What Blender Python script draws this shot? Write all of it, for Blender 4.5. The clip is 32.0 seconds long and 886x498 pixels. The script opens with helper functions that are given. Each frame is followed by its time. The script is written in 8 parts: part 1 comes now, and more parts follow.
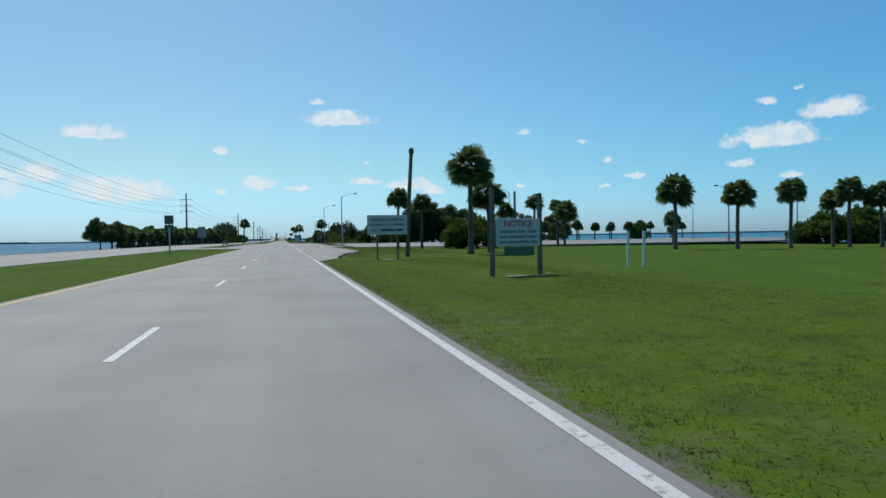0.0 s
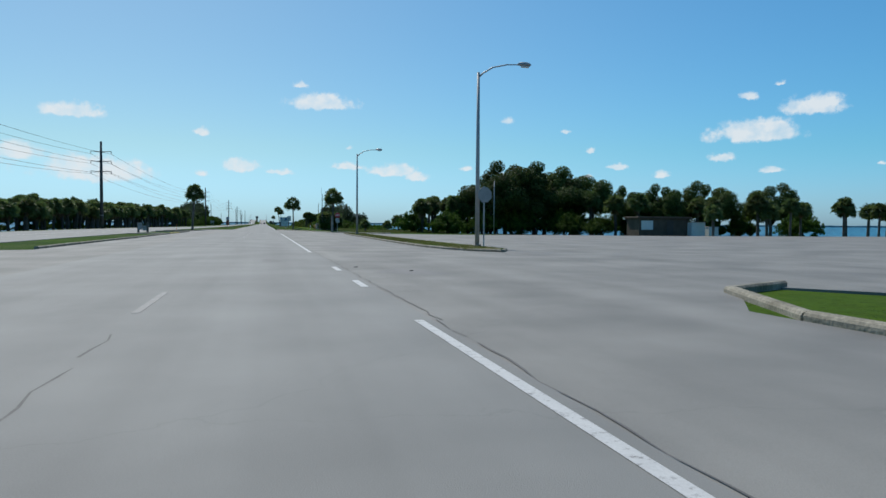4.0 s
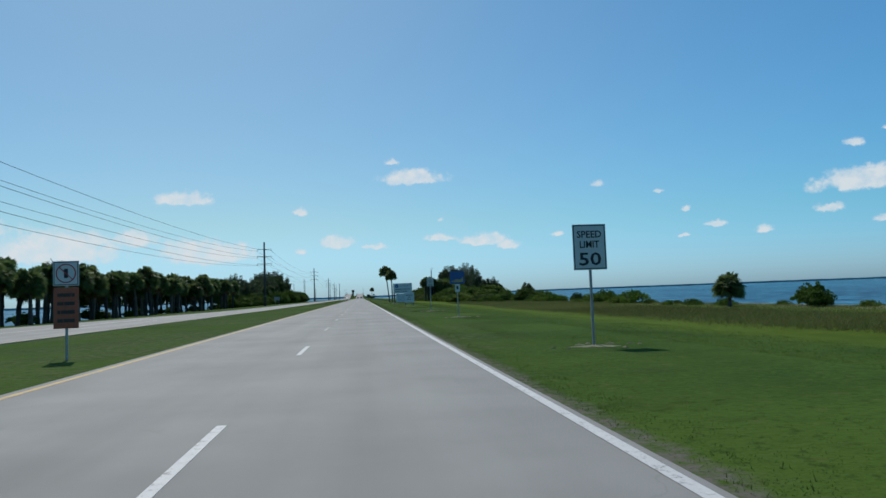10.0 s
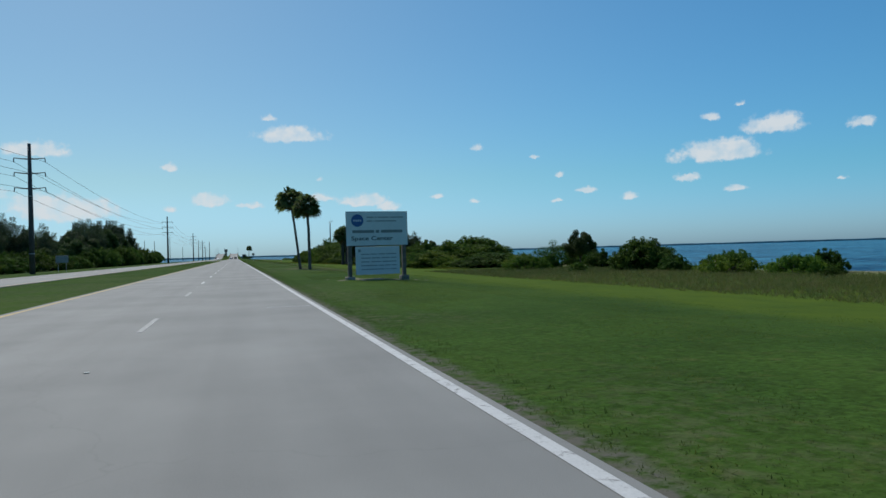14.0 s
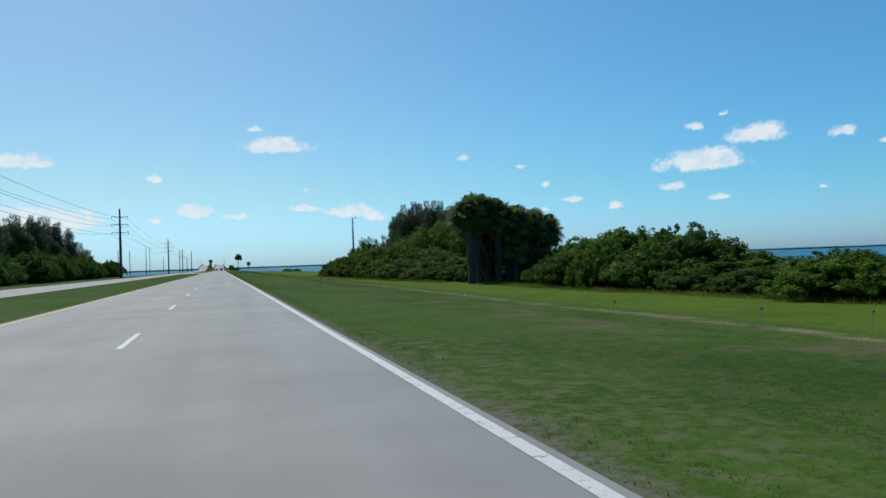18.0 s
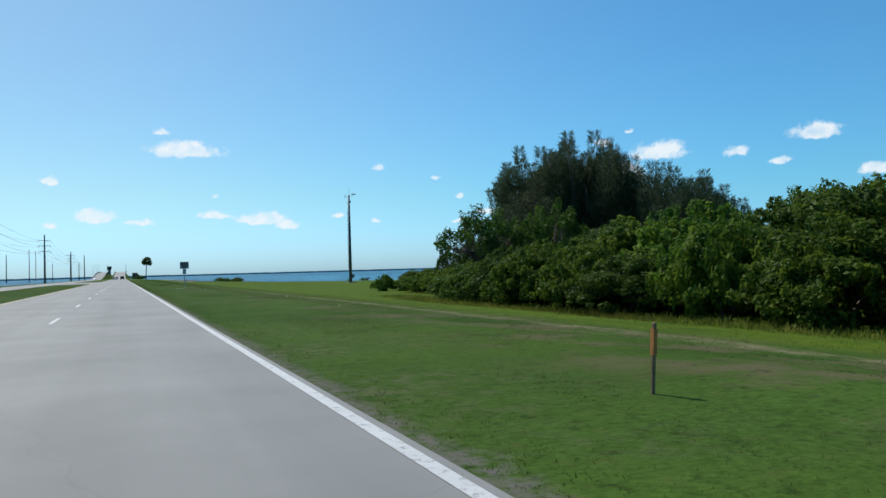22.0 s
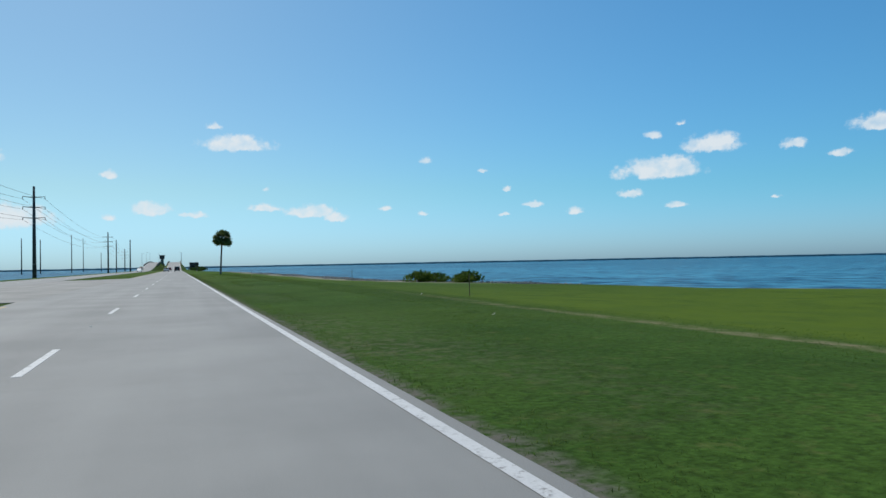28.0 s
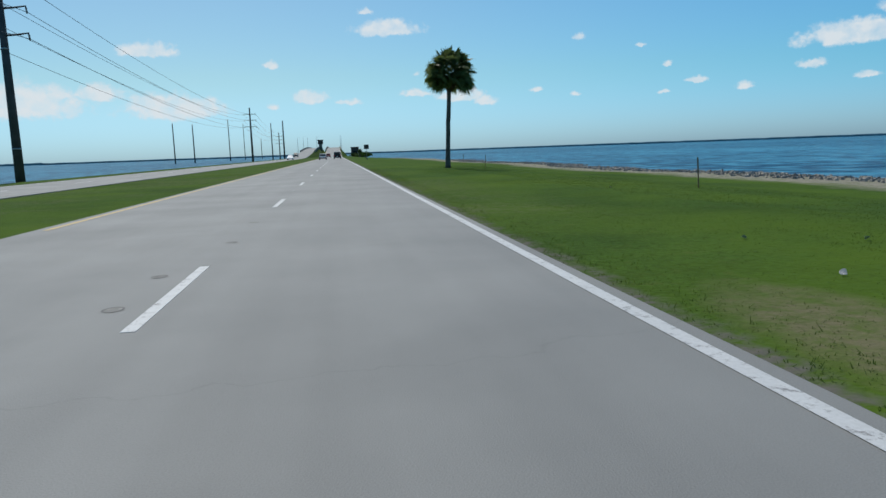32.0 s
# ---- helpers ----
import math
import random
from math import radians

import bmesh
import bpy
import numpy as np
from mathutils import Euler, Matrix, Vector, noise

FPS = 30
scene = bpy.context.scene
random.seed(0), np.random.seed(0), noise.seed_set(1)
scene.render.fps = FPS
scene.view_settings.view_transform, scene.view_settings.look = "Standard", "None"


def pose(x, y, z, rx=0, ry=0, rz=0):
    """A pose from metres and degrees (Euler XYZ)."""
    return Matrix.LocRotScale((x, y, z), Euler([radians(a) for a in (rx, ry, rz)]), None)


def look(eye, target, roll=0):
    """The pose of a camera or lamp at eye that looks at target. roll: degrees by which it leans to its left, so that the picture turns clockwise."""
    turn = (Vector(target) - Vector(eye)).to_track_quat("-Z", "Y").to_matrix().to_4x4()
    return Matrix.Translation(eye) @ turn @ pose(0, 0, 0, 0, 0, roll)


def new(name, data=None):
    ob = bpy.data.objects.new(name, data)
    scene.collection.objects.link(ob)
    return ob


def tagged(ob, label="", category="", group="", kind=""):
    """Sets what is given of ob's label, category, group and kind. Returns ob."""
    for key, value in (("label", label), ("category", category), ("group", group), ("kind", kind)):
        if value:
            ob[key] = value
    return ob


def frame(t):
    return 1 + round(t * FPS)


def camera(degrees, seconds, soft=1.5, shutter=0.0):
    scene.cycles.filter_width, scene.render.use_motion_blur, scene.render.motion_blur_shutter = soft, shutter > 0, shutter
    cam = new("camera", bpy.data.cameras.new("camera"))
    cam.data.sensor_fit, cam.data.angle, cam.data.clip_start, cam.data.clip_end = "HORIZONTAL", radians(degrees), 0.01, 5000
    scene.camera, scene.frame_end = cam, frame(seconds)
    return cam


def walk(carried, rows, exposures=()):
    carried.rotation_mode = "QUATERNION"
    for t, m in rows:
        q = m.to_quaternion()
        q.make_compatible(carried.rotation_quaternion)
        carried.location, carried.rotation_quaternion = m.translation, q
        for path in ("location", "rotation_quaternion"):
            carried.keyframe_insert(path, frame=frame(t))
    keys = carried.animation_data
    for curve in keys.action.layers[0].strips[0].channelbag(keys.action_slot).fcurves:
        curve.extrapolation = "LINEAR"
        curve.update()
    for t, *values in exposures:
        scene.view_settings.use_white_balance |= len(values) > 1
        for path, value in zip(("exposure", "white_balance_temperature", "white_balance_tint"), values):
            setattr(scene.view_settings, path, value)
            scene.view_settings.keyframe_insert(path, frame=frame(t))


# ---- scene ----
cam = camera(64.6, 32.0)
PATH = [
    (0.0, pose(1.831, 0.00, 1.259, 89.03, 0.90, -12.82)),
    (0.5, pose(1.755, 11.83, 1.245, 88.68, 0.83, -14.42)),
    (1.0, pose(1.689, 23.67, 1.231, 87.36, 0.05, -14.61)),
    (1.5, pose(1.693, 35.52, 1.220, 90.63, 1.75, -12.27)),
    (2.0, pose(1.707, 47.39, 1.210, 88.62, 0.36, -13.02)),
    (2.5, pose(1.706, 59.30, 1.217, 87.10, 0.75, -15.29)),
    (4.5, pose(1.713, 107.18, 1.246, 88.15, -0.62, -14.02)),
    (5.0, pose(1.722, 119.19, 1.253, 87.08, -0.35, -12.78)),
    (5.5, pose(1.725, 131.22, 1.256, 86.85, -0.49, -6.66)),
    (6.0, pose(1.707, 143.20, 1.258, 88.38, -1.06, 4.64)),
    (6.5, pose(1.702, 155.10, 1.253, 89.12, -1.31, 12.09)),
    (7.0, pose(1.677, 166.87, 1.248, 88.79, -0.59, 10.82)),
    (7.5, pose(1.638, 178.50, 1.235, 88.56, -1.43, 10.69)),
    (8.0, pose(1.599, 190.06, 1.223, 88.71, -0.50, 7.52)),
    (8.5, pose(1.560, 201.60, 1.210, 88.47, -0.74, 1.51)),
    (9.0, pose(1.541, 213.11, 1.198, 86.56, 0.71, 0.50)),
    (9.5, pose(1.525, 224.54, 1.255, 92.01, 1.34, -0.43)),
    (10.0, pose(1.509, 235.95, 1.312, 93.69, 2.12, -6.66)),
    (10.5, pose(1.530, 247.36, 1.311, 92.51, 2.35, -9.70)),
    (11.0, pose(1.542, 258.72, 1.311, 91.43, 1.62, -11.17)),
    (11.5, pose(1.566, 269.99, 1.314, 91.13, 2.17, -12.75)),
    (12.0, pose(1.600, 281.14, 1.316, 91.48, 1.92, -13.26)),
    (12.5, pose(1.641, 292.15, 1.293, 90.65, 1.22, -14.09)),
    (13.0, pose(1.692, 303.07, 1.269, 90.28, 1.66, -15.24)),
    (13.5, pose(1.685, 313.91, 1.280, 90.19, 1.95, -16.05)),
    (14.0, pose(1.688, 324.70, 1.291, 90.22, 1.64, -16.50)),
    (14.5, pose(1.690, 335.46, 1.284, 90.13, 1.61, -17.87)),
    (16.5, pose(1.687, 378.37, 1.256, 90.21, 0.03, -20.82)),
    (17.0, pose(1.679, 389.07, 1.249, 90.52, -0.06, -19.17)),
    (17.5, pose(1.686, 399.86, 1.268, 90.35, 0.77, -18.75)),
    (18.0, pose(1.683, 410.69, 1.288, 91.00, 2.01, -17.56)),
    (18.5, pose(1.695, 421.56, 1.268, 93.15, 1.94, -16.27)),
    (19.0, pose(1.698, 432.50, 1.248, 93.70, 1.92, -16.49)),
    (19.5, pose(1.698, 443.52, 1.257, 93.30, 0.76, -16.76)),
    (20.0, pose(1.687, 454.58, 1.267, 92.66, 1.10, -15.51)),
    (20.5, pose(1.726, 465.64, 1.274, 91.96, 0.55, -17.69)),
    (21.0, pose(1.764, 476.68, 1.280, 91.39, 1.81, -23.83)),
    (21.5, pose(1.816, 487.70, 1.266, 90.71, 1.50, -25.72)),
    (22.0, pose(1.857, 498.72, 1.251, 91.61, 1.54, -24.57)),
    (22.5, pose(1.817, 509.75, 1.252, 91.91, 1.07, -23.09)),
    (23.0, pose(1.776, 520.84, 1.253, 92.30, 1.32, -21.28)),
    (23.5, pose(1.735, 531.99, 1.233, 93.16, 0.99, -20.01)),
    (24.0, pose(1.704, 543.20, 1.213, 92.66, 1.18, -18.74)),
    (24.5, pose(1.746, 554.48, 1.222, 92.60, 1.52, -17.47)),
    (25.0, pose(1.797, 565.78, 1.230, 91.37, 2.56, -17.12)),
    (25.5, pose(1.758, 577.08, 1.242, 90.78, 0.98, -18.59)),
    (26.0, pose(1.740, 588.34, 1.254, 91.74, 0.28, -16.63)),
    (26.5, pose(1.762, 599.56, 1.251, 90.66, 0.98, -19.03)),
    (28.5, pose(1.792, 644.88, 1.238, 91.33, 1.15, -20.79)),
    (29.0, pose(1.815, 656.11, 1.235, 91.90, 0.71, -15.95)),
    (29.5, pose(1.785, 667.20, 1.240, 90.16, 1.00, -15.17)),
    (30.0, pose(1.765, 678.22, 1.244, 90.05, 1.01, -14.68)),
    (30.5, pose(1.698, 689.18, 1.240, 89.42, 0.81, -13.95)),
    (31.0, pose(1.640, 700.27, 1.235, 87.42, -0.03, -11.41)),
    (31.5, pose(1.594, 711.65, 1.223, 84.14, 0.96, -9.57)),
    (32.0, pose(1.547, 723.18, 1.210, 82.00, 2.01, -8.57)),
]
EXPOSURES = [(0.0, 0.0), (7.0, -0.03), (9.0, -0.10), (10.0, -0.14), (12.0, -0.22), (14.5, -0.17), (16.5, 0.03), (18.0, 0.06), (19.0, 0.04), (20.0, 0.0), (21.0, 0.1), (22.0, 0.2), (23.0, 0.18), (24.0, 0.02), (26.0, 0.0), (29.0, 0.0), (31.0, -0.03), (32.0, -0.08)]
walk(cam, PATH, EXPOSURES)

# ---- world, sun ----
SUN_AZ, SUN_EL = radians(-15), radians(53)      # azimuth from +y towards +x
world = bpy.data.worlds.new("World")
scene.world = world
world.use_nodes = True
WN, WL = world.node_tree.nodes, world.node_tree.links
WN.clear()


def wnode(kind, **kw):
    n = WN.new(kind)
    for k, v in kw.items():
        if k == "op":
            n.operation = v
        else:
            n.inputs[int(k[1:])].default_value = v
    return n


sky = WN.new("ShaderNodeTexSky")
sky.sky_type = "NISHITA"
sky.sun_disc = False
sky.sun_elevation, sky.sun_rotation = SUN_EL, SUN_AZ
sky.altitude, sky.air_density, sky.dust_density, sky.ozone_density = 0, 1.0, 0.8, 3.0
sky_bg = wnode("ShaderNodeBackground")
sky_bg.inputs[1].default_value = 0.091
cloud_bg = wnode("ShaderNodeBackground")
cloud_bg.inputs[1].default_value = 1.0
coord = WN.new("ShaderNodeTexCoord")
sep = WN.new("ShaderNodeSeparateXYZ")
WL.new(coord.outputs["Generated"], sep.inputs[0])
az = wnode("ShaderNodeMath", op="ARCTAN2")
WL.new(sep.outputs[0], az.inputs[0]); WL.new(sep.outputs[1], az.inputs[1])
el = wnode("ShaderNodeMath", op="ARCSINE")
WL.new(sep.outputs[2], el.inputs[0])
angles = WN.new("ShaderNodeCombineXYZ")
WL.new(az.outputs[0], angles.inputs[0]); WL.new(el.outputs[0], angles.inputs[1])
# billowing edge: the lookup is pushed about by two scales of noise
puff = WN.new("ShaderNodeTexNoise")
puff.inputs["Scale"].default_value, puff.inputs["Detail"].default_value = 58.0, 8.0
puff.inputs["Roughness"].default_value = 0.66
WL.new(angles.outputs[0], puff.inputs["Vector"])
shift = wnode("ShaderNodeVectorMath", op="SUBTRACT")
shift.inputs[1].default_value = (0.5, 0.5, 0.5)
WL.new(puff.outputs["Color"], shift.inputs[0])
scaled = wnode("ShaderNodeVectorMath", op="MULTIPLY")
scaled.inputs[1].default_value = (0.022, 0.014, 0)
WL.new(shift.outputs[0], scaled.inputs[0])
warped = wnode("ShaderNodeVectorMath", op="ADD")
WL.new(angles.outputs[0], warped.inputs[0]); WL.new(scaled.outputs[0], warped.inputs[1])
# azimuth, elevation, half width, half height in degrees
LOW_CLOUDS = [
    (-1.8, 4.7, 1.4, 0.45), (1.1, 4.3, 1.2, 0.25), (6.7, 4.9, 1.4, 0.32), (10, 4.5, 1.7, 0.45), (12.3, 4, 1.2, 0.4), (16.2, 4.75, 0.7, 0.22),
    (19.2, 4.3, 0.6, 0.2), (28.2, 4.9, 1, 0.27), (25.9, 4.1, 0.8, 0.15), (31.5, 4.2, 0.7, 0.36), (35.9, 5.5, 1.1, 0.33), (39.3, 4.4, 1.1, 0.26),
    (-11.9, 3.9, 3.6, 0.85), (-4.7, 4.1, 0.8, 0.28), (-22.2, 4.3, 4.0, 1.15), (-30.8, 5.1, 4.0, 1.15), (-26.5, 5.9, 1.5, 0.55), (-17.0, 5.2, 1.6, 0.5), (-38.8, 4.2, 1.4, 0.4), (46.4, 4.7, 0.5, 0.2),
    (-19.6, 5, 1.1, 0.4),
]
HIGH_CLOUDS = [
    (-13.7, 8.45, 1.9, 0.5), (-4.7, 7.4, 0.75, 0.36), (4.4, 10, 2.5, 0.55), (2.8, 11.4, 0.9, 0.25), (6.7, 6.5, 0.5, 0.25), (19.5, 8.9, 0.7, 0.42),
    (24.1, 7.95, 0.7, 0.2), (26.1, 6.3, 0.5, 0.25), (37.7, 10.1, 0.85, 0.4), (39.9, 11, 0.6, 0.22), (42, 9.15, 2.1, 0.62), (38.1, 7.3, 2.9, 0.75),
    (47.5, 8.7, 0.9, 0.4), (-35.3, 6.4, 0.9, 0.43), (-37.7, 6.6, 0.7, 0.35), (-35.1, 8.5, 1.3, 0.45), (50.5, 7.8, 1, 0.3), (53, 9.6, 1.6, 0.5),
    (57, 6.5, 1.4, 0.4),
]
nearest = None
for spec in LOW_CLOUDS + HIGH_CLOUDS:
    a, e, w, h = (radians(q) for q in spec)
    e, w, h = e - radians(0.6) * min(1.0, e / radians(9)), w * 1.14, h * 1.6
    off = wnode("ShaderNodeVectorMath", op="SUBTRACT")
    off.inputs[1].default_value = (a, e, 0)
    WL.new(warped.outputs[0], off.inputs[0])
    fit = wnode("ShaderNodeVectorMath", op="MULTIPLY")
    fit.inputs[1].default_value = (1 / w, 1 / h, 0)
    WL.new(off.outputs[0], fit.inputs[0])
    # flatter below than above
    under = wnode("ShaderNodeVectorMath", op="MULTIPLY")
    under.inputs[1].default_value = (-1.0, -1.9, 0)
    WL.new(fit.outputs[0], under.inputs[0])
    heap = wnode("ShaderNodeVectorMath", op="MAXIMUM")
    WL.new(fit.outputs[0], heap.inputs[0]); WL.new(under.outputs[0], heap.inputs[1])
    far = wnode("ShaderNodeVectorMath", op="LENGTH")
    WL.new(heap.outputs[0], far.inputs[0])
    # small shreds are thinner than the large heaps
    thinner = wnode("ShaderNodeMath", op="ADD")
    thinner.inputs[1].default_value = max(0.0, 0.52 - 0.36 * math.degrees(w) * math.degrees(h) ** 0.5)
    WL.new(far.outputs["Value"], thinner.inputs[0])
    if nearest is None:
        nearest = thinner.outputs[0]
    else:
        low = wnode("ShaderNodeMath", op="MINIMUM")
        WL.new(nearest, low.inputs[0]); WL.new(thinner.outputs[0], low.inputs[1])
        nearest = low.outputs[0]
# heaped lumps: two sizes of noise raise and lower the outline
lumps = None
for size, depth in ((42.0, 1.25), (120.0, 0.55)):
    lump = WN.new("ShaderNodeTexNoise")
    lump.inputs["Scale"].default_value, lump.inputs["Detail"].default_value = size, 6.0
    lump.inputs["Roughness"].default_value = 0.55
    WL.new(angles.outputs[0], lump.inputs["Vector"])
    push = wnode("ShaderNodeMath", op="MULTIPLY_ADD")
    push.inputs[1].default_value, push.inputs[2].default_value = depth, -0.5 * depth
    WL.new(lump.outputs["Fac"], push.inputs[0])
    if lumps is None:
        lumps = push.outputs[0]
    else:
        total = wnode("ShaderNodeMath", op="ADD")
        WL.new(lumps, total.inputs[0]); WL.new(push.outputs[0], total.inputs[1])
        lumps = total.outputs[0]
heaped = wnode("ShaderNodeMath", op="SUBTRACT")
WL.new(nearest, heaped.inputs[0]); WL.new(lumps, heaped.inputs[1])
veil = WN.new("ShaderNodeMapRange")
veil.interpolation_type = "SMOOTHSTEP"
for i, v in ((1, 1.14), (2, 0.62), (3, 0.0), (4, 0.92)):
    veil.inputs[i].default_value = v
WL.new(heaped.outputs[0], veil.inputs[0])
# broken interior
wisp = WN.new("ShaderNodeTexNoise")
wisp.inputs["Scale"].default_value, wisp.inputs["Detail"].default_value = 55.0, 5.0
WL.new(angles.outputs[0], wisp.inputs["Vector"])
thin = WN.new("ShaderNodeMapRange")
for i, v in ((1, 0.3), (2, 0.6), (3, 0.6), (4, 1.0)):
    thin.inputs[i].default_value = v
WL.new(wisp.outputs["Fac"], thin.inputs[0])
cover = wnode("ShaderNodeMath", op="MULTIPLY")
WL.new(veil.outputs[0], cover.inputs[0]); WL.new(thin.outputs[0], cover.inputs[1])
tone = WN.new("ShaderNodeMix")
tone.data_type = "RGBA"
tone.inputs[6].default_value = (0.62, 0.75, 0.85, 1)
tone.inputs[7].default_value = (0.76, 0.81, 0.845, 1)
WL.new(cover.outputs[0], tone.inputs[0])
WL.new(tone.outputs[2], cloud_bg.inputs[0])
# clear maritime air: less red in the scattered light, bluest low over the water
height = WN.new("ShaderNodeMapRange")
height.interpolation_type = "SMOOTHSTEP"
height.inputs[1].default_value, height.inputs[2].default_value = 0.0, radians(6.5)
WL.new(el.outputs[0], height.inputs[0])
air = WN.new("ShaderNodeMix")
air.data_type = "RGBA"
air.inputs[6].default_value = (0.63, 1.08, 1.67, 1)
# towards the sun the blue is paler than away from it
turn = wnode("ShaderNodeMath", op="SUBTRACT")
turn.inputs[1].default_value = SUN_AZ
WL.new(az.outputs[0], turn.inputs[0])
aside = wnode("ShaderNodeMath", op="ABSOLUTE")
WL.new(turn.outputs[0], aside.inputs[0])
away = WN.new("ShaderNodeMapRange")
away.interpolation_type = "SMOOTHSTEP"
away.inputs[1].default_value, away.inputs[2].default_value = 0.0, radians(70)
WL.new(aside.outputs[0], away.inputs[0])
upper = WN.new("ShaderNodeMix")
upper.data_type = "RGBA"
upper.inputs[6].default_value = (0.77, 1.04, 1.07, 1)
upper.inputs[7].default_value = (0.47, 1.05, 1.28, 1)
WL.new(away.outputs[0], upper.inputs[0])
WL.new(upper.outputs[2], air.inputs[7])
WL.new(height.outputs[0], air.inputs[0])
clear = WN.new("ShaderNodeMix")
clear.data_type, clear.blend_type = "RGBA", "MULTIPLY"
clear.inputs[0].default_value = 1.0
WL.new(sky.outputs[0], clear.inputs[6])
WL.new(air.outputs[2], clear.inputs[7])
WL.new(clear.outputs[2], sky_bg.inputs[0])
both = WN.new("ShaderNodeMixShader")
WL.new(cover.outputs[0], both.inputs[0]); WL.new(sky_bg.outputs[0], both.inputs[1]); WL.new(cloud_bg.outputs[0], both.inputs[2])
world_out = WN.new("ShaderNodeOutputWorld")
WL.new(both.outputs[0], world_out.inputs[0])

sun = new("sun", bpy.data.lights.new("sun", "SUN"))
sun.data.energy, sun.data.angle, sun.data.color = 3.6, radians(0.53), (1.0, 0.95, 0.87)
sun_from = Vector((math.sin(SUN_AZ) * math.cos(SUN_EL), math.cos(SUN_AZ) * math.cos(SUN_EL), math.sin(SUN_EL)))
sun.matrix_world = look(sun_from * 50 + Vector((0, 300, 0)), (0, 300, 0))


# ---- materials ----
def mat(name, color, rough=0.7, metal=0.0, vary=0.25, scale=6.0, fine=60.0, bump=0.2, color2=None, per_object=0.0, spec=0.5, through_light=0.0):
    """Colour with two scales of noise, fine relief and slightly uneven gloss."""
    m = bpy.data.materials.new(name)
    m.use_nodes = True
    nt = m.node_tree
    N, L = nt.nodes, nt.links
    bsdf = N["Principled BSDF"]
    bsdf.inputs["Roughness"].default_value = rough
    bsdf.inputs["Metallic"].default_value = metal
    bsdf.inputs["Specular IOR Level"].default_value = spec
    geo = N.new("ShaderNodeTexCoord")
    big, small = N.new("ShaderNodeTexNoise"), N.new("ShaderNodeTexNoise")
    big.inputs["Scale"].default_value, small.inputs["Scale"].default_value = scale, fine
    big.inputs["Detail"].default_value, small.inputs["Detail"].default_value = 4, 3
    L.new(geo.outputs["Object"], big.inputs["Vector"]); L.new(geo.outputs["Object"], small.inputs["Vector"])
    mix = N.new("ShaderNodeMix")
    mix.data_type = "RGBA"
    c2 = color2 or tuple(c * (1 - vary) for c in color)
    mix.inputs[6].default_value, mix.inputs[7].default_value = (*color, 1), (*c2, 1)
    ramp = N.new("ShaderNodeMapRange")
    ramp.inputs[1].default_value, ramp.inputs[2].default_value = 0.35, 0.65
    L.new(big.outputs["Fac"], ramp.inputs[0]); L.new(ramp.outputs[0], mix.inputs[0])
    dust = N.new("ShaderNodeHueSaturation")
    val = N.new("ShaderNodeMapRange")
    val.inputs[1].default_value, val.inputs[2].default_value, val.inputs[3].default_value, val.inputs[4].default_value = 0.25, 0.75, 1 - vary, 1 + vary
    L.new(small.outputs["Fac"], val.inputs[0])
    if per_object:
        info = N.new("ShaderNodeObjectInfo")
        one = N.new("ShaderNodeMapRange")
        one.inputs[3].default_value, one.inputs[4].default_value = 1 - per_object, 1 + per_object
        L.new(info.outputs["Random"], one.inputs[0])
        mul = N.new("ShaderNodeMath"); mul.operation = "MULTIPLY"
        L.new(one.outputs[0], mul.inputs[0]); L.new(val.outputs[0], mul.inputs[1])
        L.new(mul.outputs[0], dust.inputs["Value"])
    else:
        L.new(val.outputs[0], dust.inputs["Value"])
    L.new(mix.outputs[2], dust.inputs["Color"]); L.new(dust.outputs[0], bsdf.inputs["Base Color"])
    if bump:
        b = N.new("ShaderNodeBump")
        b.inputs["Strength"].default_value, b.inputs["Distance"].default_value = bump, 0.02
        L.new(small.outputs["Fac"], b.inputs["Height"]); L.new(b.outputs[0], bsdf.inputs["Normal"])
    if through_light:
        out = N["Material Output"]
        tl, ms = N.new("ShaderNodeBsdfTranslucent"), N.new("ShaderNodeMixShader")
        L.new(dust.outputs[0], tl.inputs["Color"])
        ms.inputs[0].default_value = through_light
        L.new(bsdf.outputs[0], ms.inputs[1]); L.new(tl.outputs[0], ms.inputs[2]); L.new(ms.outputs[0], out.inputs[0])
    return m


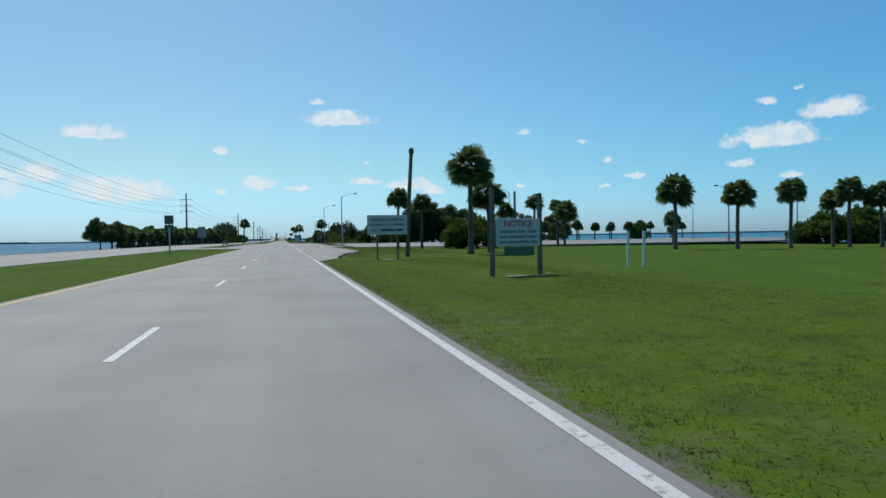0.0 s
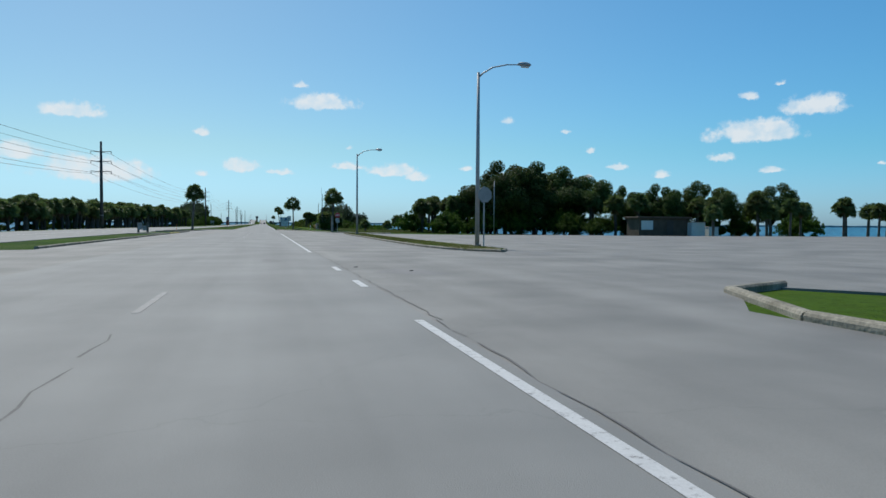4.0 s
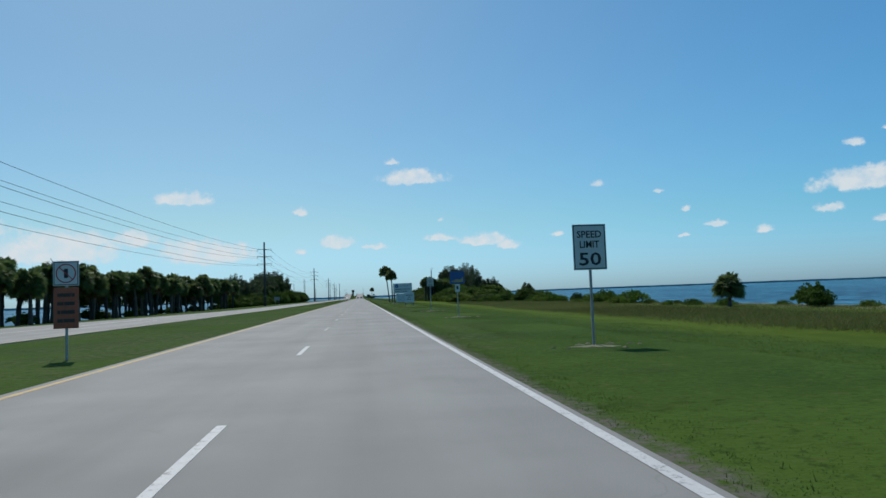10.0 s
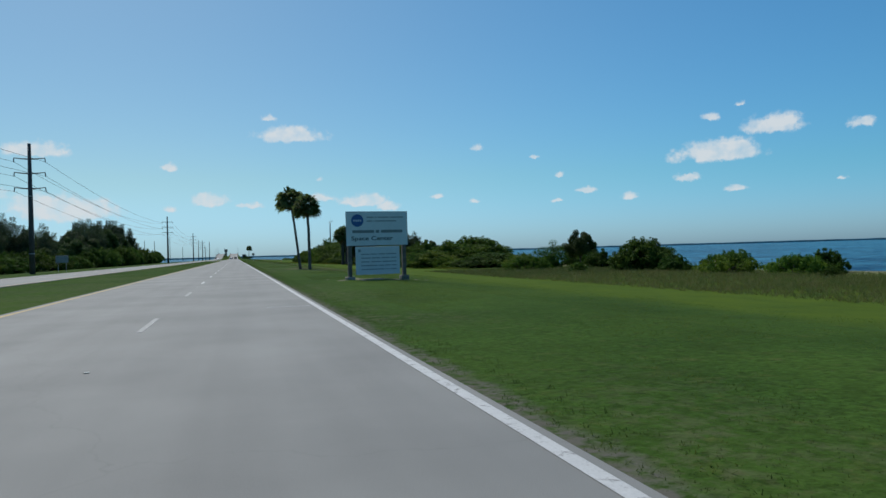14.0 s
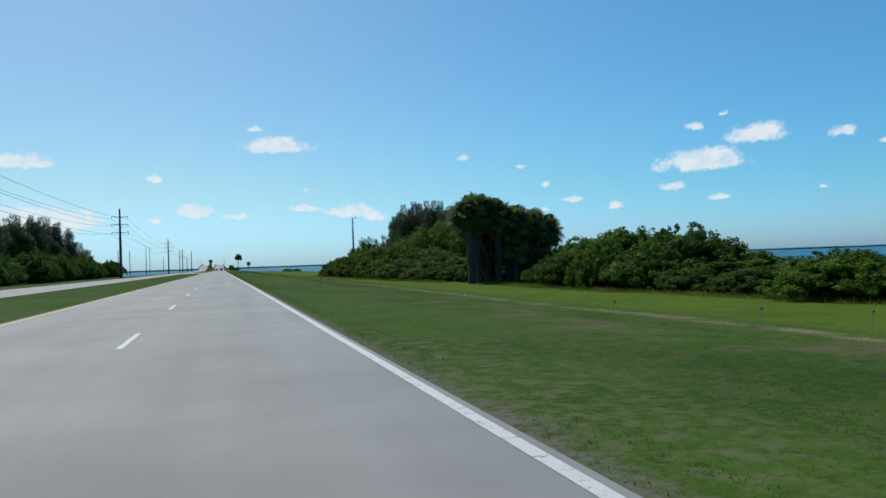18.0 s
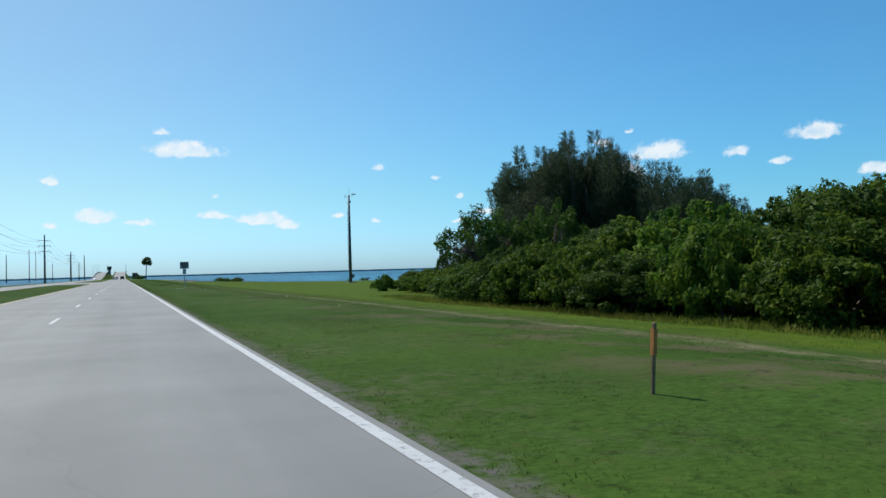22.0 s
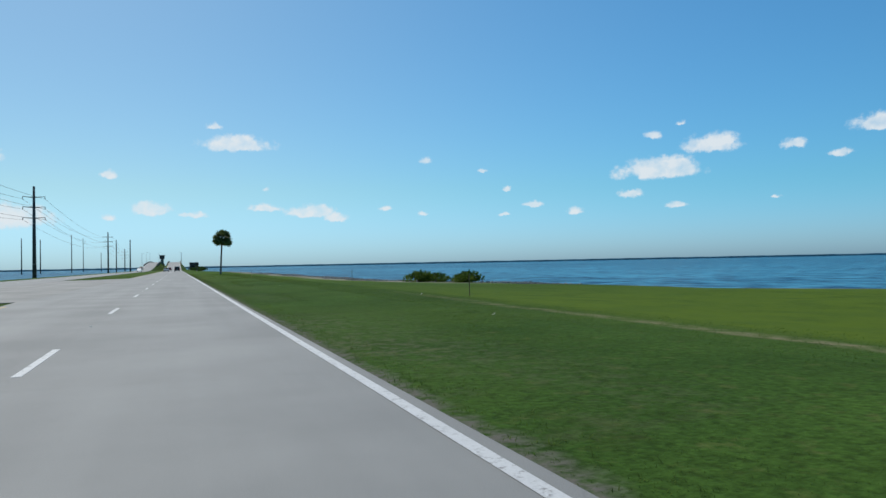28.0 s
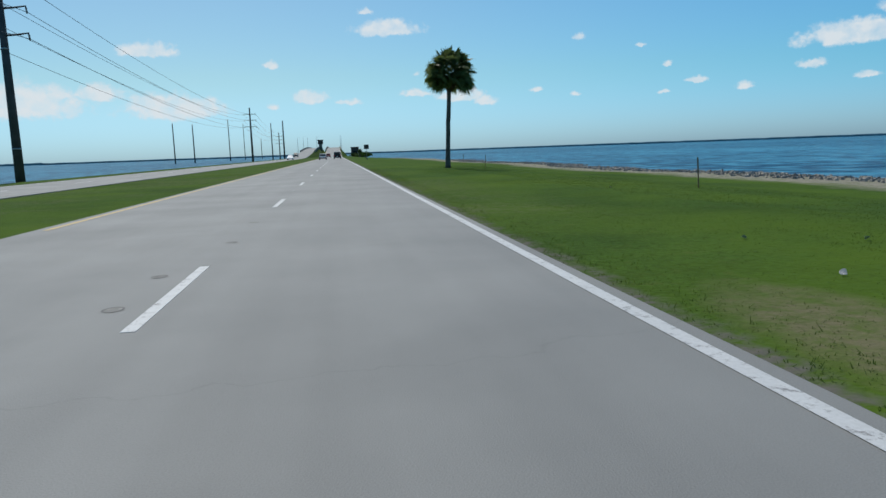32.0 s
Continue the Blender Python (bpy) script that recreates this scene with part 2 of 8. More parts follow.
def leafy(name, color, color2, rough=0.5, glow=0.35):
    """Leaves: each island takes its own tint between two greens; some light passes through."""
    m = bpy.data.materials.new(name)
    m.use_nodes = True
    N, L = m.node_tree.nodes, m.node_tree.links
    bsdf, out = N["Principled BSDF"], N["Material Output"]
    bsdf.inputs["Roughness"].default_value = rough
    bsdf.inputs["Specular IOR Level"].default_value = 0.12
    geo, info = N.new("ShaderNodeNewGeometry"), N.new("ShaderNodeObjectInfo")
    mix = N.new("ShaderNodeMix"); mix.data_type = "RGBA"
    mix.inputs[6].default_value, mix.inputs[7].default_value = (*color, 1), (*color2, 1)
    tc, sprig = N.new("ShaderNodeTexCoord"), N.new("ShaderNodeTexNoise")
    sprig.inputs["Scale"].default_value, sprig.inputs["Detail"].default_value = 1.1, 3
    L.new(tc.outputs["Object"], sprig.inputs["Vector"])
    mass = N.new("ShaderNodeMapRange")
    for i, v in ((1, 0.36), (2, 0.64), (3, -0.25), (4, 0.85)):
        mass.inputs[i].default_value = v
    L.new(sprig.outputs["Fac"], mass.inputs[0])
    each = N.new("ShaderNodeMath"); each.operation = "MULTIPLY_ADD"; each.inputs[1].default_value = 0.45
    each.use_clamp = True
    L.new(geo.outputs["Random Per Island"], each.inputs[0]); L.new(mass.outputs[0], each.inputs[2])
    L.new(each.outputs[0], mix.inputs[0])
    hsv = N.new("ShaderNodeHueSaturation")
    one = N.new("ShaderNodeMapRange")
    one.inputs[3].default_value, one.inputs[4].default_value = 0.8, 1.25
    L.new(info.outputs["Random"], one.inputs[0]); L.new(one.outputs[0], hsv.inputs["Value"])
    shift = N.new("ShaderNodeMath"); shift.operation = "PINGPONG"; shift.inputs[1].default_value = 0.11
    L.new(info.outputs["Random"], shift.inputs[0])
    hue = N.new("ShaderNodeMapRange")
    for i, v in ((1, 0.0), (2, 0.11), (3, 0.478), (4, 0.508)):
        hue.inputs[i].default_value = v
    L.new(shift.outputs[0], hue.inputs[0]); L.new(hue.outputs[0], hsv.inputs["Hue"])
    L.new(mix.outputs[2], hsv.inputs["Color"]); L.new(hsv.outputs[0], bsdf.inputs["Base Color"])
    tl, ms = N.new("ShaderNodeBsdfTranslucent"), N.new("ShaderNodeMixShader")
    L.new(hsv.outputs[0], tl.inputs["Color"])
    ms.inputs[0].default_value = glow
    L.new(bsdf.outputs[0], ms.inputs[1]); L.new(tl.outputs[0], ms.inputs[2]); L.new(ms.outputs[0], out.inputs[0])
    return m


def asphalt_mat(name, light, dark):
    """Aged road surface: aggregate speckle, long wheel-path wear, patches, thin cracks."""
    m = mat(name, light, 0.72, 0, 0.10, 0.35, 110.0, 0.22, dark, spec=0.45)
    N, L = m.node_tree.nodes, m.node_tree.links
    bsdf = N["Principled BSDF"]
    src = bsdf.inputs["Base Color"].links[0].from_socket
    geo = [n for n in N if n.bl_idname == "ShaderNodeTexCoord"][0]
    stretch = N.new("ShaderNodeMapping")
    stretch.inputs["Scale"].default_value = (1.1, 0.03, 1)
    L.new(geo.outputs["Object"], stretch.inputs[0])
    lane = N.new("ShaderNodeTexNoise")
    lane.inputs["Scale"].default_value, lane.inputs["Detail"].default_value = 1.0, 3
    L.new(stretch.outputs[0], lane.inputs["Vector"])
    crack = N.new("ShaderNodeTexVoronoi")
    crack.feature = "DISTANCE_TO_EDGE"
    crack.inputs["Scale"].default_value = 0.16
    wob = N.new("ShaderNodeTexNoise"); wob.inputs["Scale"].default_value = 1.4; wob.inputs["Detail"].default_value = 5
    L.new(geo.outputs["Object"], wob.inputs["Vector"])
    wadd = N.new("ShaderNodeVectorMath"); wadd.operation = "MULTIPLY_ADD"
    wadd.inputs[1].default_value = (0.7, 1.2, 0)
    L.new(wob.outputs["Color"], wadd.inputs[0]); L.new(geo.outputs["Object"], wadd.inputs[2])
    L.new(wadd.outputs[0], crack.inputs["Vector"])
    line = N.new("ShaderNodeMapRange")
    for i, v in ((1, 0.0), (2, 0.0025), (3, 0.88), (4, 1.0)):
        line.inputs[i].default_value = v
    L.new(crack.outputs["Distance"], line.inputs[0])
    wear = N.new("ShaderNodeMapRange")
    for i, v in ((1, 0.3), (2, 0.7), (3, 0.90), (4, 1.10)):
        wear.inputs[i].default_value = v
    L.new(lane.outputs["Fac"], wear.inputs[0])
    mul = N.new("ShaderNodeMath"); mul.operation = "MULTIPLY"
    L.new(line.outputs[0], mul.inputs[0]); L.new(wear.outputs[0], mul.inputs[1])
    hsv = N.new("ShaderNodeHueSaturation")
    L.new(src, hsv.inputs["Color"]); L.new(mul.outputs[0], hsv.inputs["Value"]); L.new(hsv.outputs[0], bsdf.inputs["Base Color"])
    return m


def paint_mat(name, color, under, worn=0.42):
    """Road paint with patches rubbed through to the surface below."""
    m = mat(name, color, 0.6, 0, 0.08, 3.0, 40.0, 0.2)
    N, L = m.node_tree.nodes, m.node_tree.links
    bsdf = N["Principled BSDF"]
    src = bsdf.inputs["Base Color"].links[0].from_socket
    geo = [n for n in N if n.bl_idname == "ShaderNodeTexCoord"][0]
    n1 = N.new("ShaderNodeTexNoise"); n1.inputs["Scale"].default_value, n1.inputs["Detail"].default_value = 9.0, 8
    n1.inputs["Roughness"].default_value = 0.75
    L.new(geo.outputs["Object"], n1.inputs["Vector"])
    r = N.new("ShaderNodeMapRange"); r.inputs[1].default_value, r.inputs[2].default_value = worn - 0.06, worn + 0.04
    L.new(n1.outputs["Fac"], r.inputs[0])
    mix = N.new("ShaderNodeMix"); mix.data_type = "RGBA"
    mix.inputs[6].default_value = (*under, 1)
    L.new(r.outputs[0], mix.inputs[0]); L.new(src, mix.inputs[7]); L.new(mix.outputs[2], bsdf.inputs["Base Color"])
    return m


def turf_mat():
    """Mown roadside turf: greens, straw patches, sandy spots and a driven track beside the shore."""
    m = mat("turf", (0.046, 0.092, 0.016), 0.95, 0, 0.40, 0.22, 14.0, 0.9, (0.028, 0.062, 0.011), spec=0.03)
    N, L = m.node_tree.nodes, m.node_tree.links
    bsdf = N["Principled BSDF"]
    src = bsdf.inputs["Base Color"].links[0].from_socket
    geo = [n for n in N if n.bl_idname == "ShaderNodeTexCoord"][0]

    def noise_node(s, d=5, rough=0.6):
        n = N.new("ShaderNodeTexNoise")
        n.inputs["Scale"].default_value, n.inputs["Detail"].default_value, n.inputs["Roughness"].default_value = s, d, rough
        L.new(geo.outputs["Object"], n.inputs["Vector"])
        return n.outputs["Fac"]

    def remap(sock, a, b, c=0.0, d=1.0):
        r = N.new("ShaderNodeMapRange")
        for i, v in ((1, a), (2, b), (3, c), (4, d)):
            r.inputs[i].default_value = v
        L.new(sock, r.inputs[0])
        return r.outputs[0]

    def blend(fac, a, color):
        x = N.new("ShaderNodeMix"); x.data_type = "RGBA"
        x.inputs[7].default_value = (*color, 1)
        L.new(fac, x.inputs[0]); L.new(a, x.inputs[6])
        return x.outputs[2]

    def math_node(op, a, b):
        x = N.new("ShaderNodeMath"); x.operation = op
        for i, q in enumerate((a, b)):
            if isinstance(q, float):
                x.inputs[i].default_value = q
            else:
                L.new(q, x.inputs[i])
        return x.outputs[0]

    c = blend(remap(noise_node(0.09), 0.42, 0.72), src, (0.056, 0.098, 0.016))
    pos = N.new("ShaderNodeSeparateXYZ")
    L.new(geo.outputs["Object"], pos.inputs[0])
    # lusher lawn before the side road
    lawn = math_node("MULTIPLY", remap(pos.outputs[1], 130.0, 90.0), remap(noise_node(0.8, 6, 0.7), 0.3, 0.6, 0.35, 0.9))
    c = blend(lawn, c, (0.068, 0.118, 0.010))
    c = blend(remap(noise_node(2.6, 6, 0.7), 0.56, 0.78), c, (0.085, 0.10, 0.03))
    c = blend(remap(noise_node(0.7, 6, 0.7), 0.52, 0.70, 0.0, 0.7), c, (0.030, 0.055, 0.010))
    c = blend(remap(noise_node(5.5, 4, 0.65), 0.56, 0.70, 0.0, 0.8), c, (0.022, 0.040, 0.008))
    # the track: about a metre of thin, sandy grass, wandering a little
    wander = math_node("MULTIPLY", noise_node(0.05), 2.2)
    off = math_node("ABSOLUTE", math_node("SUBTRACT", math_node("ADD", pos.outputs[0], wander), 13.2), 0.0)
    strip = remap(off, 0.75, 0.25)
    along = math_node("MULTIPLY", remap(pos.outputs[1], 385.0, 410.0), remap(pos.outputs[1], 672.0, 650.0))
    patch = remap(noise_node(1.3, 6, 0.7), 0.38, 0.62)
    # trampled, scraped soil near the palms and the track
    worn = math_node("MULTIPLY", remap(pos.outputs[0], 6.0, 8.5), remap(pos.outputs[0], 15.0, 12.5))
    worn = math_node("MULTIPLY", worn, math_node("MULTIPLY", remap(pos.outputs[1], 376.0, 392.0), remap(pos.outputs[1], 640.0, 560.0)))
    c = blend(math_node("MULTIPLY", worn, remap(noise_node(0.42, 7, 0.72), 0.48, 0.60, 0.0, 0.8)), c, (0.105, 0.092, 0.050))
    c = blend(math_node("MULTIPLY", worn, remap(noise_node(1.9, 6, 0.75), 0.58, 0.64, 0.0, 0.85)), c, (0.035, 0.034, 0.020))
    beyond = remap(math_node("ADD", pos.outputs[0], wander), 13.2, 15.5)
    beyond = math_node("MULTIPLY", beyond, math_node("MULTIPLY", remap(pos.outputs[1], 236.0, 262.0), remap(pos.outputs[1], 690.0, 660.0)))
    c = blend(math_node("MULTIPLY", beyond, remap(noise_node(0.6, 6, 0.7), 0.25, 0.6, 0.1, 0.9)), c, (0.080, 0.122, 0.012))
    c = blend(math_node("MULTIPLY", math_node("MULTIPLY", strip, along), patch), c, (0.17, 0.16, 0.085))
    # sandy beach margin close to the water
    c = blend(math_node("MULTIPLY", remap(pos.outputs[2], -0.94, -1.0), remap(noise_node(0.9), 0.3, 0.6)), c, (0.34, 0.30, 0.22))
    # pale rubble bank of the narrow causeway, and yellower turf above it
    narrow = remap(pos.outputs[1], 690.0, 715.0)
    c = blend(math_node("MULTIPLY", narrow, remap(noise_node(0.16, 4, 0.6), 0.38, 0.62, 0.1, 0.75)), c, (0.072, 0.122, 0.012))
    bankz = math_node("ADD", pos.outputs[2], math_node("MULTIPLY", noise_node(0.5, 5, 0.7), 0.22))
    c = blend(math_node("MULTIPLY", math_node("MULTIPLY", narrow, remap(bankz, -0.56, -0.66)), remap(noise_node(2.2, 5, 0.7), 0.34, 0.52)), c, (0.27, 0.245, 0.195))
    # scraped ground with a shape of its own: round the leaning palms, and beside the road past the crossover
    for sx, sy, rx, ry in ((9.4, 399.8, 4.2, 3.6), (8.6, 394.0, 3.0, 2.6), (4.9, 726.8, 0.9, 2.4)):
        ax = math_node("MULTIPLY", math_node("SUBTRACT", pos.outputs[0], sx), 1.0 / rx)
        ay = math_node("MULTIPLY", math_node("SUBTRACT", pos.outputs[1], sy), 1.0 / ry)
        rr = math_node("ADD", math_node("MULTIPLY", ax, ax), math_node("MULTIPLY", ay, ay))
        ragged = math_node("ADD", rr, math_node("MULTIPLY", noise_node(0.9, 6, 0.7), 1.1))
        c = blend(math_node("MULTIPLY", remap(ragged, 1.45, 0.75), remap(noise_node(4.2, 6, 0.75), 0.36, 0.6, 0.25, 0.9)), c, (0.150, 0.132, 0.078))
    # thin, weedy stretches of the verge
    verge = math_node("MULTIPLY", remap(pos.outputs[0], 7.2, 4.6), remap(noise_node(0.11, 5, 0.65), 0.45, 0.58))
    c = blend(math_node("MULTIPLY", verge, remap(noise_node(3.4, 6, 0.75), 0.46, 0.58, 0.0, 0.6)), c, (0.118, 0.118, 0.068))
    # gritty shoulder where turf meets the road
    edge = remap(math_node("ADD", pos.outputs[0], math_node("MULTIPLY", noise_node(1.1, 6, 0.7), 0.7)), 4.50, 4.30)
    edge = math_node("MULTIPLY", edge, remap(pos.outputs[0], 2.0, 3.0))
    c = blend(math_node("MULTIPLY", edge, remap(noise_node(7.0, 5), 0.35, 0.6)), c, (0.115, 0.11, 0.09))
    L.new(c, bsdf.inputs["Base Color"])
    return m


def water_mat():
    m = bpy.data.materials.new("lagoon_water")
    m.use_nodes = True
    N, L = m.node_tree.nodes, m.node_tree.links
    bsdf = N["Principled BSDF"]
    bsdf.inputs["Roughness"].default_value, bsdf.inputs["IOR"].default_value = 0.34, 1.333
    bsdf.inputs["Specular IOR Level"].default_value = 0.06
    geo = N.new("ShaderNodeTexCoord")
    def layer(sx, sy, d):
        mp, n = N.new("ShaderNodeMapping"), N.new("ShaderNodeTexNoise")
        mp.inputs["Scale"].default_value = (sx, sy, 1)
        mp.inputs["Rotation"].default_value = (0, 0, 0.5)
        n.inputs["Scale"].default_value, n.inputs["Detail"].default_value = 1.0, d
        L.new(geo.outputs["Object"], mp.inputs[0]); L.new(mp.outputs[0], n.inputs["Vector"])
        return n.outputs["Fac"]
    chop, swell, broad = layer(1.1, 0.5, 5), layer(0.22, 0.07, 3), layer(0.012, 0.004, 3)
    add = N.new("ShaderNodeMath"); add.operation = "MULTIPLY_ADD"; add.inputs[1].default_value = 0.45
    L.new(chop, add.inputs[0]); L.new(swell, add.inputs[2])
    b = N.new("ShaderNodeBump")
    b.inputs["Strength"].default_value, b.inputs["Distance"].default_value = 1.0, 0.95
    L.new(add.outputs[0], b.inputs["Height"]); L.new(b.outputs[0], bsdf.inputs["Normal"])
    # wind streaks over broad patches: ripples' light and dark painted into the colour
    mix = N.new("ShaderNodeMix"); mix.data_type = "RGBA"
    mix.inputs[6].default_value, mix.inputs[7].default_value = (0.002, 0.042, 0.094, 1), (0.056, 0.236, 0.345, 1)
    total = None
    for sock, weight in ((layer(0.12, 0.04, 4), 0.45), (layer(0.40, 0.30, 6), 1.15), (broad, 0.4)):
        w = N.new("ShaderNodeMath"); w.operation = "MULTIPLY_ADD"; w.inputs[1].default_value, w.inputs[2].default_value = weight, 0.0
        L.new(sock, w.inputs[0])
        if total is not None:
            L.new(total, w.inputs[2])
        total = w.outputs[0]
    r = N.new("ShaderNodeMapRange"); r.inputs[1].default_value, r.inputs[2].default_value = 0.90, 1.12
    L.new(total, r.inputs[0]); L.new(r.outputs[0], mix.inputs[0]); L.new(mix.outputs[2], bsdf.inputs["Base Color"])
    return m


ASPHALT = asphalt_mat("asphalt", (0.214, 0.213, 0.200), (0.167, 0.167, 0.158))
ASPHALT_LOT = asphalt_mat("asphalt_lot", (0.220, 0.213, 0.194), (0.148, 0.144, 0.132))
WHITE_LINE = paint_mat("white_line", (0.52, 0.52, 0.505), (0.20, 0.19, 0.18))
WORN_LINE = paint_mat("worn_white_line", (0.46, 0.46, 0.445), (0.20, 0.19, 0.18), 0.53)
YELLOW_LINE = paint_mat("yellow_line", (0.52, 0.33, 0.06), (0.22, 0.21, 0.20), 0.46)
YELLOW_KERB = paint_mat("yellow_kerb", (0.50, 0.36, 0.07), (0.30, 0.28, 0.24), 0.44)
CONCRETE = mat("concrete", (0.30, 0.282, 0.25), 0.88, 0, 0.28, 1.1, 22, 0.6, (0.17, 0.158, 0.13))
TURF = turf_mat()
WATER = water_mat()
BLADE = leafy("grass_blade", (0.043, 0.093, 0.016), (0.080, 0.125, 0.027), 0.85, 0.55)
REED = leafy("reed_blade", (0.122, 0.126, 0.044), (0.076, 0.118, 0.028), 0.7, 0.42)
FROND = leafy("palm_frond", (0.072, 0.115, 0.036), (0.135, 0.185, 0.065), 0.45, 0.46)
DEAD_FROND = leafy("dead_frond", (0.20, 0.15, 0.085), (0.12, 0.09, 0.05), 0.8, 0.2)
LEAF_DARK = leafy("shrub_leaf", (0.024, 0.066, 0.010), (0.084, 0.155, 0.021), 0.6, 0.42)
LEAF_LIGHT = leafy("bright_leaf", (0.036, 0.096, 0.011), (0.130, 0.205, 0.024), 0.6, 0.45)
NEEDLE = leafy("casuarina_needle", (0.040, 0.067, 0.032), (0.078, 0.106, 0.052), 0.6, 0.32)
BARK = mat("bark", (0.13, 0.105, 0.08), 0.9, 0, 0.4, 3, 18, 1.0, (0.08, 0.065, 0.05), 0.15)
PALM_BARK = mat("palm_bark", (0.135, 0.118, 0.10), 0.9, 0, 0.35, 2.5, 16, 1.0, (0.075, 0.064, 0.052), 0.15)
# old booted trunks, darkened further for the shade under their crowns
SHADED_OLD_BARK = mat("shaded_shaggy_palm_bark", (0.068, 0.058, 0.047), 0.95, 0, 0.4, 3, 14, 1.0, (0.036, 0.031, 0.026), 0.2)
POLE_WOOD = mat("pole_timber", (0.075, 0.072, 0.072), 0.8, 0, 0.3, 1.2, 14, 0.5, (0.05, 0.047, 0.045))
GREY_WOOD = mat("weathered_timber", (0.16, 0.145, 0.125), 0.85, 0, 0.35, 2, 20, 0.8, (0.09, 0.08, 0.065))
STEEL = mat("galvanised_steel", (0.42, 0.43, 0.43), 0.5, 0.75, 0.15, 3, 40, 0.1, (0.30, 0.31, 0.31))
LAMP_STEEL = mat("lamp_steel", (0.36, 0.37, 0.37), 0.55, 0.35, 0.15, 2, 30, 0.1)
MAST_GREY = mat("mast_steel", (0.10, 0.112, 0.115), 0.6, 0.2, 0.2, 1.5, 20, 0.1, (0.07, 0.078, 0.08))
SIGN_BACK = mat("sign_back", (0.30, 0.31, 0.31), 0.55, 0.5, 0.15, 3, 30, 0.05)
SIGN_WHITE = mat("sign_white", (0.62, 0.66, 0.66), 0.5, 0, 0.07, 2.0, 25, 0.04)
SIGN_CREAM = mat("sign_cream", (0.50, 0.52, 0.47), 0.6, 0, 0.10, 2.0, 25, 0.05)
SIGN_BLUE = mat("sign_blue", (0.015, 0.10, 0.30), 0.45, 0, 0.15, 2.5, 25, 0.04)
SIGN_RED = mat("sign_red", (0.45, 0.03, 0.03), 0.45, 0, 0.12, 2.5, 25, 0.04)
SIGN_ORANGE = mat("sign_orange_red", (0.40, 0.10, 0.05), 0.5, 0, 0.15, 2.5, 25, 0.04)
SIGN_GREEN = mat("sign_green", (0.02, 0.10, 0.06), 0.5, 0, 0.15, 2.5, 25, 0.04)
SIGN_BROWN = mat("sign_dark_brown", (0.045, 0.035, 0.03), 0.55, 0, 0.2, 2.5, 25, 0.05)
SIGN_TAN = mat("sign_tan", (0.42, 0.33, 0.17), 0.55, 0, 0.2, 2.5, 25, 0.05)
INK = mat("sign_black", (0.02, 0.022, 0.025), 0.55, 0, 0.15, 4, 30, 0.03)
INK_GREY = mat("faded_lettering", (0.20, 0.22, 0.22), 0.6, 0, 0.15, 4, 30, 0.03)
WIRE = mat("wire", (0.05, 0.05, 0.055), 0.6, 0.4, 0.1, 3, 30, 0.0)
CERAMIC = mat("insulator", (0.16, 0.13, 0.12), 0.3, 0, 0.1, 3, 30, 0.0)
GLASSY = mat("lamp_lens", (0.55, 0.57, 0.56), 0.25, 0, 0.05, 3, 30, 0.0)
RUBBER = mat("tyre_rubber", (0.02, 0.02, 0.02), 0.8, 0, 0.2, 3, 30, 0.2)
WINDOW = mat("tinted_glass", (0.015, 0.018, 0.02), 0.08, 0, 0.05, 2, 30, 0.0)
CAR_BLACK = mat("car_black", (0.015, 0.016, 0.018), 0.25, 0, 0.1, 2, 30, 0.0)
CAR_SILVER = mat("car_silver", (0.45, 0.46, 0.47), 0.3, 0.4, 0.05, 2, 30, 0.0)
CAR_WHITE = mat("car_white", (0.75, 0.75, 0.73), 0.3, 0, 0.05, 2, 30, 0.0)
CAR_RED = mat("car_red", (0.35, 0.03, 0.03), 0.3, 0, 0.1, 2, 30, 0.0)
TAIL_RED = mat("tail_lamp_red", (0.4, 0.02, 0.02), 0.2, 0, 0.1, 2, 30, 0.0)
ROOF_BROWN = mat("shed_boards", (0.10, 0.075, 0.055), 0.85, 0, 0.3, 1.5, 15, 0.5)
# distant trees: aerial haze is mixed into this pale blue-green base colour
HAZED_LAND = mat("haze_tinted_shore_trees", (0.165, 0.270, 0.300), 0.95, 0, 0.25, 0.01, 0.08, 0.0, spec=0.0)
ROCK = mat("shore_rock", (0.24, 0.23, 0.21), 0.85, 0, 0.3, 2, 18, 0.8, (0.12, 0.115, 0.105), 0.3)
RUBBLE = mat("shore_rubble", (0.30, 0.275, 0.235), 0.9, 0, 0.35, 0.8, 7, 0.4, (0.17, 0.155, 0.13))
MARK_ORANGE = mat("marker_orange", (0.55, 0.20, 0.05), 0.6, 0, 0.15, 5, 30, 0.05)
LITTER = mat("litter_paper", (0.45, 0.43, 0.40), 0.7, 0, 0.1, 5, 30, 0.1)


# ---- building helpers ----
def mesh_of(name, verts, faces, smooth=False):
    me = bpy.data.meshes.new(name)
    me.from_pydata([tuple(map(float, v)) for v in verts], [], faces)
    if smooth:
        me.polygons.foreach_set("use_smooth", [True] * len(me.polygons))
    me.update()
    return me


def from_bm(name, bm, smooth=False):
    me = bpy.data.meshes.new(name)
    bmesh.ops.recalc_face_normals(bm, faces=bm.faces)
    bm.to_mesh(me)
    bm.free()
    if smooth:
        me.polygons.foreach_set("use_smooth", [True] * len(me.polygons))
    return me


def part(name, data, material, parent=None, label="", at=None):
    """One mesh object (from a bmesh or a mesh) under a thing or a part."""
    me = from_bm(name, data) if isinstance(data, bmesh.types.BMesh) else data
    if not me.materials:
        me.materials.append(material)
    ob = new(name, me)
    if parent is not None:
        ob.parent = parent
    if at is not None:
        ob.matrix_basis = at
    return tagged(ob, label)


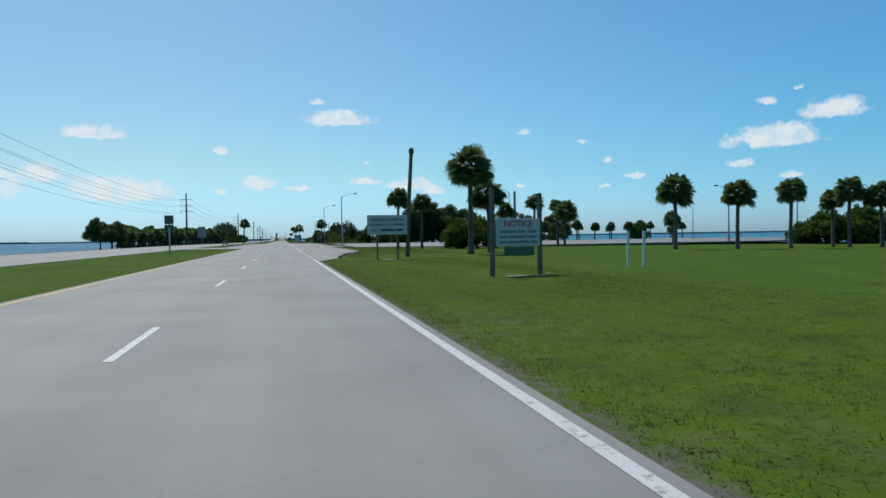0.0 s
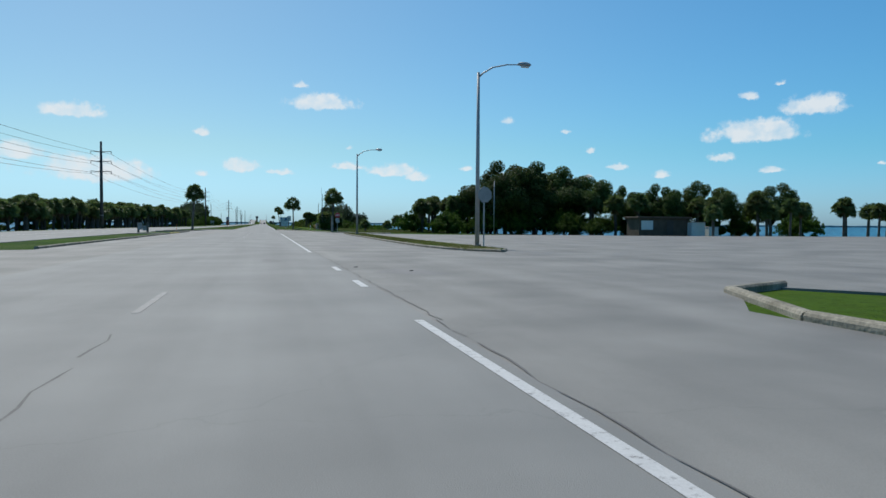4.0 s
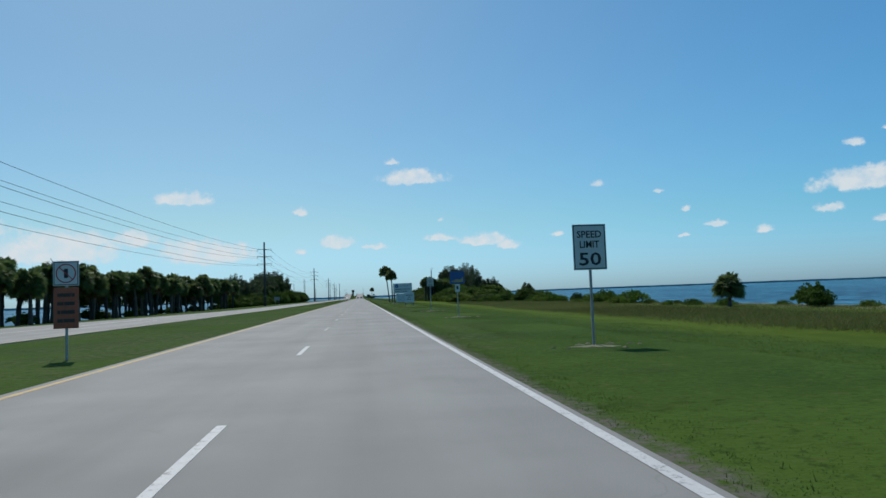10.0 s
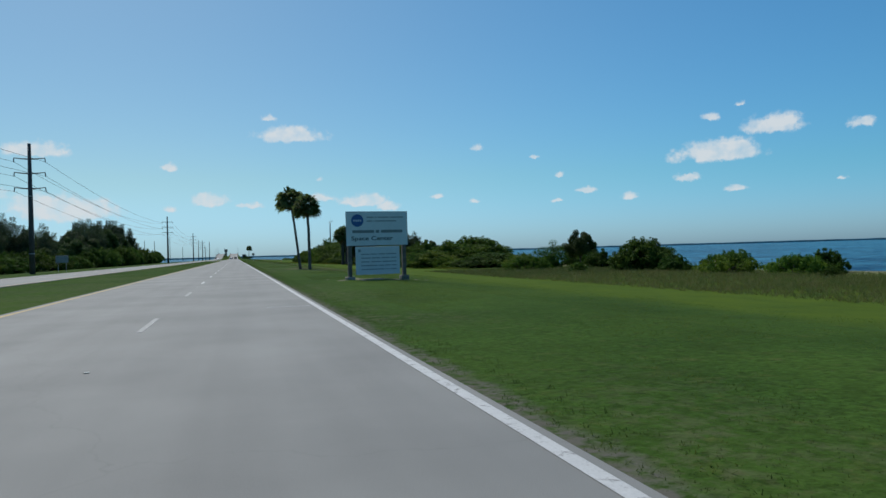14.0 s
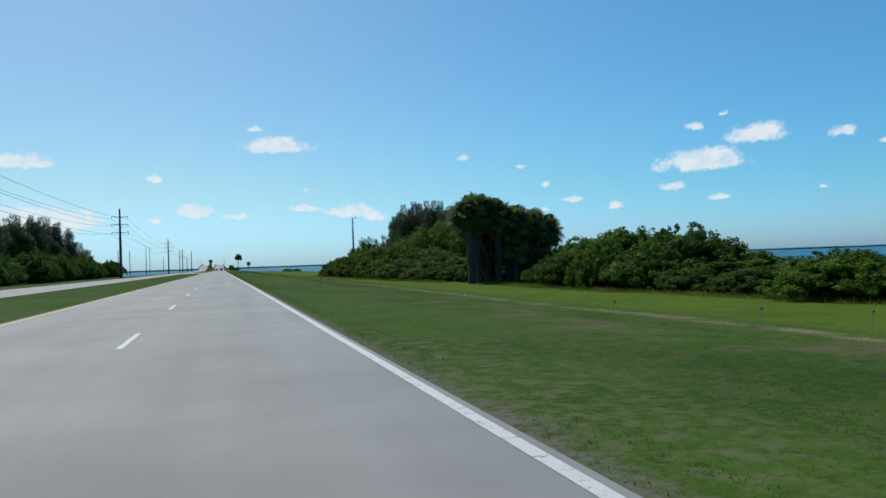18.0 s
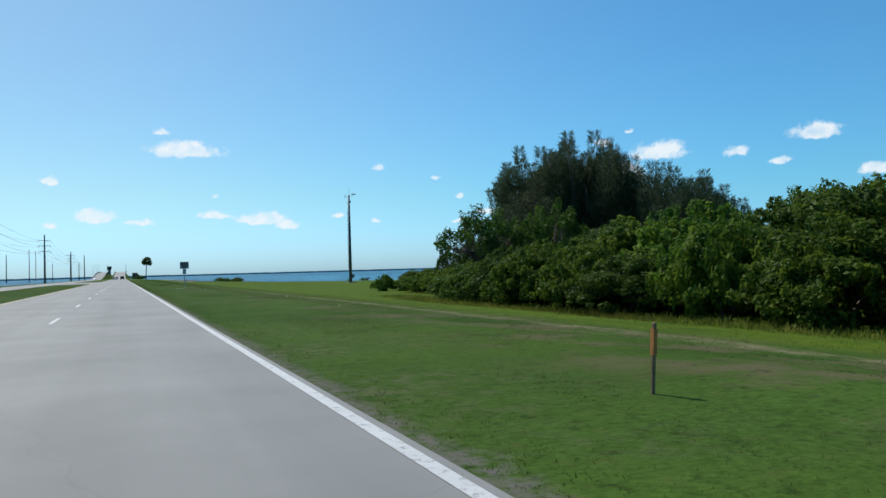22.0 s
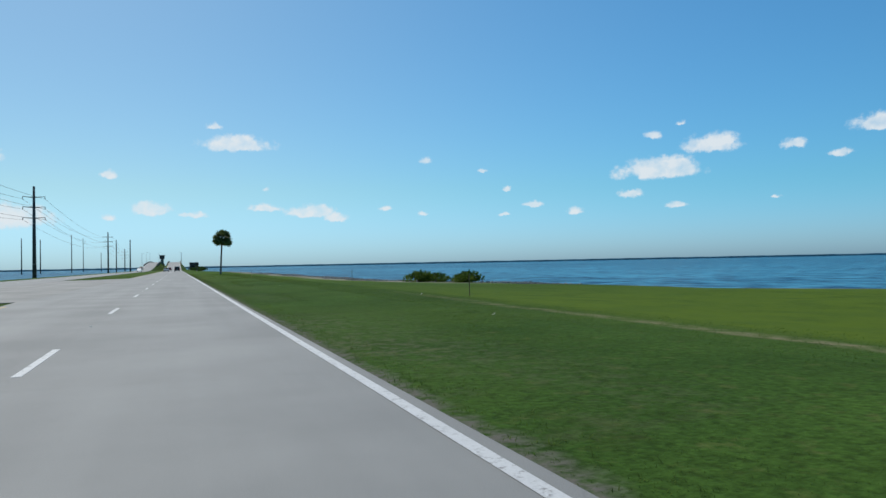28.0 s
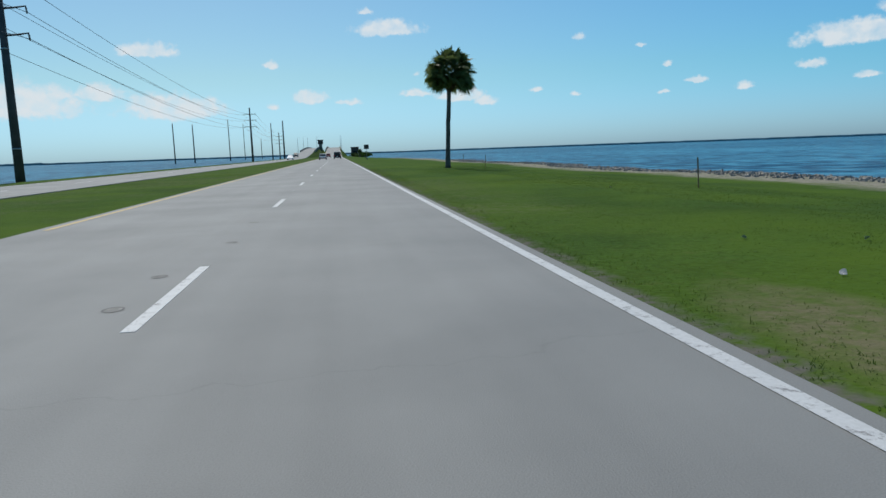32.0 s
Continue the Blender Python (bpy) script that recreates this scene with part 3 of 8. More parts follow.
def thing(name, label, category, at=None, group="", kind=""):
    ob = new(name)
    ob.empty_display_size = 0.3
    if at is not None:
        ob.matrix_basis = at
    return tagged(ob, label, category, group, kind)


def box(bm, x0, x1, y0, y1, z0, z1, bevel=0.0):
    r = bmesh.ops.create_cube(bm, size=1.0)
    vs = r["verts"]
    for v in vs:
        v.co = Vector(((x0 + x1) / 2 + v.co.x * (x1 - x0), (y0 + y1) / 2 + v.co.y * (y1 - y0), (z0 + z1) / 2 + v.co.z * (z1 - z0)))
    if bevel:
        es = list({e for v in vs for e in v.link_edges})
        bmesh.ops.bevel(bm, geom=es, offset=bevel, segments=1, affect="EDGES", profile=0.5)
    return bm


def boxed(x0, x1, y0, y1, z0, z1, bevel=0.0):
    return box(bmesh.new(), x0, x1, y0, y1, z0, z1, bevel)


def tube(points, radii, sides=8, cap=True):
    """Verts and faces of a round bar along points."""
    P = [Vector(p) for p in points]
    if not hasattr(radii, "__len__"):
        radii = [radii] * len(P)
    V, Fs = [], []
    for i, p in enumerate(P):
        d = (P[min(i + 1, len(P) - 1)] - P[max(i - 1, 0)]).normalized()
        a = d.orthogonal().normalized() if i == 0 else (a - d * a.dot(d)).normalized()
        b = d.cross(a)
        for k in range(sides):
            q = 2 * math.pi * k / sides
            V.append(p + (a * math.cos(q) + b * math.sin(q)) * radii[i])
    for i in range(len(P) - 1):
        for k in range(sides):
            k2 = (k + 1) % sides
            Fs.append((i * sides + k, i * sides + k2, (i + 1) * sides + k2, (i + 1) * sides + k))
    if cap:
        Fs.append(tuple(range(sides - 1, -1, -1)))
        Fs.append(tuple((len(P) - 1) * sides + k for k in range(sides)))
    return V, Fs


def tube_mesh(name, points, radii, sides=8, smooth=True):
    return mesh_of(name, *tube(points, radii, sides), smooth=smooth)


LETTERS = {}


def lettering(text, height, width=None):
    """A thin mesh of built-in letters, centred, upright in the xz plane, facing -y."""
    key = (text, height, width)
    if key not in LETTERS:
        cu = bpy.data.curves.new("letters", "FONT")
        cu.body, cu.size, cu.align_x, cu.align_y = text, height * 1.38, "CENTER", "CENTER"
        cu.extrude, cu.resolution_u, cu.offset = 0.003, 2, 0.004 * height / 0.2
        ob = bpy.data.objects.new("letters", cu)
        scene.collection.objects.link(ob)
        me = bpy.data.meshes.new_from_object(ob.evaluated_get(bpy.context.evaluated_depsgraph_get()))
        bpy.data.objects.remove(ob)
        n = len(me.vertices)
        co = np.empty(n * 3)
        me.vertices.foreach_get("co", co)
        co = co.reshape(-1, 3)
        mid = (co[:, 0].max() + co[:, 0].min()) / 2
        s = width / (co[:, 0].max() - co[:, 0].min()) if width else 1.0
        out = np.stack([(co[:, 0] - mid) * s, -co[:, 2], co[:, 1] - (co[:, 1].max() + co[:, 1].min()) / 2], 1)
        me.vertices.foreach_set("co", out.ravel())
        me.update()
        LETTERS[key] = me
    return LETTERS[key].copy()


def ramp(y, *knots):
    """Piecewise line through (y, value) pairs."""
    return float(np.interp(y, [k[0] for k in knots], [k[1] for k in knots]))


# ---- large structure: land, water, roads ----
WATER_Z = -1.0


def shore_right(y):
    return ramp(y, (-300, 115), (150, 112), (196, 92), (220, 72), (230, 54), (240, 47), (330, 44), (420, 46), (520, 62), (600, 84), (640, 64), (672, 41), (704, 33), (722, 30), (745, 27.6), (790, 28.6), (830, 28.8), (980, 27), (1050, 16), (1130, 9)) + 1.2 * math.sin(y * 0.11) + 0.7 * math.sin(y * 0.37)


def shore_left(y):
    return ramp(y, (-300, -62), (150, -50), (400, -47), (600, -62), (680, -66), (720, -44), (760, -31), (1000, -30), (1060, -24), (1130, -20)) + 1.0 * math.sin(y * 0.13) + 0.6 * math.sin(y * 0.41)


def smooth(v, width):
    t = max(0.0, min(1.0, v / width))
    return t * t * (3 - 2 * t)


def level_left(y):
    """Where the ground beyond the opposite carriageway begins to fall."""
    return ramp(y, (-80, -30), (150, -31.5), (262, -31), (300, -26.5), (335, -22))


def land_z(x, y):
    """Height of the ground: level by the road, falling to the shore on either side, a causeway."""
    xr, xl = shore_right(y), shore_left(y)
    base = -0.035
    if x >= 0:
        s = (x - 9.0) / max(xr - 9.0, 1.0)
    else:
        s = (x - level_left(y)) / min(xl - level_left(y), -1.0)
    if s <= 0 and not (x > 0 and 190 < y < 240):
        return base
    fall = WATER_Z - base
    if 0 < s < 1 and x > 0 and y > 640:
        # the narrow causeway flattens out towards its rubble bank
        k = smooth(y - 660, 40)
        bank = base + fall * (0.6 * s + 0.4 * (1 - (1 - s) ** 2))
        if y >= 690:
            return k * bank + (1 - k) * (base + fall * (0.75 * s + 0.25 * s ** 4))
    if 0 < s < 1 and x > 0 and 240 < y < 690:
        k = min(1.0, (y - 240) / 15.0, (690 - y) / 50.0)
        q = ramp(x, (8.5, base), (14, -0.40), (18, -0.66), (24, -0.84), (max(25.0, xr), WATER_Z))
        return k * q + (1 - k) * (base + fall * (0.75 * s + 0.25 * s ** 4))
    if x > 0 and 190 < y < 240:
        s -= 0.35 * math.exp(-((x - 9) / 5.0) ** 2 - ((y - 223) / 8.0) ** 2)
        if s <= 0:
            return base + 0.38 * smooth(x - (ramp(y, (188, 13.5), (194.8, 10.8), (206.5, 8.9), (220.2, 6.1), (228.5, 4.65), (240, 4.0)) + 0.6), 1.3) * math.exp(-((x - 7) / 5.0) ** 2 - ((y - 221) / 12.0) ** 2)
    if s < 1:
        return base + fall * (0.75 * s + 0.25 * s ** 4)
    return WATER_Z - min(2.0, (s - 1) * 6.0)


def build_land():
    ys = np.concatenate([np.arange(-300, -40, 20), np.arange(-40, 190, 5.0), np.arange(190, 240, 1.0), np.arange(240, 800, 5.0), np.arange(800, 1140, 15)])
    V, Fs = [], []
    cols = None
    for y in ys:
        xr, xl = shore_right(y), shore_left(y)
        lv = level_left(y)
        xs = [xl - 260, xl - 12, xl - 2.5, xl - 0.8] + [xl + (lv - xl) * q for q in (0, 0.06, 0.25, 0.5, 0.75, 1)] + [-18, -11, -4.1, 4.0, 4.5, 5.0, 5.5, 6.0, 6.5, 7.0, 7.5, 8.2, 9.0]
        xs += [9 + (xr - 9) * q for q in (0.02, 0.045, 0.08, 0.18, 0.3, 0.42, 0.55, 0.68, 0.8, 0.9, 0.96, 1.0)] + [xr + 0.8, xr + 2.5, xr + 12, xr + 260]
        cols = len(xs)
        for x in xs:
            lump = 0.035 * noise.noise(Vector((x * 0.3, y * 0.3, 0))) if x > 5.5 or x < level_left(y) - 0.5 else 0.0
            V.append((x, y, land_z(x, y) + lump))
    for j in range(len(ys) - 1):
        for i in range(cols - 1):
            a = j * cols + i
            Fs.append((a, a + 1, a + cols + 1, a + cols))
    return part("ground", mesh_of("ground", V, Fs, True), TURF)


tagged(build_land(), "mown green roadside turf falling to a sandy lagoon shore", "grass", kind="structure")

wv = [(-4800, -4800, WATER_Z), (4800, -4800, WATER_Z), (4800, 4900, WATER_Z), (-4800, 4900, WATER_Z)]
tagged(part("water", mesh_of("water", wv, [(0, 1, 2, 3)]), WATER), "rippled blue lagoon water under a clear sky", "water", kind="structure")


def far_shore(name, x0, y0, x1, y1, h, seed):
    """A long low wooded shore with an uneven skyline."""
    rng = np.random.default_rng(seed)
    n = 160
    V, Fs = [], []
    d = Vector((x1 - x0, y1 - y0, 0)).normalized()
    side = Vector((-d.y, d.x, 0))
    hh = h * (0.75 + 0.25 * np.convolve(rng.random(n + 8), np.ones(9) / 9, "valid")) + rng.random(n) * h * 0.16
    for i in range(n):
        p = Vector((x0, y0, WATER_Z)) + Vector((x1 - x0, y1 - y0, 0)) * i / (n - 1)
        for off, z in ((-5, -1), (-3, hh[i] * 0.8), (0, hh[i]), (60, hh[i] * 0.9), (90, -1)):
            V.append(p + side * off + Vector((0, 0, z)))
    for i in range(n - 1):
        for k in range(4):
            a = i * 5 + k
            Fs.append((a, a + 1, a + 6, a + 5))
    return tagged(part(name, mesh_of(name, V, Fs), HAZED_LAND), "dark wooded shore across the lagoon with haze painted into its colour", "far shore", kind="structure")


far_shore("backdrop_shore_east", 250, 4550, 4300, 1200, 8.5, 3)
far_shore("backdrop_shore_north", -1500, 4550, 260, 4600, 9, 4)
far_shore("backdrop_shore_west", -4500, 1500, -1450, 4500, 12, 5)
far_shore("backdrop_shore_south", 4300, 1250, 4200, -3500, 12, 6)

RISE0, RISE1, RISE_H = 985.0, 1275.0, 6.4


def deck_z(y):
    """The bridge approach climbs to the lifting span and falls away behind it."""
    t = max(0.0, min(1.0, (y - RISE0) / (RISE1 - RISE0)))
    t2 = max(0.0, min(1.0, (y - 1330.0) / 260.0))
    return RISE_H * (t * t * (3 - 2 * t)) - RISE_H * (t2 * t2 * (3 - 2 * t2))


def strip(name, left, right, ys, z=0.0, skirt=0.18, lift=None):
    """A paved strip between two edge functions with a thickness."""
    V, Fs = [], []
    for y in ys:
        zz = z + (lift(y) if lift else 0.0)
        a, b = left(y), right(y)
        V += [(a, y, zz - skirt), (a, y, zz), (a + (b - a) * 0.25, y, zz + 0.02 * 0), (a + (b - a) * 0.5, y, zz), (a + (b - a) * 0.75, y, zz), (b, y, zz), (b, y, zz - skirt)]
    for j in range(len(ys) - 1):
        for i in range(6):
            a = j * 7 + i
            Fs.append((a, a + 1, a + 8, a + 7))
    return mesh_of(name, V, Fs)


def outline(name, pts, z=0.0, skirt=0.18):
    """A paved area from its corner points (counter-clockwise)."""
    bm = bmesh.new()
    vs = [bm.verts.new((x, y, z)) for x, y in pts]
    f = bm.faces.new(vs)
    r = bmesh.ops.extrude_face_region(bm, geom=[f])
    for g in r["geom"]:
        if isinstance(g, bmesh.types.BMVert):
            g.co.z -= skirt
    bmesh.ops.triangulate(bm, faces=[q for q in bm.faces if len(q.verts) > 4])
    return bm


road_ys = list(np.arange(-80, 980, 20.0)) + list(np.arange(980, 1600, 10.0))
tagged(part("road", strip("road", lambda y: -4.1, lambda y: 3.80 + 0.03 * math.sin(y * 0.7), road_ys, lift=deck_z), ASPHALT), "sun-bleached grey asphalt of a two-lane carriageway", "road", kind="structure")


def opp_near(y):
    return ramp(y, (-80, -13.6), (230, -13.3), (270, -12.6), (340, -11.1), (1600, -11.0))


def opp_edge(y):
    """Outer edge line of the opposite carriageway."""
    return ramp(y, (-80, -21.5), (150, -21.2), (250, -20.4), (300, -18.6), (340, -18.2), (1600, -18.2))


def opp_far(y):
    """Outer edge of its asphalt, with a broad paved pull-off before the junction."""
    return ramp(y, (-80, -27), (150, -29.5), (245, -28.6), (275, -27), (300, -23.5), (330, -19.2), (345, -18.2), (1600, -18.2))


tagged(part("road_opposite", strip("road_opposite", opp_far, opp_near, road_ys, lift=deck_z), ASPHALT), "pale grey asphalt of the opposite carriageway", "road", kind="structure")
LOTZ = -0.006
turn_pts = [(3.7, 40), (5.3, 46.5), (5.8, 51.8), (6.2, 54.7), (6.9, 57.8), (7.7, 60.9), (8.35, 64), (8.6, 70), (8.6, 80), (8.6, 104), (11.4, 108), (14, 105), (25.6, 94), (60, 92.5), (112, 92), (112, 168), (50, 171), (37, 176.5), (25, 176.5), (17, 182.5), (13, 188.5), (10.7, 194.7), (8.85, 206.4), (7.5, 212.6), (6.05, 220.1), (5.2, 224.1), (4.65, 228.4), (3.7, 230.5)]
tagged(part("pavement_side_road", outline("pavement_side_road", turn_pts, LOTZ), ASPHALT_LOT), "broad patched asphalt turning lane and side road", "road", kind="structure")
left_pts = [(-4.0, 232), (-8.2, 231), (-8.3, 211), (-13.5, 209), (-13.5, 200), (-8.3, 199), (-8.3, 130), (-13.5, 127), (-13.5, 112), (-4.3, 109), (-4.0, 105)]
tagged(part("pavement_median_opening", outline("pavement_median_opening", left_pts, LOTZ), ASPHALT_LOT), "asphalt left-turn lane with openings through the median", "road", kind="structure")
gap_pts = [(-4.0, 735), (-8.3, 727.5), (-11.3, 727), (-11.3, 664), (-4.3, 666), (-4.0, 660)]
tagged(part("pavement_crossover", outline("pavement_crossover", gap_pts, LOTZ), ASPHALT_LOT), "asphalt crossover between the two carriageways", "road", kind="structure")


# lane lines: each painted dash is a piece of the road
def slab(x0, x1, y0, y1, z0, z1):
    V = [(x0, y0, z0), (x1, y0, z0), (x1, y1, z0), (x0, y1, z0), (x0, y0, z1), (x1, y0, z1), (x1, y1, z1), (x0, y1, z1)]
    return V, [(0, 3, 2, 1), (4, 5, 6, 7), (0, 1, 5, 4), (1, 2, 6, 5), (2, 3, 7, 6), (3, 0, 4, 7)]


lines = thing("lane_markings", "worn white and yellow painted lane lines on asphalt", "road marking", kind="structure")


def long_line(name, x, y0, y1, w, material, xf=None):
    ys = np.arange(y0, y1 + 0.01, 4.0)
    if ys[-1] < y1:
        ys = np.append(ys, y1)
    V, Fs = [], []
    for i, y in enumerate(ys):
        xx = xf(y) if xf else x
        j = 0.012 * noise.noise(Vector((y * 0.9, xx, 3)))
        z = deck_z(y) + 0.004
        V += [(xx - w / 2 + j, y, z), (xx + w / 2 + j * 0.6, y, z)]
        if i:
            a = 2 * i - 2
            Fs.append((a, a + 1, a + 3, a + 2))
    return part(name, mesh_of(name, V, Fs), material, lines)


EDGE_X = 3.63
long_line("edge_line", EDGE_X, -80, 44, 0.125, WHITE_LINE)
long_line("edge_line", EDGE_X, 71, 104, 0.125, WHITE_LINE)
long_line("edge_line", EDGE_X, 125.8, 180, 0.125, WHITE_LINE)
long_line("edge_line", EDGE_X, 229, 1590, 0.125, WHITE_LINE)
long_line("median_line", -3.85, -80, 106, 0.13, YELLOW_LINE)
long_line("median_line", -3.85, 236, 662, 0.13, YELLOW_LINE)
long_line("median_line", -3.85, 737, 1590, 0.13, YELLOW_LINE)
long_line("opposite_edge_line", 0, -80, 1590, 0.13, WHITE_LINE, lambda y: opp_edge(y) + 0.35)
long_line("opposite_median_line", 0, 215, 660, 0.13, YELLOW_LINE, lambda y: opp_near(y) - 0.3)
long_line("opening_line", -9.2, 200.5, 210.0, 0.12, WHITE_LINE)
long_line("median_line", -4.12, 192.0, 199.0, 0.11, paint_mat("faded_yellow_line", (0.42, 0.25, 0.06), (0.205, 0.195, 0.183), 0.55))
dash_me = mesh_of("dash", *slab(-0.055, 0.055, 0, 3.0, 0.0, 0.004))
dash_me.materials.append(WHITE_LINE)
old_dash_me = dash_me.copy()
old_dash_me.materials[0] = WORN_LINE
FAINT_LINE = paint_mat("nearly_worn_white_line", (0.36, 0.355, 0.34), (0.20, 0.19, 0.177), 0.60)
faint_dash_me = dash_me.copy()
faint_dash_me.materials[0] = FAINT_LINE
short_me = mesh_of("short_dash", *slab(-0.07, 0.07, 0, 1.6, 0.0, 0.004))
short_me.materials.append(WHITE_LINE)
for first, y_end in ((7.94 - 12.19 * 6, 110), (157.2, 231), (240.75, 1280)):
    y = first
    while y < y_end:
        part("dash", faint_dash_me if 105 < y < 150 or 188 < y < 235 else old_dash_me if 105 < y < 360 and int(y) % 3 else dash_me, WHITE_LINE, lines, at=pose(0, y, deck_z(y), math.degrees(math.atan2(deck_z(y + 3) - deck_z(y), 3.0)), 0, 0))
        if y < 990:
            part("dash", dash_me, WHITE_LINE, lines, at=pose((opp_near(y) + opp_edge(y)) / 2, y + 5, 0))
        y += 12.19
worn_short_me = short_me.copy()
worn_short_me.transform(Matrix.Diagonal((0.7, 1.0, 1.0, 1.0)))
worn_short_me.materials.clear()
worn_short_me.materials.append(WORN_LINE)
for y in list(np.arange(47.5, 70, 4.9)) + [108.9, 113.8, 192.3, 197.1, 201.9, 206.6, 211.3, 215.9, 221.1, 226.0]:
    part("short_dash", short_me if y < 150 else worn_short_me, WORN_LINE, lines, at=pose(EDGE_X, y, 0))


# turn arrows painted in the turning lane
def arrow_mesh():
    V = [(-0.09, 0, 0), (0.09, 0, 0), (0.09, 1.15, 0), (0.35, 1.5, 0), (0.62, 1.62, 0), (0.62, 1.42, 0), (1.05, 1.76, 0), (0.62, 2.1, 0), (0.62, 1.84, 0), (0.2, 1.72, 0), (-0.09, 1.3, 0)]
    bm = bmesh.new()
    f = bm.faces.new([bm.verts.new(v) for v in V])
    r = bmesh.ops.extrude_face_region(bm, geom=[f])
    for g in r["geom"]:
        if isinstance(g, bmesh.types.BMVert):
            g.co.z += 0.004
    bmesh.ops.triangulate(bm, faces=bm.faces)
    return from_bm("turn_arrow", bm)


arrow_me = arrow_mesh()
for y in (73.0, 89.0):
    part("turn_arrow", arrow_me, WHITE_LINE, lines, at=pose(5.6, y, 0))
reflector_me = from_bm("reflector", box(bmesh.new(), -0.03, 0.03, -0.03, 0.03, 0.0, 0.009, 0.004))
reflector_me.materials.append(SIGN_CREAM)
for k in range(-4, 44):
    yy = 240.75 + 12.19 * 2 * k - 4.6
    if yy < 1000 and not 110 < yy < 185:
        part("reflector", reflector_me, SIGN_CREAM, lines, at=pose(0.0, yy, 0.004))
for yy in (343.0, 609.3):
    part("stray_line", mesh_of("stray_line", *slab(2.4, 3.5, yy, yy + 0.05, 0.0, 0.004)), WHITE_LINE, lines)


# sealed joints, repair patches and grit on the asphalt
SEAL = mat("joint_sealant", (0.122, 0.116, 0.109), 0.75, 0, 0.25, 3, 40, 0.2)
PATCH = asphalt_mat("asphalt_patch", (0.188, 0.180, 0.172), (0.155, 0.149, 0.144))
GRIT = mat("roadside_grit", (0.225, 0.215, 0.192), 0.95, 0, 0.4, 1.2, 25, 0.6, (0.18, 0.172, 0.155))
DAMP = paint_mat("damp_road_dirt", (0.085, 0.078, 0.062), (0.19, 0.185, 0.168), 0.46)
repairs = thing("road_repairs", "dark sealed joints, repair patches and grit on old asphalt", "road repair", kind="structure")


def seam(pts, w, seed):
    rng = np.random.default_rng(seed)
    V, Fs = [], []
    k = 0
    for (xa, ya), (xb, yb) in zip(pts, pts[1:]):
        n = max(2, int(math.hypot(xb - xa, yb - ya) / 0.45))
        d = np.array([xb - xa, yb - ya]) / math.hypot(xb - xa, yb - ya)
        for i in range(n + 1):
            t = i / n
            c = np.array([xa + (xb - xa) * t, ya + (yb - ya) * t]) + rng.normal(size=2) * 0.022
            h = w * rng.uniform(0.12, 0.7)
            V += [(c[0] - d[1] * h, c[1] + d[0] * h, 0.0012), (c[0] + d[1] * h, c[1] - d[0] * h, 0.0012)]
            if i and rng.random() > 0.16:
                a = k + 2 * i
                Fs.append((a - 2, a - 1, a + 1, a))
        k += 2 * (n + 1)
    part("joint", mesh_of("joint", V, Fs), SEAL, repairs)


def blot(x, y, rx, ry, material, name, seed, z=0.0015):
    rng = random.Random(seed)
    bm = bmesh.new()
    n = 26
    if x > 4.2:
        z = LOTZ + z * 0.7
    ph = [rng.uniform(0, 6.28) for _ in range(4)]
    ring = []
    for i in range(n):
        a = 2 * math.pi * i / n
        q = 1 + 0.22 * math.sin(2 * a + ph[0]) + 0.14 * math.sin(3 * a + ph[1]) + 0.1 * math.sin(5 * a + ph[2]) + rng.uniform(-0.06, 0.06)
        ring.append(bm.verts.new((x + rx * q * math.cos(a), y + ry * q * math.sin(a), z)))
    bm.faces.new(ring)
    part(name, bm, material, repairs)


for i, pts in enumerate(([(3.84, 40), (3.82, 70), (3.86, 104)], [(3.95, 104), (3.8, 128), (3.78, 152), (3.84, 186)], [(3.9, 186), (3.95, 208), (3.86, 229)], [(12.1, 125.2), (11.3, 122), (11.6, 120), (13.7, 118.7), (19, 117.3), (30, 116.5)],
                         [(0.08, 208), (0.1, 216), (0.12, 224.5)], [(0.1, 90), (0.09, 104)])):
    seam(pts, 0.016 if i == 2 else 0.024, i + 1)
for i, (x, y, rx, ry) in enumerate(((6.4, 60.5, 0.7, 2.6), (5.5, 52.5, 0.5, 1.7), (7.4, 68, 0.6, 3.0), (5.4, 113, 0.9, 1.0), (4.9, 121.5, 0.45, 0.8), (6.8, 139, 0.5, 2.2), (5.6, 132, 0.8, 1.6), (8.2, 147, 0.6, 2.5), (1.9, 119, 0.35, 0.9))):
    blot(x, y, rx, ry, PATCH, "patch", i + 30)
for i, (x, y, rx, ry) in enumerate(((7.6, 62.2, 0.22, 1.1), (7.0, 63.4, 0.5, 0.5), (8.2, 66.5, 0.25, 1.6), (6.25, 56.0, 0.15, 0.7), (8.45, 75, 0.16, 2.5), (4.9, 223.2, 0.1, 0.9), (6.55, 215.6, 0.1, 1.2), (5.1, 219.0, 0.12, 0.8), (10.1, 146, 0.14, 2.0), (9.95, 134, 0.12, 1.6))):
    blot(x, y, rx, ry, GRIT, "grit_drift", i + 60, 0.003)
for i in range(16):
    y = 150 + 3.1 * i + 1.1 * math.sin(i * 2.3)
    blot(-8.12 + 0.06 * math.sin(i * 1.7), y, 0.16 + 0.07 * math.sin(i * 3.1), 1.0 + 0.5 * math.sin(i * 1.3), DAMP, "kerb_dirt", i + 90, 0.0035)
for i in range(5):
    part("scored_mark", mesh_of("scored_mark", *slab(2.78 + 0.09 * i, 2.80 + 0.09 * i, 53.5, 54.1, 0.0, 0.003)), SEAL, repairs)


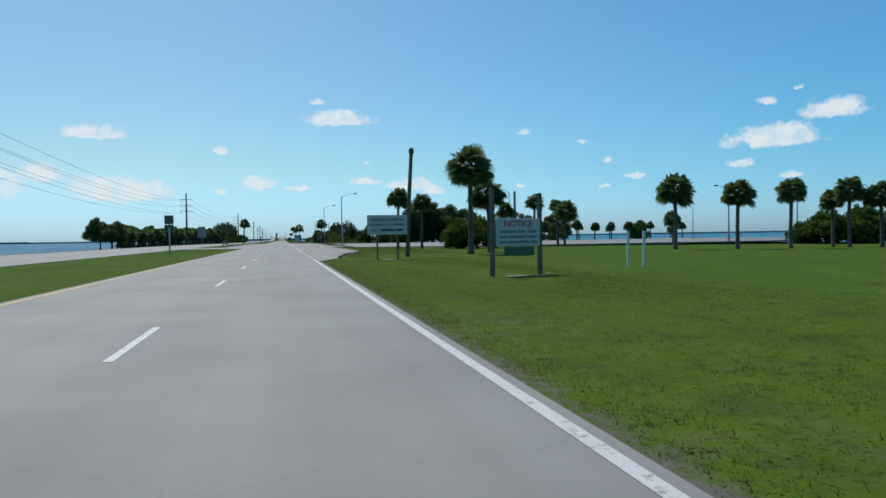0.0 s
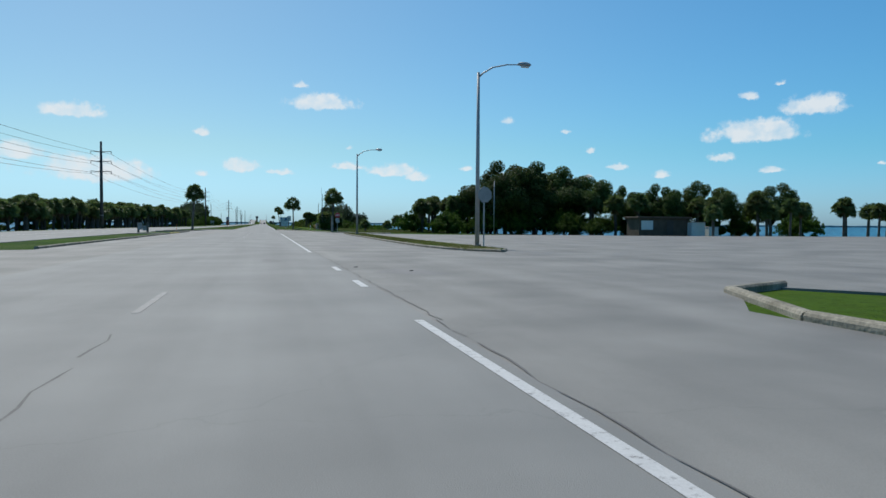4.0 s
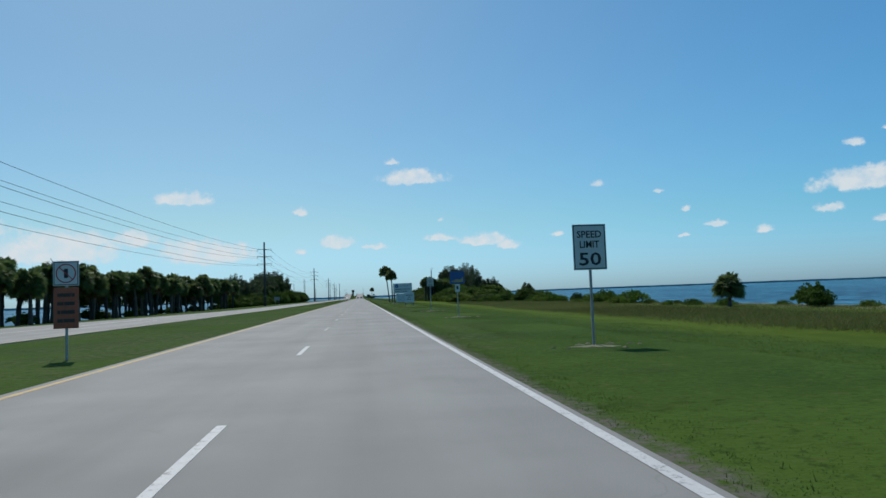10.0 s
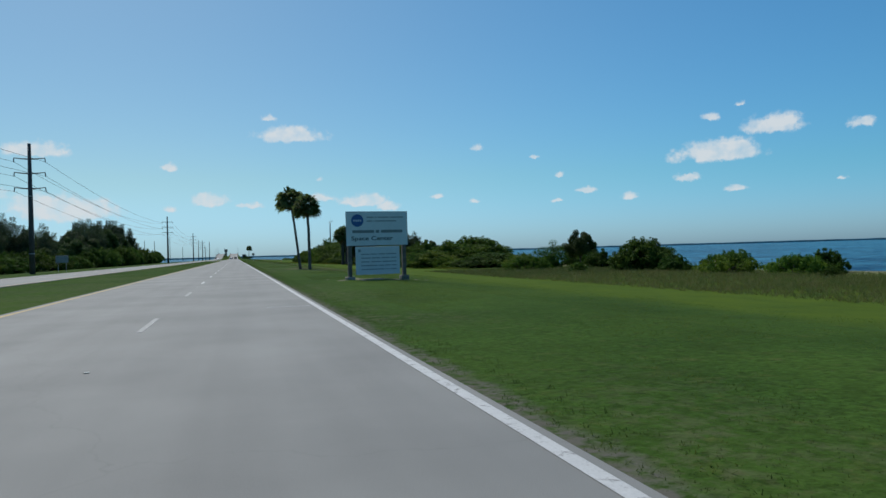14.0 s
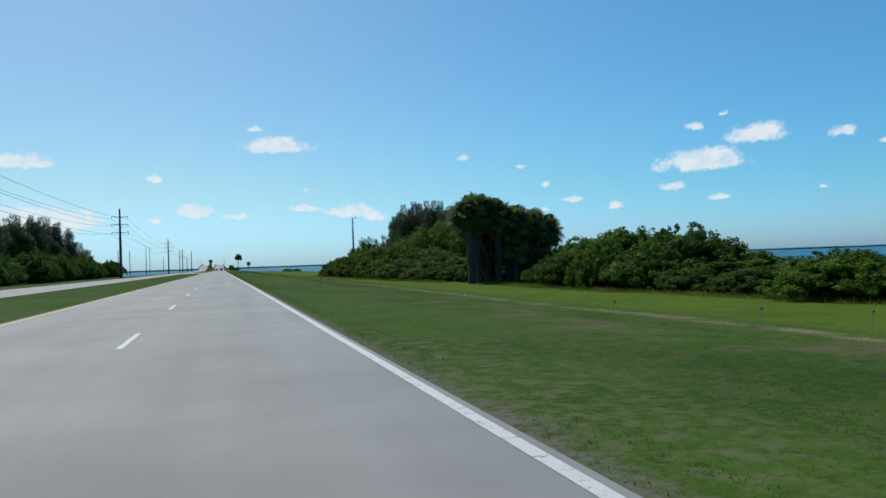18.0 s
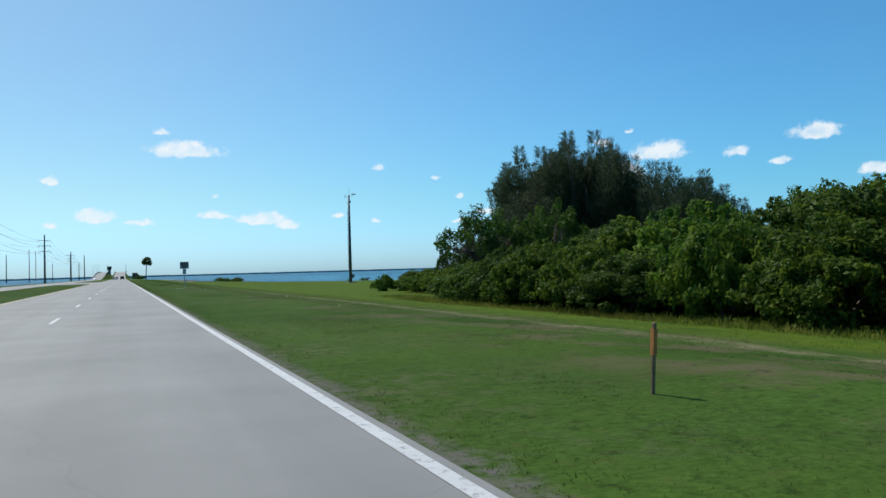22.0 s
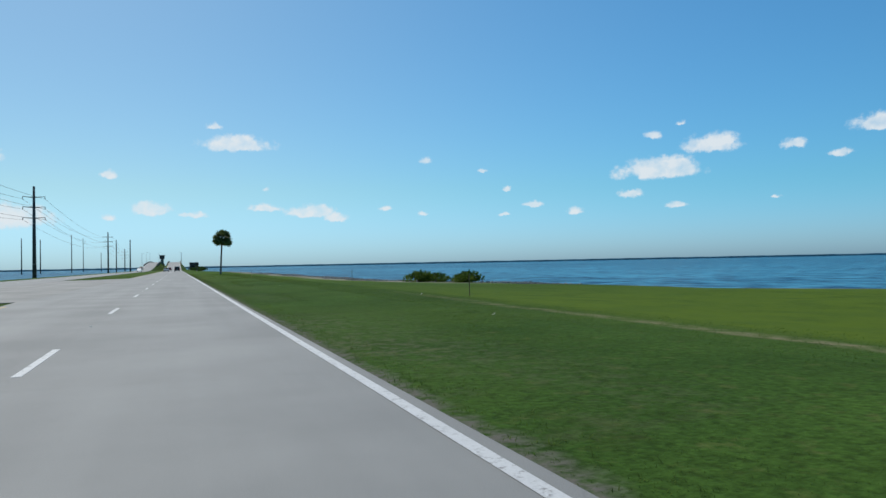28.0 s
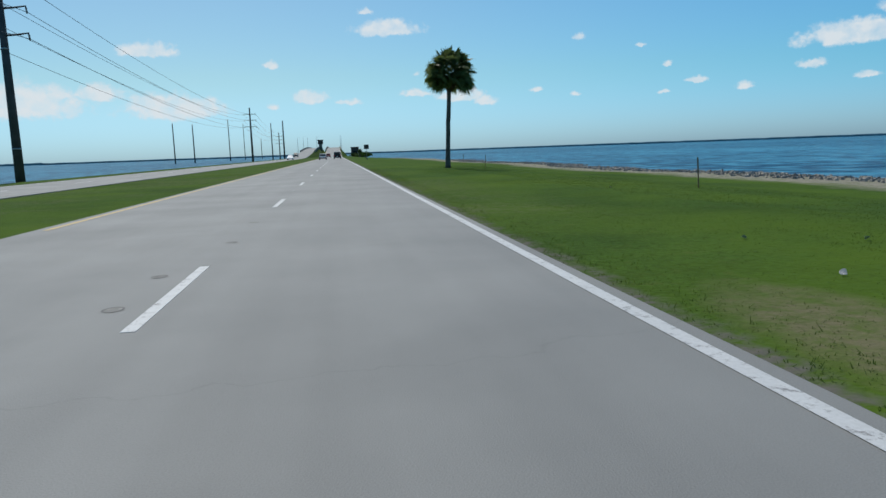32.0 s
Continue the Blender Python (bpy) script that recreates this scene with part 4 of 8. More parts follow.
# round test cores, filled again, and a flat scrap of rubber
for i, (x, y, q) in enumerate(((-0.05, 736.6, 0.085), (-0.02, 733.6, 0.08), (-0.36, 730.8, 0.085), (-0.35, 729.2, 0.09), (-0.02, 687.2, 0.085), (0.0, 711.3, 0.08), (0.06, 16.2, 0.08), (-0.01, 602.0, 0.08))):
    V = [(x + r * math.cos(k * math.pi / 10), y + 1.25 * r * math.sin(k * math.pi / 10), 0.0018 + 0.0012 * (r == q)) for r in (q, q * 0.8) for k in range(20)]
    part("core_rim", mesh_of("core_rim", V, [(k, (k + 1) % 20, 20 + (k + 1) % 20, 20 + k) for k in range(20)]), SEAL, repairs)
    part("core_plug", mesh_of("core_plug", V[20:], [tuple(range(20))]), GRIT, repairs)
blot(-1.01, 709.6, 0.10, 0.16, SEAL, "rubber_scrap", 77, 0.006)


# kerbs: cast lengths with open joints
SAND_GRIT = paint_mat("dry_roadside_sand", (0.46, 0.43, 0.375), (0.215, 0.205, 0.193), 0.46)


def sand_edge(pts, wide, seed):
    """Dry sand washed along a kerb's foot: a strip with a torn outer edge and loose patches beyond it."""
    rng = random.Random(seed)
    V, Fs = [], []
    k = 0
    for (xa, ya), (xb, yb) in zip(pts, pts[1:]):
        l = math.hypot(xb - xa, yb - ya)
        dx, dy = (xb - xa) / l, (yb - ya) / l
        n = int(l / 0.16)
        for i in range(n):
            w = wide * (0.55 + 0.3 * math.sin(k * 0.11 + seed) + 0.2 * math.sin(k * 0.37) + rng.uniform(-0.2, 0.25))
            w = max(0.06, w)
            c = (xa + dx * (i * 0.16), ya + dy * (i * 0.16))
            V += [(c[0] - dy * 0.05, c[1] + dx * 0.05, LOTZ + 0.0025), (c[0] - dy * (0.12 + w), c[1] + dx * (0.12 + w), LOTZ + 0.0025)]
            if k:
                Fs.append((2 * k - 2, 2 * k - 1, 2 * k + 1, 2 * k))
            if rng.random() < 0.3:
                blot(c[0] - dy * (w + rng.uniform(0.2, 0.42)), c[1] + dx * (w + rng.uniform(0.2, 0.42)), rng.uniform(0.03, 0.08), rng.uniform(0.06, 0.28), SAND_GRIT, "sand_patch", k + 7, 0.0028)
            k += 1
    part("sand_drift", mesh_of("sand_drift", V, Fs), SAND_GRIT, repairs)


sand_edge([(9.6, 202.5), (8.95, 206.5), (7.6, 212.7), (6.15, 220.2), (5.3, 224.2), (4.75, 228.3)], 0.6, 2)
sand_edge([(8.5, 66), (8.65, 72), (8.68, 80), (8.72, 92)], 0.22, 5)


KERB = mat("kerb_concrete", (0.31, 0.285, 0.225), 0.9, 0, 0.35, 1.4, 18, 0.7, (0.16, 0.145, 0.105))


def kerb_run(name, pts, label, material=KERB, w=0.22, h=0.12, piece=3.0, yellow=()):
    run = thing(name, label, "kerb", kind="structure")
    prof = [(-w / 2, -0.12), (w / 2, -0.12), (w / 2, h * 0.5), (w / 2 - 0.025, h * 0.82), (w / 2 - 0.075, h), (-w / 2 + 0.045, h), (-w / 2, h - 0.04)]
    rng = random.Random(len(pts))
    for (xa, ya), (xb, yb) in zip(pts, pts[1:]):
        L = math.hypot(xb - xa, yb - ya)
        n = max(1, round(L / piece))
        turn = math.degrees(math.atan2(yb - ya, xb - xa))
        for i in range(n):
            l = L / n - 0.014
            V = [(s, py, pz) for s in (0, l) for py, pz in prof]
            k = len(prof)
            Fs = [tuple(range(k - 1, -1, -1)), tuple(range(k, 2 * k))] + [(q, (q + 1) % k, (q + 1) % k + k, q + k) for q in range(k)]
            t = i / n
            my = ya + (yb - ya) * t
            m = YELLOW_KERB if any(a < my < b for a, b in yellow) else material
            part("kerb_length", mesh_of("kerb_length", V, Fs), m, run,
                 at=pose(xa + (xb - xa) * t, my, rng.uniform(-0.012, 0.004), rng.uniform(-0.4, 0.4), rng.uniform(-0.2, 0.2), turn + rng.uniform(-0.2, 0.2)))
    return run


kerb_run("kerb_turn_lane", [(5.5, 47.5), (5.9, 51.7), (6.3, 54.6), (7.0, 57.7), (7.8, 60.8), (8.45, 64), (8.7, 70), (8.7, 80), (8.75, 103), (10.2, 106.6), (12.2, 107.6)], "chipped concrete kerb beside the turning lane turf")
kerb_run("kerb_shore_corner", [(17.2, 182.9), (13.2, 188.9), (10.8, 194.8), (8.95, 206.5), (7.6, 212.7), (6.15, 220.2), (5.3, 224.2), (4.75, 228.5), (4.2, 230.4)], "weathered concrete kerb along a grassy corner")
kerb_run("kerb_median_turn_lane", [(-8.45, 131), (-8.45, 165), (-8.45, 198.6), (-9.4, 199.6), (-13.0, 199.9)], "concrete kerb with yellow paint on the median", yellow=((176.5, 185.5),))
kerb_run("kerb_median_nose", [(-13.2, 209.4), (-9.6, 209.7), (-8.45, 211), (-8.4, 230.2), (-6.6, 231.6)], "concrete kerb round the median nose")


def island(name, pts, label, h=0.10):
    """A raised grass island set inside kerbs."""
    isl = thing(name, label, "traffic island", kind="structure")
    part("turf", outline("island_turf", pts, h, 0.2), TURF, isl)
    return isl


ISLE = [(11.3, 126.6), (12.2, 125.4), (12.9, 127), (12.75, 138), (12.7, 150), (12.8, 170), (12.4, 180), (11.3, 181), (10.75, 172), (10.5, 157), (10.2, 142), (10.15, 133), (10.5, 129.3)]
isle = island("traffic_island", ISLE, "narrow scrubby grass island with a bare sandy nose")
BARE_SOIL = mat("bare_dry_soil", (0.20, 0.175, 0.115), 0.95, 0, 0.35, 1.8, 22, 0.6, (0.085, 0.10, 0.035))
part("bare_soil", outline("bare_soil", [(11.42, 126.8), (12.15, 125.75), (12.7, 127), (12.6, 129.4), (12.72, 131.4), (12.1, 131), (11.7, 132.6), (11.2, 130.6), (10.8, 129.6)], 0.104, 0.01), BARE_SOIL, isle, "bare dry sandy soil")
kerb_run("kerb_island", ISLE + [ISLE[0]], "worn concrete kerb round a narrow grass island")
walkway = outline("walkway", [(-8.58, 179.6), (-8.58, 182.9), (-13.25, 183.8), (-13.25, 180.3)], 0.03, 0.1)
tagged(part("pavement_walkway", walkway, CONCRETE), "concrete strip across the grass median", "pavement", kind="structure")


# ---- plants ----
def fan_leaf(V, Fs, origin, az, elev, stalk, radius, rng, blades=19, droop=0.2, hang=0.35):
    """A costapalmate fan: a stalk, then a bent-over disc of stiff pleated blades with free tips."""
    d = np.array([math.cos(az) * math.cos(elev), math.sin(az) * math.cos(elev), math.sin(elev)])
    base = origin + d * stalk + np.array([0, 0, -0.12 * stalk * stalk * math.cos(elev)])
    side = np.array([-math.sin(az), math.cos(az), 0.0])
    w = 0.016
    n = len(V)
    V += [origin + side * w, origin - side * w, base - side * w, base + side * w]
    Fs.append((n, n + 1, n + 2, n + 3))
    d = d + np.array([0, 0, -hang * (0.35 + math.cos(elev))])
    d /= np.linalg.norm(d)
    up = np.cross(d, side)
    up = -up if up[2] < 0 else up
    roll = rng.uniform(-1.25, 1.25)
    side, up = side * math.cos(roll) + up * math.sin(roll), up * math.cos(roll) - side * math.sin(roll)
    cup = rng.uniform(-0.05, 0.32)
    for k in range(blades):
        a = (k / (blades - 1) - 0.5) * 4.5
        r = radius * (1.0 - 0.10 * abs(a)) * rng.uniform(0.86, 1.08)
        out = d * math.cos(a) + side * math.sin(a) - up * cup * abs(math.sin(a))
        out /= np.linalg.norm(out)
        wv_ = np.cross(out, up)
        wv_ /= np.linalg.norm(wv_) + 1e-6
        bw = 1.2 / blades * radius
        mid = base + out * r * 0.66 + np.array([0, 0, -droop * 0.12 * r])
        tip = base + out * r * 0.96 + np.array([0, 0, -droop * r * rng.uniform(0.3, 1.0)])
        n = len(V)
        V += [base + wv_ * bw * 0.3, base - wv_ * bw * 0.3, mid - wv_ * bw + up * 0.02, mid + wv_ * bw - up * 0.02, tip]
        Fs += [(n, n + 1, n + 2, n + 3), (n + 3, n + 2, n + 4)]


def palm_crown(seed, leaves=52, reach=1.0):
    """A full round head of fans, thinner below."""
    rng = random.Random(seed)
    V, Fs = [], []
    for i in range(leaves):
        t = i / (leaves - 1)
        elev = math.asin(max(-1.0, min(1.0, 0.99 - 1.52 * t + rng.uniform(-0.08, 0.08))))
        fan_leaf(V, Fs, np.array([0, 0, 0.12 * (1 - t)]), i * 2.39996 + rng.uniform(-0.3, 0.3), elev, reach * rng.uniform(0.55, 1.02), reach * rng.uniform(0.62, 0.76), rng, 29, rng.uniform(0.1, 0.45), 0.30)
    return mesh_of("crown", V, Fs)


def palm_skirt(seed, leaves=9, reach=0.7):
    rng = random.Random(seed)
    V, Fs = [], []
    for i in range(leaves):
        fan_leaf(V, Fs, np.array([0, 0, -0.15]), i * 2.4 + rng.uniform(-0.3, 0.3), math.radians(-62 + rng.uniform(-14, 14)), reach * rng.uniform(0.4, 0.7), reach * rng.uniform(0.5, 0.7), rng, 13, 0.5)
    return mesh_of("frond_skirt", V, Fs)


CROWNS = [palm_crown(k, 78 + 4 * k, 1.0) for k in range(4)]


def open_crown(seed, leaves=50, reach=1.0):
    """A younger crown: broad separate fans on long stalks, with sky between them."""
    rng = random.Random(seed)
    V, Fs = [], []
    for i in range(leaves):
        t = i / (leaves - 1)
        elev = math.asin(max(-1.0, min(1.0, 0.99 - 1.50 * t + rng.uniform(-0.08, 0.08))))
        fan_leaf(V, Fs, np.array([0, 0, 0.1 * (1 - t)]), i * 2.39996 + rng.uniform(-0.35, 0.35), elev, reach * rng.uniform(0.75, 1.05), reach * rng.uniform(0.62, 0.74), rng, 27, rng.uniform(0.3, 0.6), 0.42)
    return mesh_of("crown", V, Fs)


CROWNS.append(open_crown(21))
SKIRTS = [palm_skirt(k + 9) for k in range(2)]
for me in CROWNS:
    me.materials.append(FROND)
for me in SKIRTS:
    me.materials.append(DEAD_FROND)


def palm(x, y, z, height, spread, label, lean=(0.0, 0.0), thick=0.17, variant=0, group="", boots=False):
    """Sabal palm: height to the heart of the crown, spread as crown radius."""
    p = thing("palm_tree", label, "palm tree", pose(x, y, z), group)
    rng = random.Random(int(x * 31 + y * 7))
    pts, rad = [], []
    n = 16
    for i in range(n + 1):
        t = i / n
        bend = math.sin(t * math.pi) * 0.10 * rng.uniform(0.5, 1.2)
        pts.append((lean[0] * t + bend * (0.5 if lean[0] <= 0 else -0.5), lean[1] * t, -0.15 + (height + 0.15) * t))
        flare = 0.4 * thick * math.exp(-t * 14)
        rad.append((thick * (1.02 - 0.16 * t) + flare) * (1.0 + rng.uniform(-0.035, 0.035)) * (1.28 if boots and t > 0.35 else 1.0))
    part("trunk", tube_mesh("trunk", pts, rad, 11), SHADED_OLD_BARK if boots else PALM_BARK, p)
    s = spread / 1.66
    turn = rng.uniform(0, 360)
    top = Matrix.Translation((lean[0], lean[1], height)) @ pose(0, 0, 0, rng.uniform(-6, 6), rng.uniform(-6, 6), turn) @ Matrix.Scale(s, 4)
    part("crown", CROWNS[variant % 4 if variant >= 0 else -1], FROND, p, at=top)
    part("frond_skirt", SKIRTS[variant % 2], DEAD_FROND, p, at=top @ Matrix.Diagonal((1.1, 1.1, 1.5, 1)) if boots else top)
    return p


def leaf_cloud(rng, lobes, n, size, inner=0.25, spread=0.35):
    """Leaf blades over the skins of ellipsoid lobes (x, y, z, rx, ry, rz): two bent triangles each."""
    lobes = np.array(lobes)
    wts = (lobes[:, 3] * lobes[:, 4] + lobes[:, 3] * lobes[:, 5] + lobes[:, 4] * lobes[:, 5])
    pick = rng.choice(len(lobes), n, p=wts / wts.sum())
    u = rng.normal(size=(n, 3))
    u /= np.linalg.norm(u, axis=1)[:, None]
    r = 1.0 - np.abs(rng.normal(size=n)) * inner
    r += rng.normal(size=n) * 0.05
    L = lobes[pick]
    c = L[:, :3] + u * L[:, 3:] * r[:, None]
    nrm = u / L[:, 3:]
    nrm /= np.linalg.norm(nrm, axis=1)[:, None]
    nrm = nrm + rng.normal(size=(n, 3)) * (0.22 + spread) + np.array([0, 0, 0.35])
    nrm /= np.linalg.norm(nrm, axis=1)[:, None]
    t = np.cross(nrm, rng.normal(size=(n, 3)))
    t /= np.linalg.norm(t, axis=1)[:, None]
    b = np.cross(nrm, t)
    s = size * rng.uniform(0.6, 1.35, n)[:, None]
    v = np.stack([c - t * s, c - b * s * 0.42 + nrm * s * 0.12, c + t * s, c + b * s * 0.42 + nrm * s * 0.12], 1)
    return v.reshape(-1, 3)


def quads_mesh(name, v, material):
    n = len(v) // 4
    me = bpy.data.meshes.new(name)
    me.vertices.add(len(v))
    me.vertices.foreach_set("co", v.ravel())
    me.loops.add(n * 4)
    me.loops.foreach_set("vertex_index", np.arange(n * 4, dtype=np.int32))
    me.polygons.add(n)
    me.polygons.foreach_set("loop_start", np.arange(0, n * 4, 4, dtype=np.int32))
    me.update(calc_edges=True)
    me.materials.append(material)
    return me


def lobes_dome(rng, radius, height, count, flat=0.75):
    out = []
    for i in range(count):
        a, q = rng.uniform(0, 2 * math.pi), math.sqrt(rng.uniform(0, 1))
        x, y = radius * 0.74 * q * math.cos(a), radius * 0.74 * q * math.sin(a)
        top = height * (1 - 0.52 * q * q) * rng.uniform(0.72, 1.02)
        s = rng.uniform(0.11, 0.27) * radius
        z = max(0.3 * s, top - s * flat) if rng.random() < 0.66 else rng.uniform(0.10, 0.6) * height
        out.append((x, y, z, s * rng.uniform(0.8, 1.25), s * rng.uniform(0.8, 1.25), s * flat * rng.uniform(0.75, 1.2)))
        for d in (0.6, 1.7, 3.1):
            # a shoot that stands out of the mass
            q2 = math.sqrt(rng.uniform(0.02, 1.05))
            k = rng.uniform(0.035, 0.085) * radius
            out.append((radius * q2 * math.cos(a + d), radius * q2 * math.sin(a + d), max(0.12, height * (1.02 - 0.6 * q2 * q2) * rng.uniform(0.66, 1.04) - k), k * rng.uniform(0.6, 1.5), k * rng.uniform(0.6, 1.5), k * rng.uniform(0.7, 1.9)))
    return out


def shrub_mesh(seed, radius, height, n, size, count=22, material=LEAF_DARK):
    rng = np.random.default_rng(seed)
    return quads_mesh("foliage", leaf_cloud(rng, lobes_dome(rng, radius, height, count), n, size, 0.3, 0.5), material)


def branches_mesh(seed, radius, height, trunk=0.12, count=7):
    rng = random.Random(seed)
    V, Fs = [], []
    for i in range(count):
        a = rng.uniform(0, 6.28)
        e = (radius * 0.5 * math.cos(a), radius * 0.5 * math.sin(a), height * rng.uniform(0.42, 0.6))
        k = (radius * 0.15 * math.cos(a) + rng.uniform(-.2, .2), radius * 0.15 * math.sin(a), height * 0.28)
        v, f = tube([(rng.uniform(-.1, .1) * radius, rng.uniform(-.1, .1) * radius, -0.2), k, e], [trunk, trunk * 0.7, trunk * 0.2], 6)
        o = len(V)
        V += v
        Fs += [tuple(q + o for q in g) for g in f]
    return mesh_of("branch_frame", V, Fs, True)


BUSH_KINDS = {}


def bush_kind(key, radius, height, n, size, count, material, trunk=0.1):
    """Build once: the meshes of one kind of bush or small tree."""
    if key not in BUSH_KINDS:
        k = len(BUSH_KINDS)
        br = branches_mesh(k + 70, radius, height, trunk)
        br.materials.append(BARK)
        BUSH_KINDS[key] = (shrub_mesh(k + 40, radius, height, n, size, count, material), br)
    return BUSH_KINDS[key]


def bush(kind, x, y, z, sx, sz, label, category="shrub", turn=None, group="", name="shrub"):
    fol, br = BUSH_KINDS[kind]
    rng = random.Random(int(x * 53 + y * 17))
    b = thing(name, label, category, pose(x, y, z, 0, 0, rng.uniform(0, 360) if turn is None else turn), group)
    m = Matrix.Diagonal((sx, sx * rng.uniform(0.9, 1.15), sz, 1))
    part("foliage", fol, LEAF_DARK, b, at=m)
    part("branch_frame", br, BARK, b, at=m)
    return b


bush_kind("dome_a", 4.0, 5.0, 30000, 0.125, 66, LEAF_DARK)
bush_kind("dome_b", 4.0, 5.0, 27000, 0.13, 58, LEAF_LIGHT)
bush_kind("dome_c", 3.0, 3.0, 13000, 0.115, 42, LEAF_LIGHT)
bush_kind("low", 2.0, 1.6, 7000, 0.07, 26, LEAF_LIGHT)
bush_kind("dark", 3.5, 4.5, 24000, 0.115, 56, LEAF_DARK)
bush_kind("dome_big", 9.0, 8.6, 90000, 0.15, 120, LEAF_DARK, 0.25)


def casuarina_mesh(seed, height, width, n):
    """Wispy, feathery plumes of long thin needles hanging from upswept limbs."""
    rng = np.random.default_rng(seed)
    V = []
    limbs_v, limbs_f = [], []
    plumes = 36
    per = n // plumes
    for p_ in range(plumes):
        a, q = rng.uniform(0, 2 * math.pi), math.sqrt(rng.uniform(0.02, 1))
        bx, by = width * q * math.cos(a) * 0.5, width * q * math.sin(a) * 0.5
        top = height * (1.0 - 0.42 * q * q) * rng.uniform(0.82, 1.0)
        v, f = tube([(0, 0, height * 0.05), (bx * 0.5, by * 0.5, top * 0.45), (bx, by, top * 0.98)], [0.16, 0.09, 0.015], 5)
        o = len(limbs_v)
        limbs_v += v
        limbs_f += [tuple(k + o for k in g) for g in f]
        t = rng.uniform(0.18, 1.0, per)
        rad = (1.05 - t) ** 0.8 * rng.uniform(0.3, 2.3, per) * 1.05 + 0.16
        th = rng.uniform(0, 2 * math.pi, per)
        c = np.stack([bx * t ** 0.8 + rad * np.cos(th), by * t ** 0.8 + rad * np.sin(th), top * t], 1)
        out = np.stack([np.cos(th), np.sin(th), rng.uniform(0.0, 1.6, per)], 1) + rng.normal(size=(per, 3)) * 0.35
        out /= np.linalg.norm(out, axis=1)[:, None]
        ln = rng.uniform(0.22, 0.55, per)[:, None]
        sd = np.cross(out, rng.normal(size=(per, 3)))
        sd /= np.linalg.norm(sd, axis=1)[:, None]
        w = 0.030
        V.append(np.stack([c - sd * w, c + sd * w, c + out * ln + sd * w * 0.4, c + out * ln - sd * w * 0.4], 1).reshape(-1, 3))
    fol = quads_mesh("needles", np.concatenate(V), NEEDLE)
    v, f = tube([(0, 0, -0.6), (0.1, 0, height * 0.3), (0, 0.1, height * 0.6)], [0.3, 0.22, 0.1], 8)
    o = len(limbs_v)
    limbs_v += v
    limbs_f += [tuple(k + o for k in g) for g in f]
    lim = mesh_of("limb_frame", limbs_v, limbs_f, True)
    lim.materials.append(BARK)
    return fol, lim


CAS = [casuarina_mesh(1, 16, 12, 68000), casuarina_mesh(2, 13, 11, 48000)]


def casuarina(x, y, z, s, k, label):
    t = thing("casuarina_tree", label, "tree", pose(x, y, z, 0, 0, (x * 37) % 360))
    part("needles", CAS[k][0], NEEDLE, t, at=Matrix.Scale(s, 4))
    part("limb_frame", CAS[k][1], BARK, t, at=Matrix.Scale(s, 4))
    return t


def tree_kind(key, seed, height, width, n, size, material, lobes=20, lo=0.13, hi=0.22, every=2, limb=0.16):
    """A spreading broadleaf tree: forked trunk and a lobed crown held clear of the ground."""
    rng = np.random.default_rng(seed)
    lob = []
    V, Fs = [], []
    for i in range(lobes):
        a, q = rng.uniform(0, 2 * math.pi), math.sqrt(rng.uniform(0, 1))
        x, y = width * 0.42 * q * math.cos(a), width * 0.42 * q * math.sin(a)
        s = rng.uniform(lo, hi) * width
        z = height * (0.94 - 0.42 * q * q) * rng.uniform(0.55 if limb > 0.1 else 0.75, 1.02) - s * 0.4
        lob.append((x, y, z, s, s, s * (0.72 if limb > 0.1 else 1.7)))
        if i % every == 0:
            v, f = tube([(0, 0, height * 0.2), (x * 0.4, y * 0.4, height * 0.42), (x, y, z)], [limb, limb * 0.6, limb * 0.18], 6)
            o = len(V)
            V += v
            Fs += [tuple(k + o for k in g) for g in f]
    v, f = tube([(0, 0, -0.4), (0.08, 0.02, height * 0.14), (0, 0, height * 0.36)], [0.26, 0.2, 0.16], 9)
    o = len(V)
    V += v
    Fs += [tuple(k + o for k in g) for g in f]
    br = mesh_of("limb_frame", V, Fs, True)
    br.materials.append(BARK)
    BUSH_KINDS[key] = (quads_mesh("crown", leaf_cloud(rng, lob, n, size), material), br)


def tree(kind, x, y, z, sx, sz, label, group=""):
    fol, br = BUSH_KINDS[kind]
    t = thing("broadleaf_tree", label, "tree", pose(x, y, z, 0, 0, (x * 61 + y * 13) % 360), group)
    m = Matrix.Diagonal((sx, sx, sz, 1))
    part("crown", fol, LEAF_DARK, t, at=m)
    part("limb_frame", br, BARK, t, at=m)
    return t


LEAF_OAK = leafy("oak_leaf", (0.034, 0.066, 0.016), (0.075, 0.120, 0.030), 0.6, 0.32)
tree_kind("oak", 5, 9.0, 10.0, 34000, 0.15, LEAF_OAK, 46, 0.06, 0.17)
tree_kind("open", 6, 6.5, 6.5, 3600, 0.13, LEAF_DARK)
tree_kind("ragged", 8, 6.8, 8.5, 8000, 0.11, LEAF_DARK, 110, 0.018, 0.05, 1, 0.07)


# ---- planting, space by space ----
def gz(x, y):
    return land_z(x, y) - 0.02


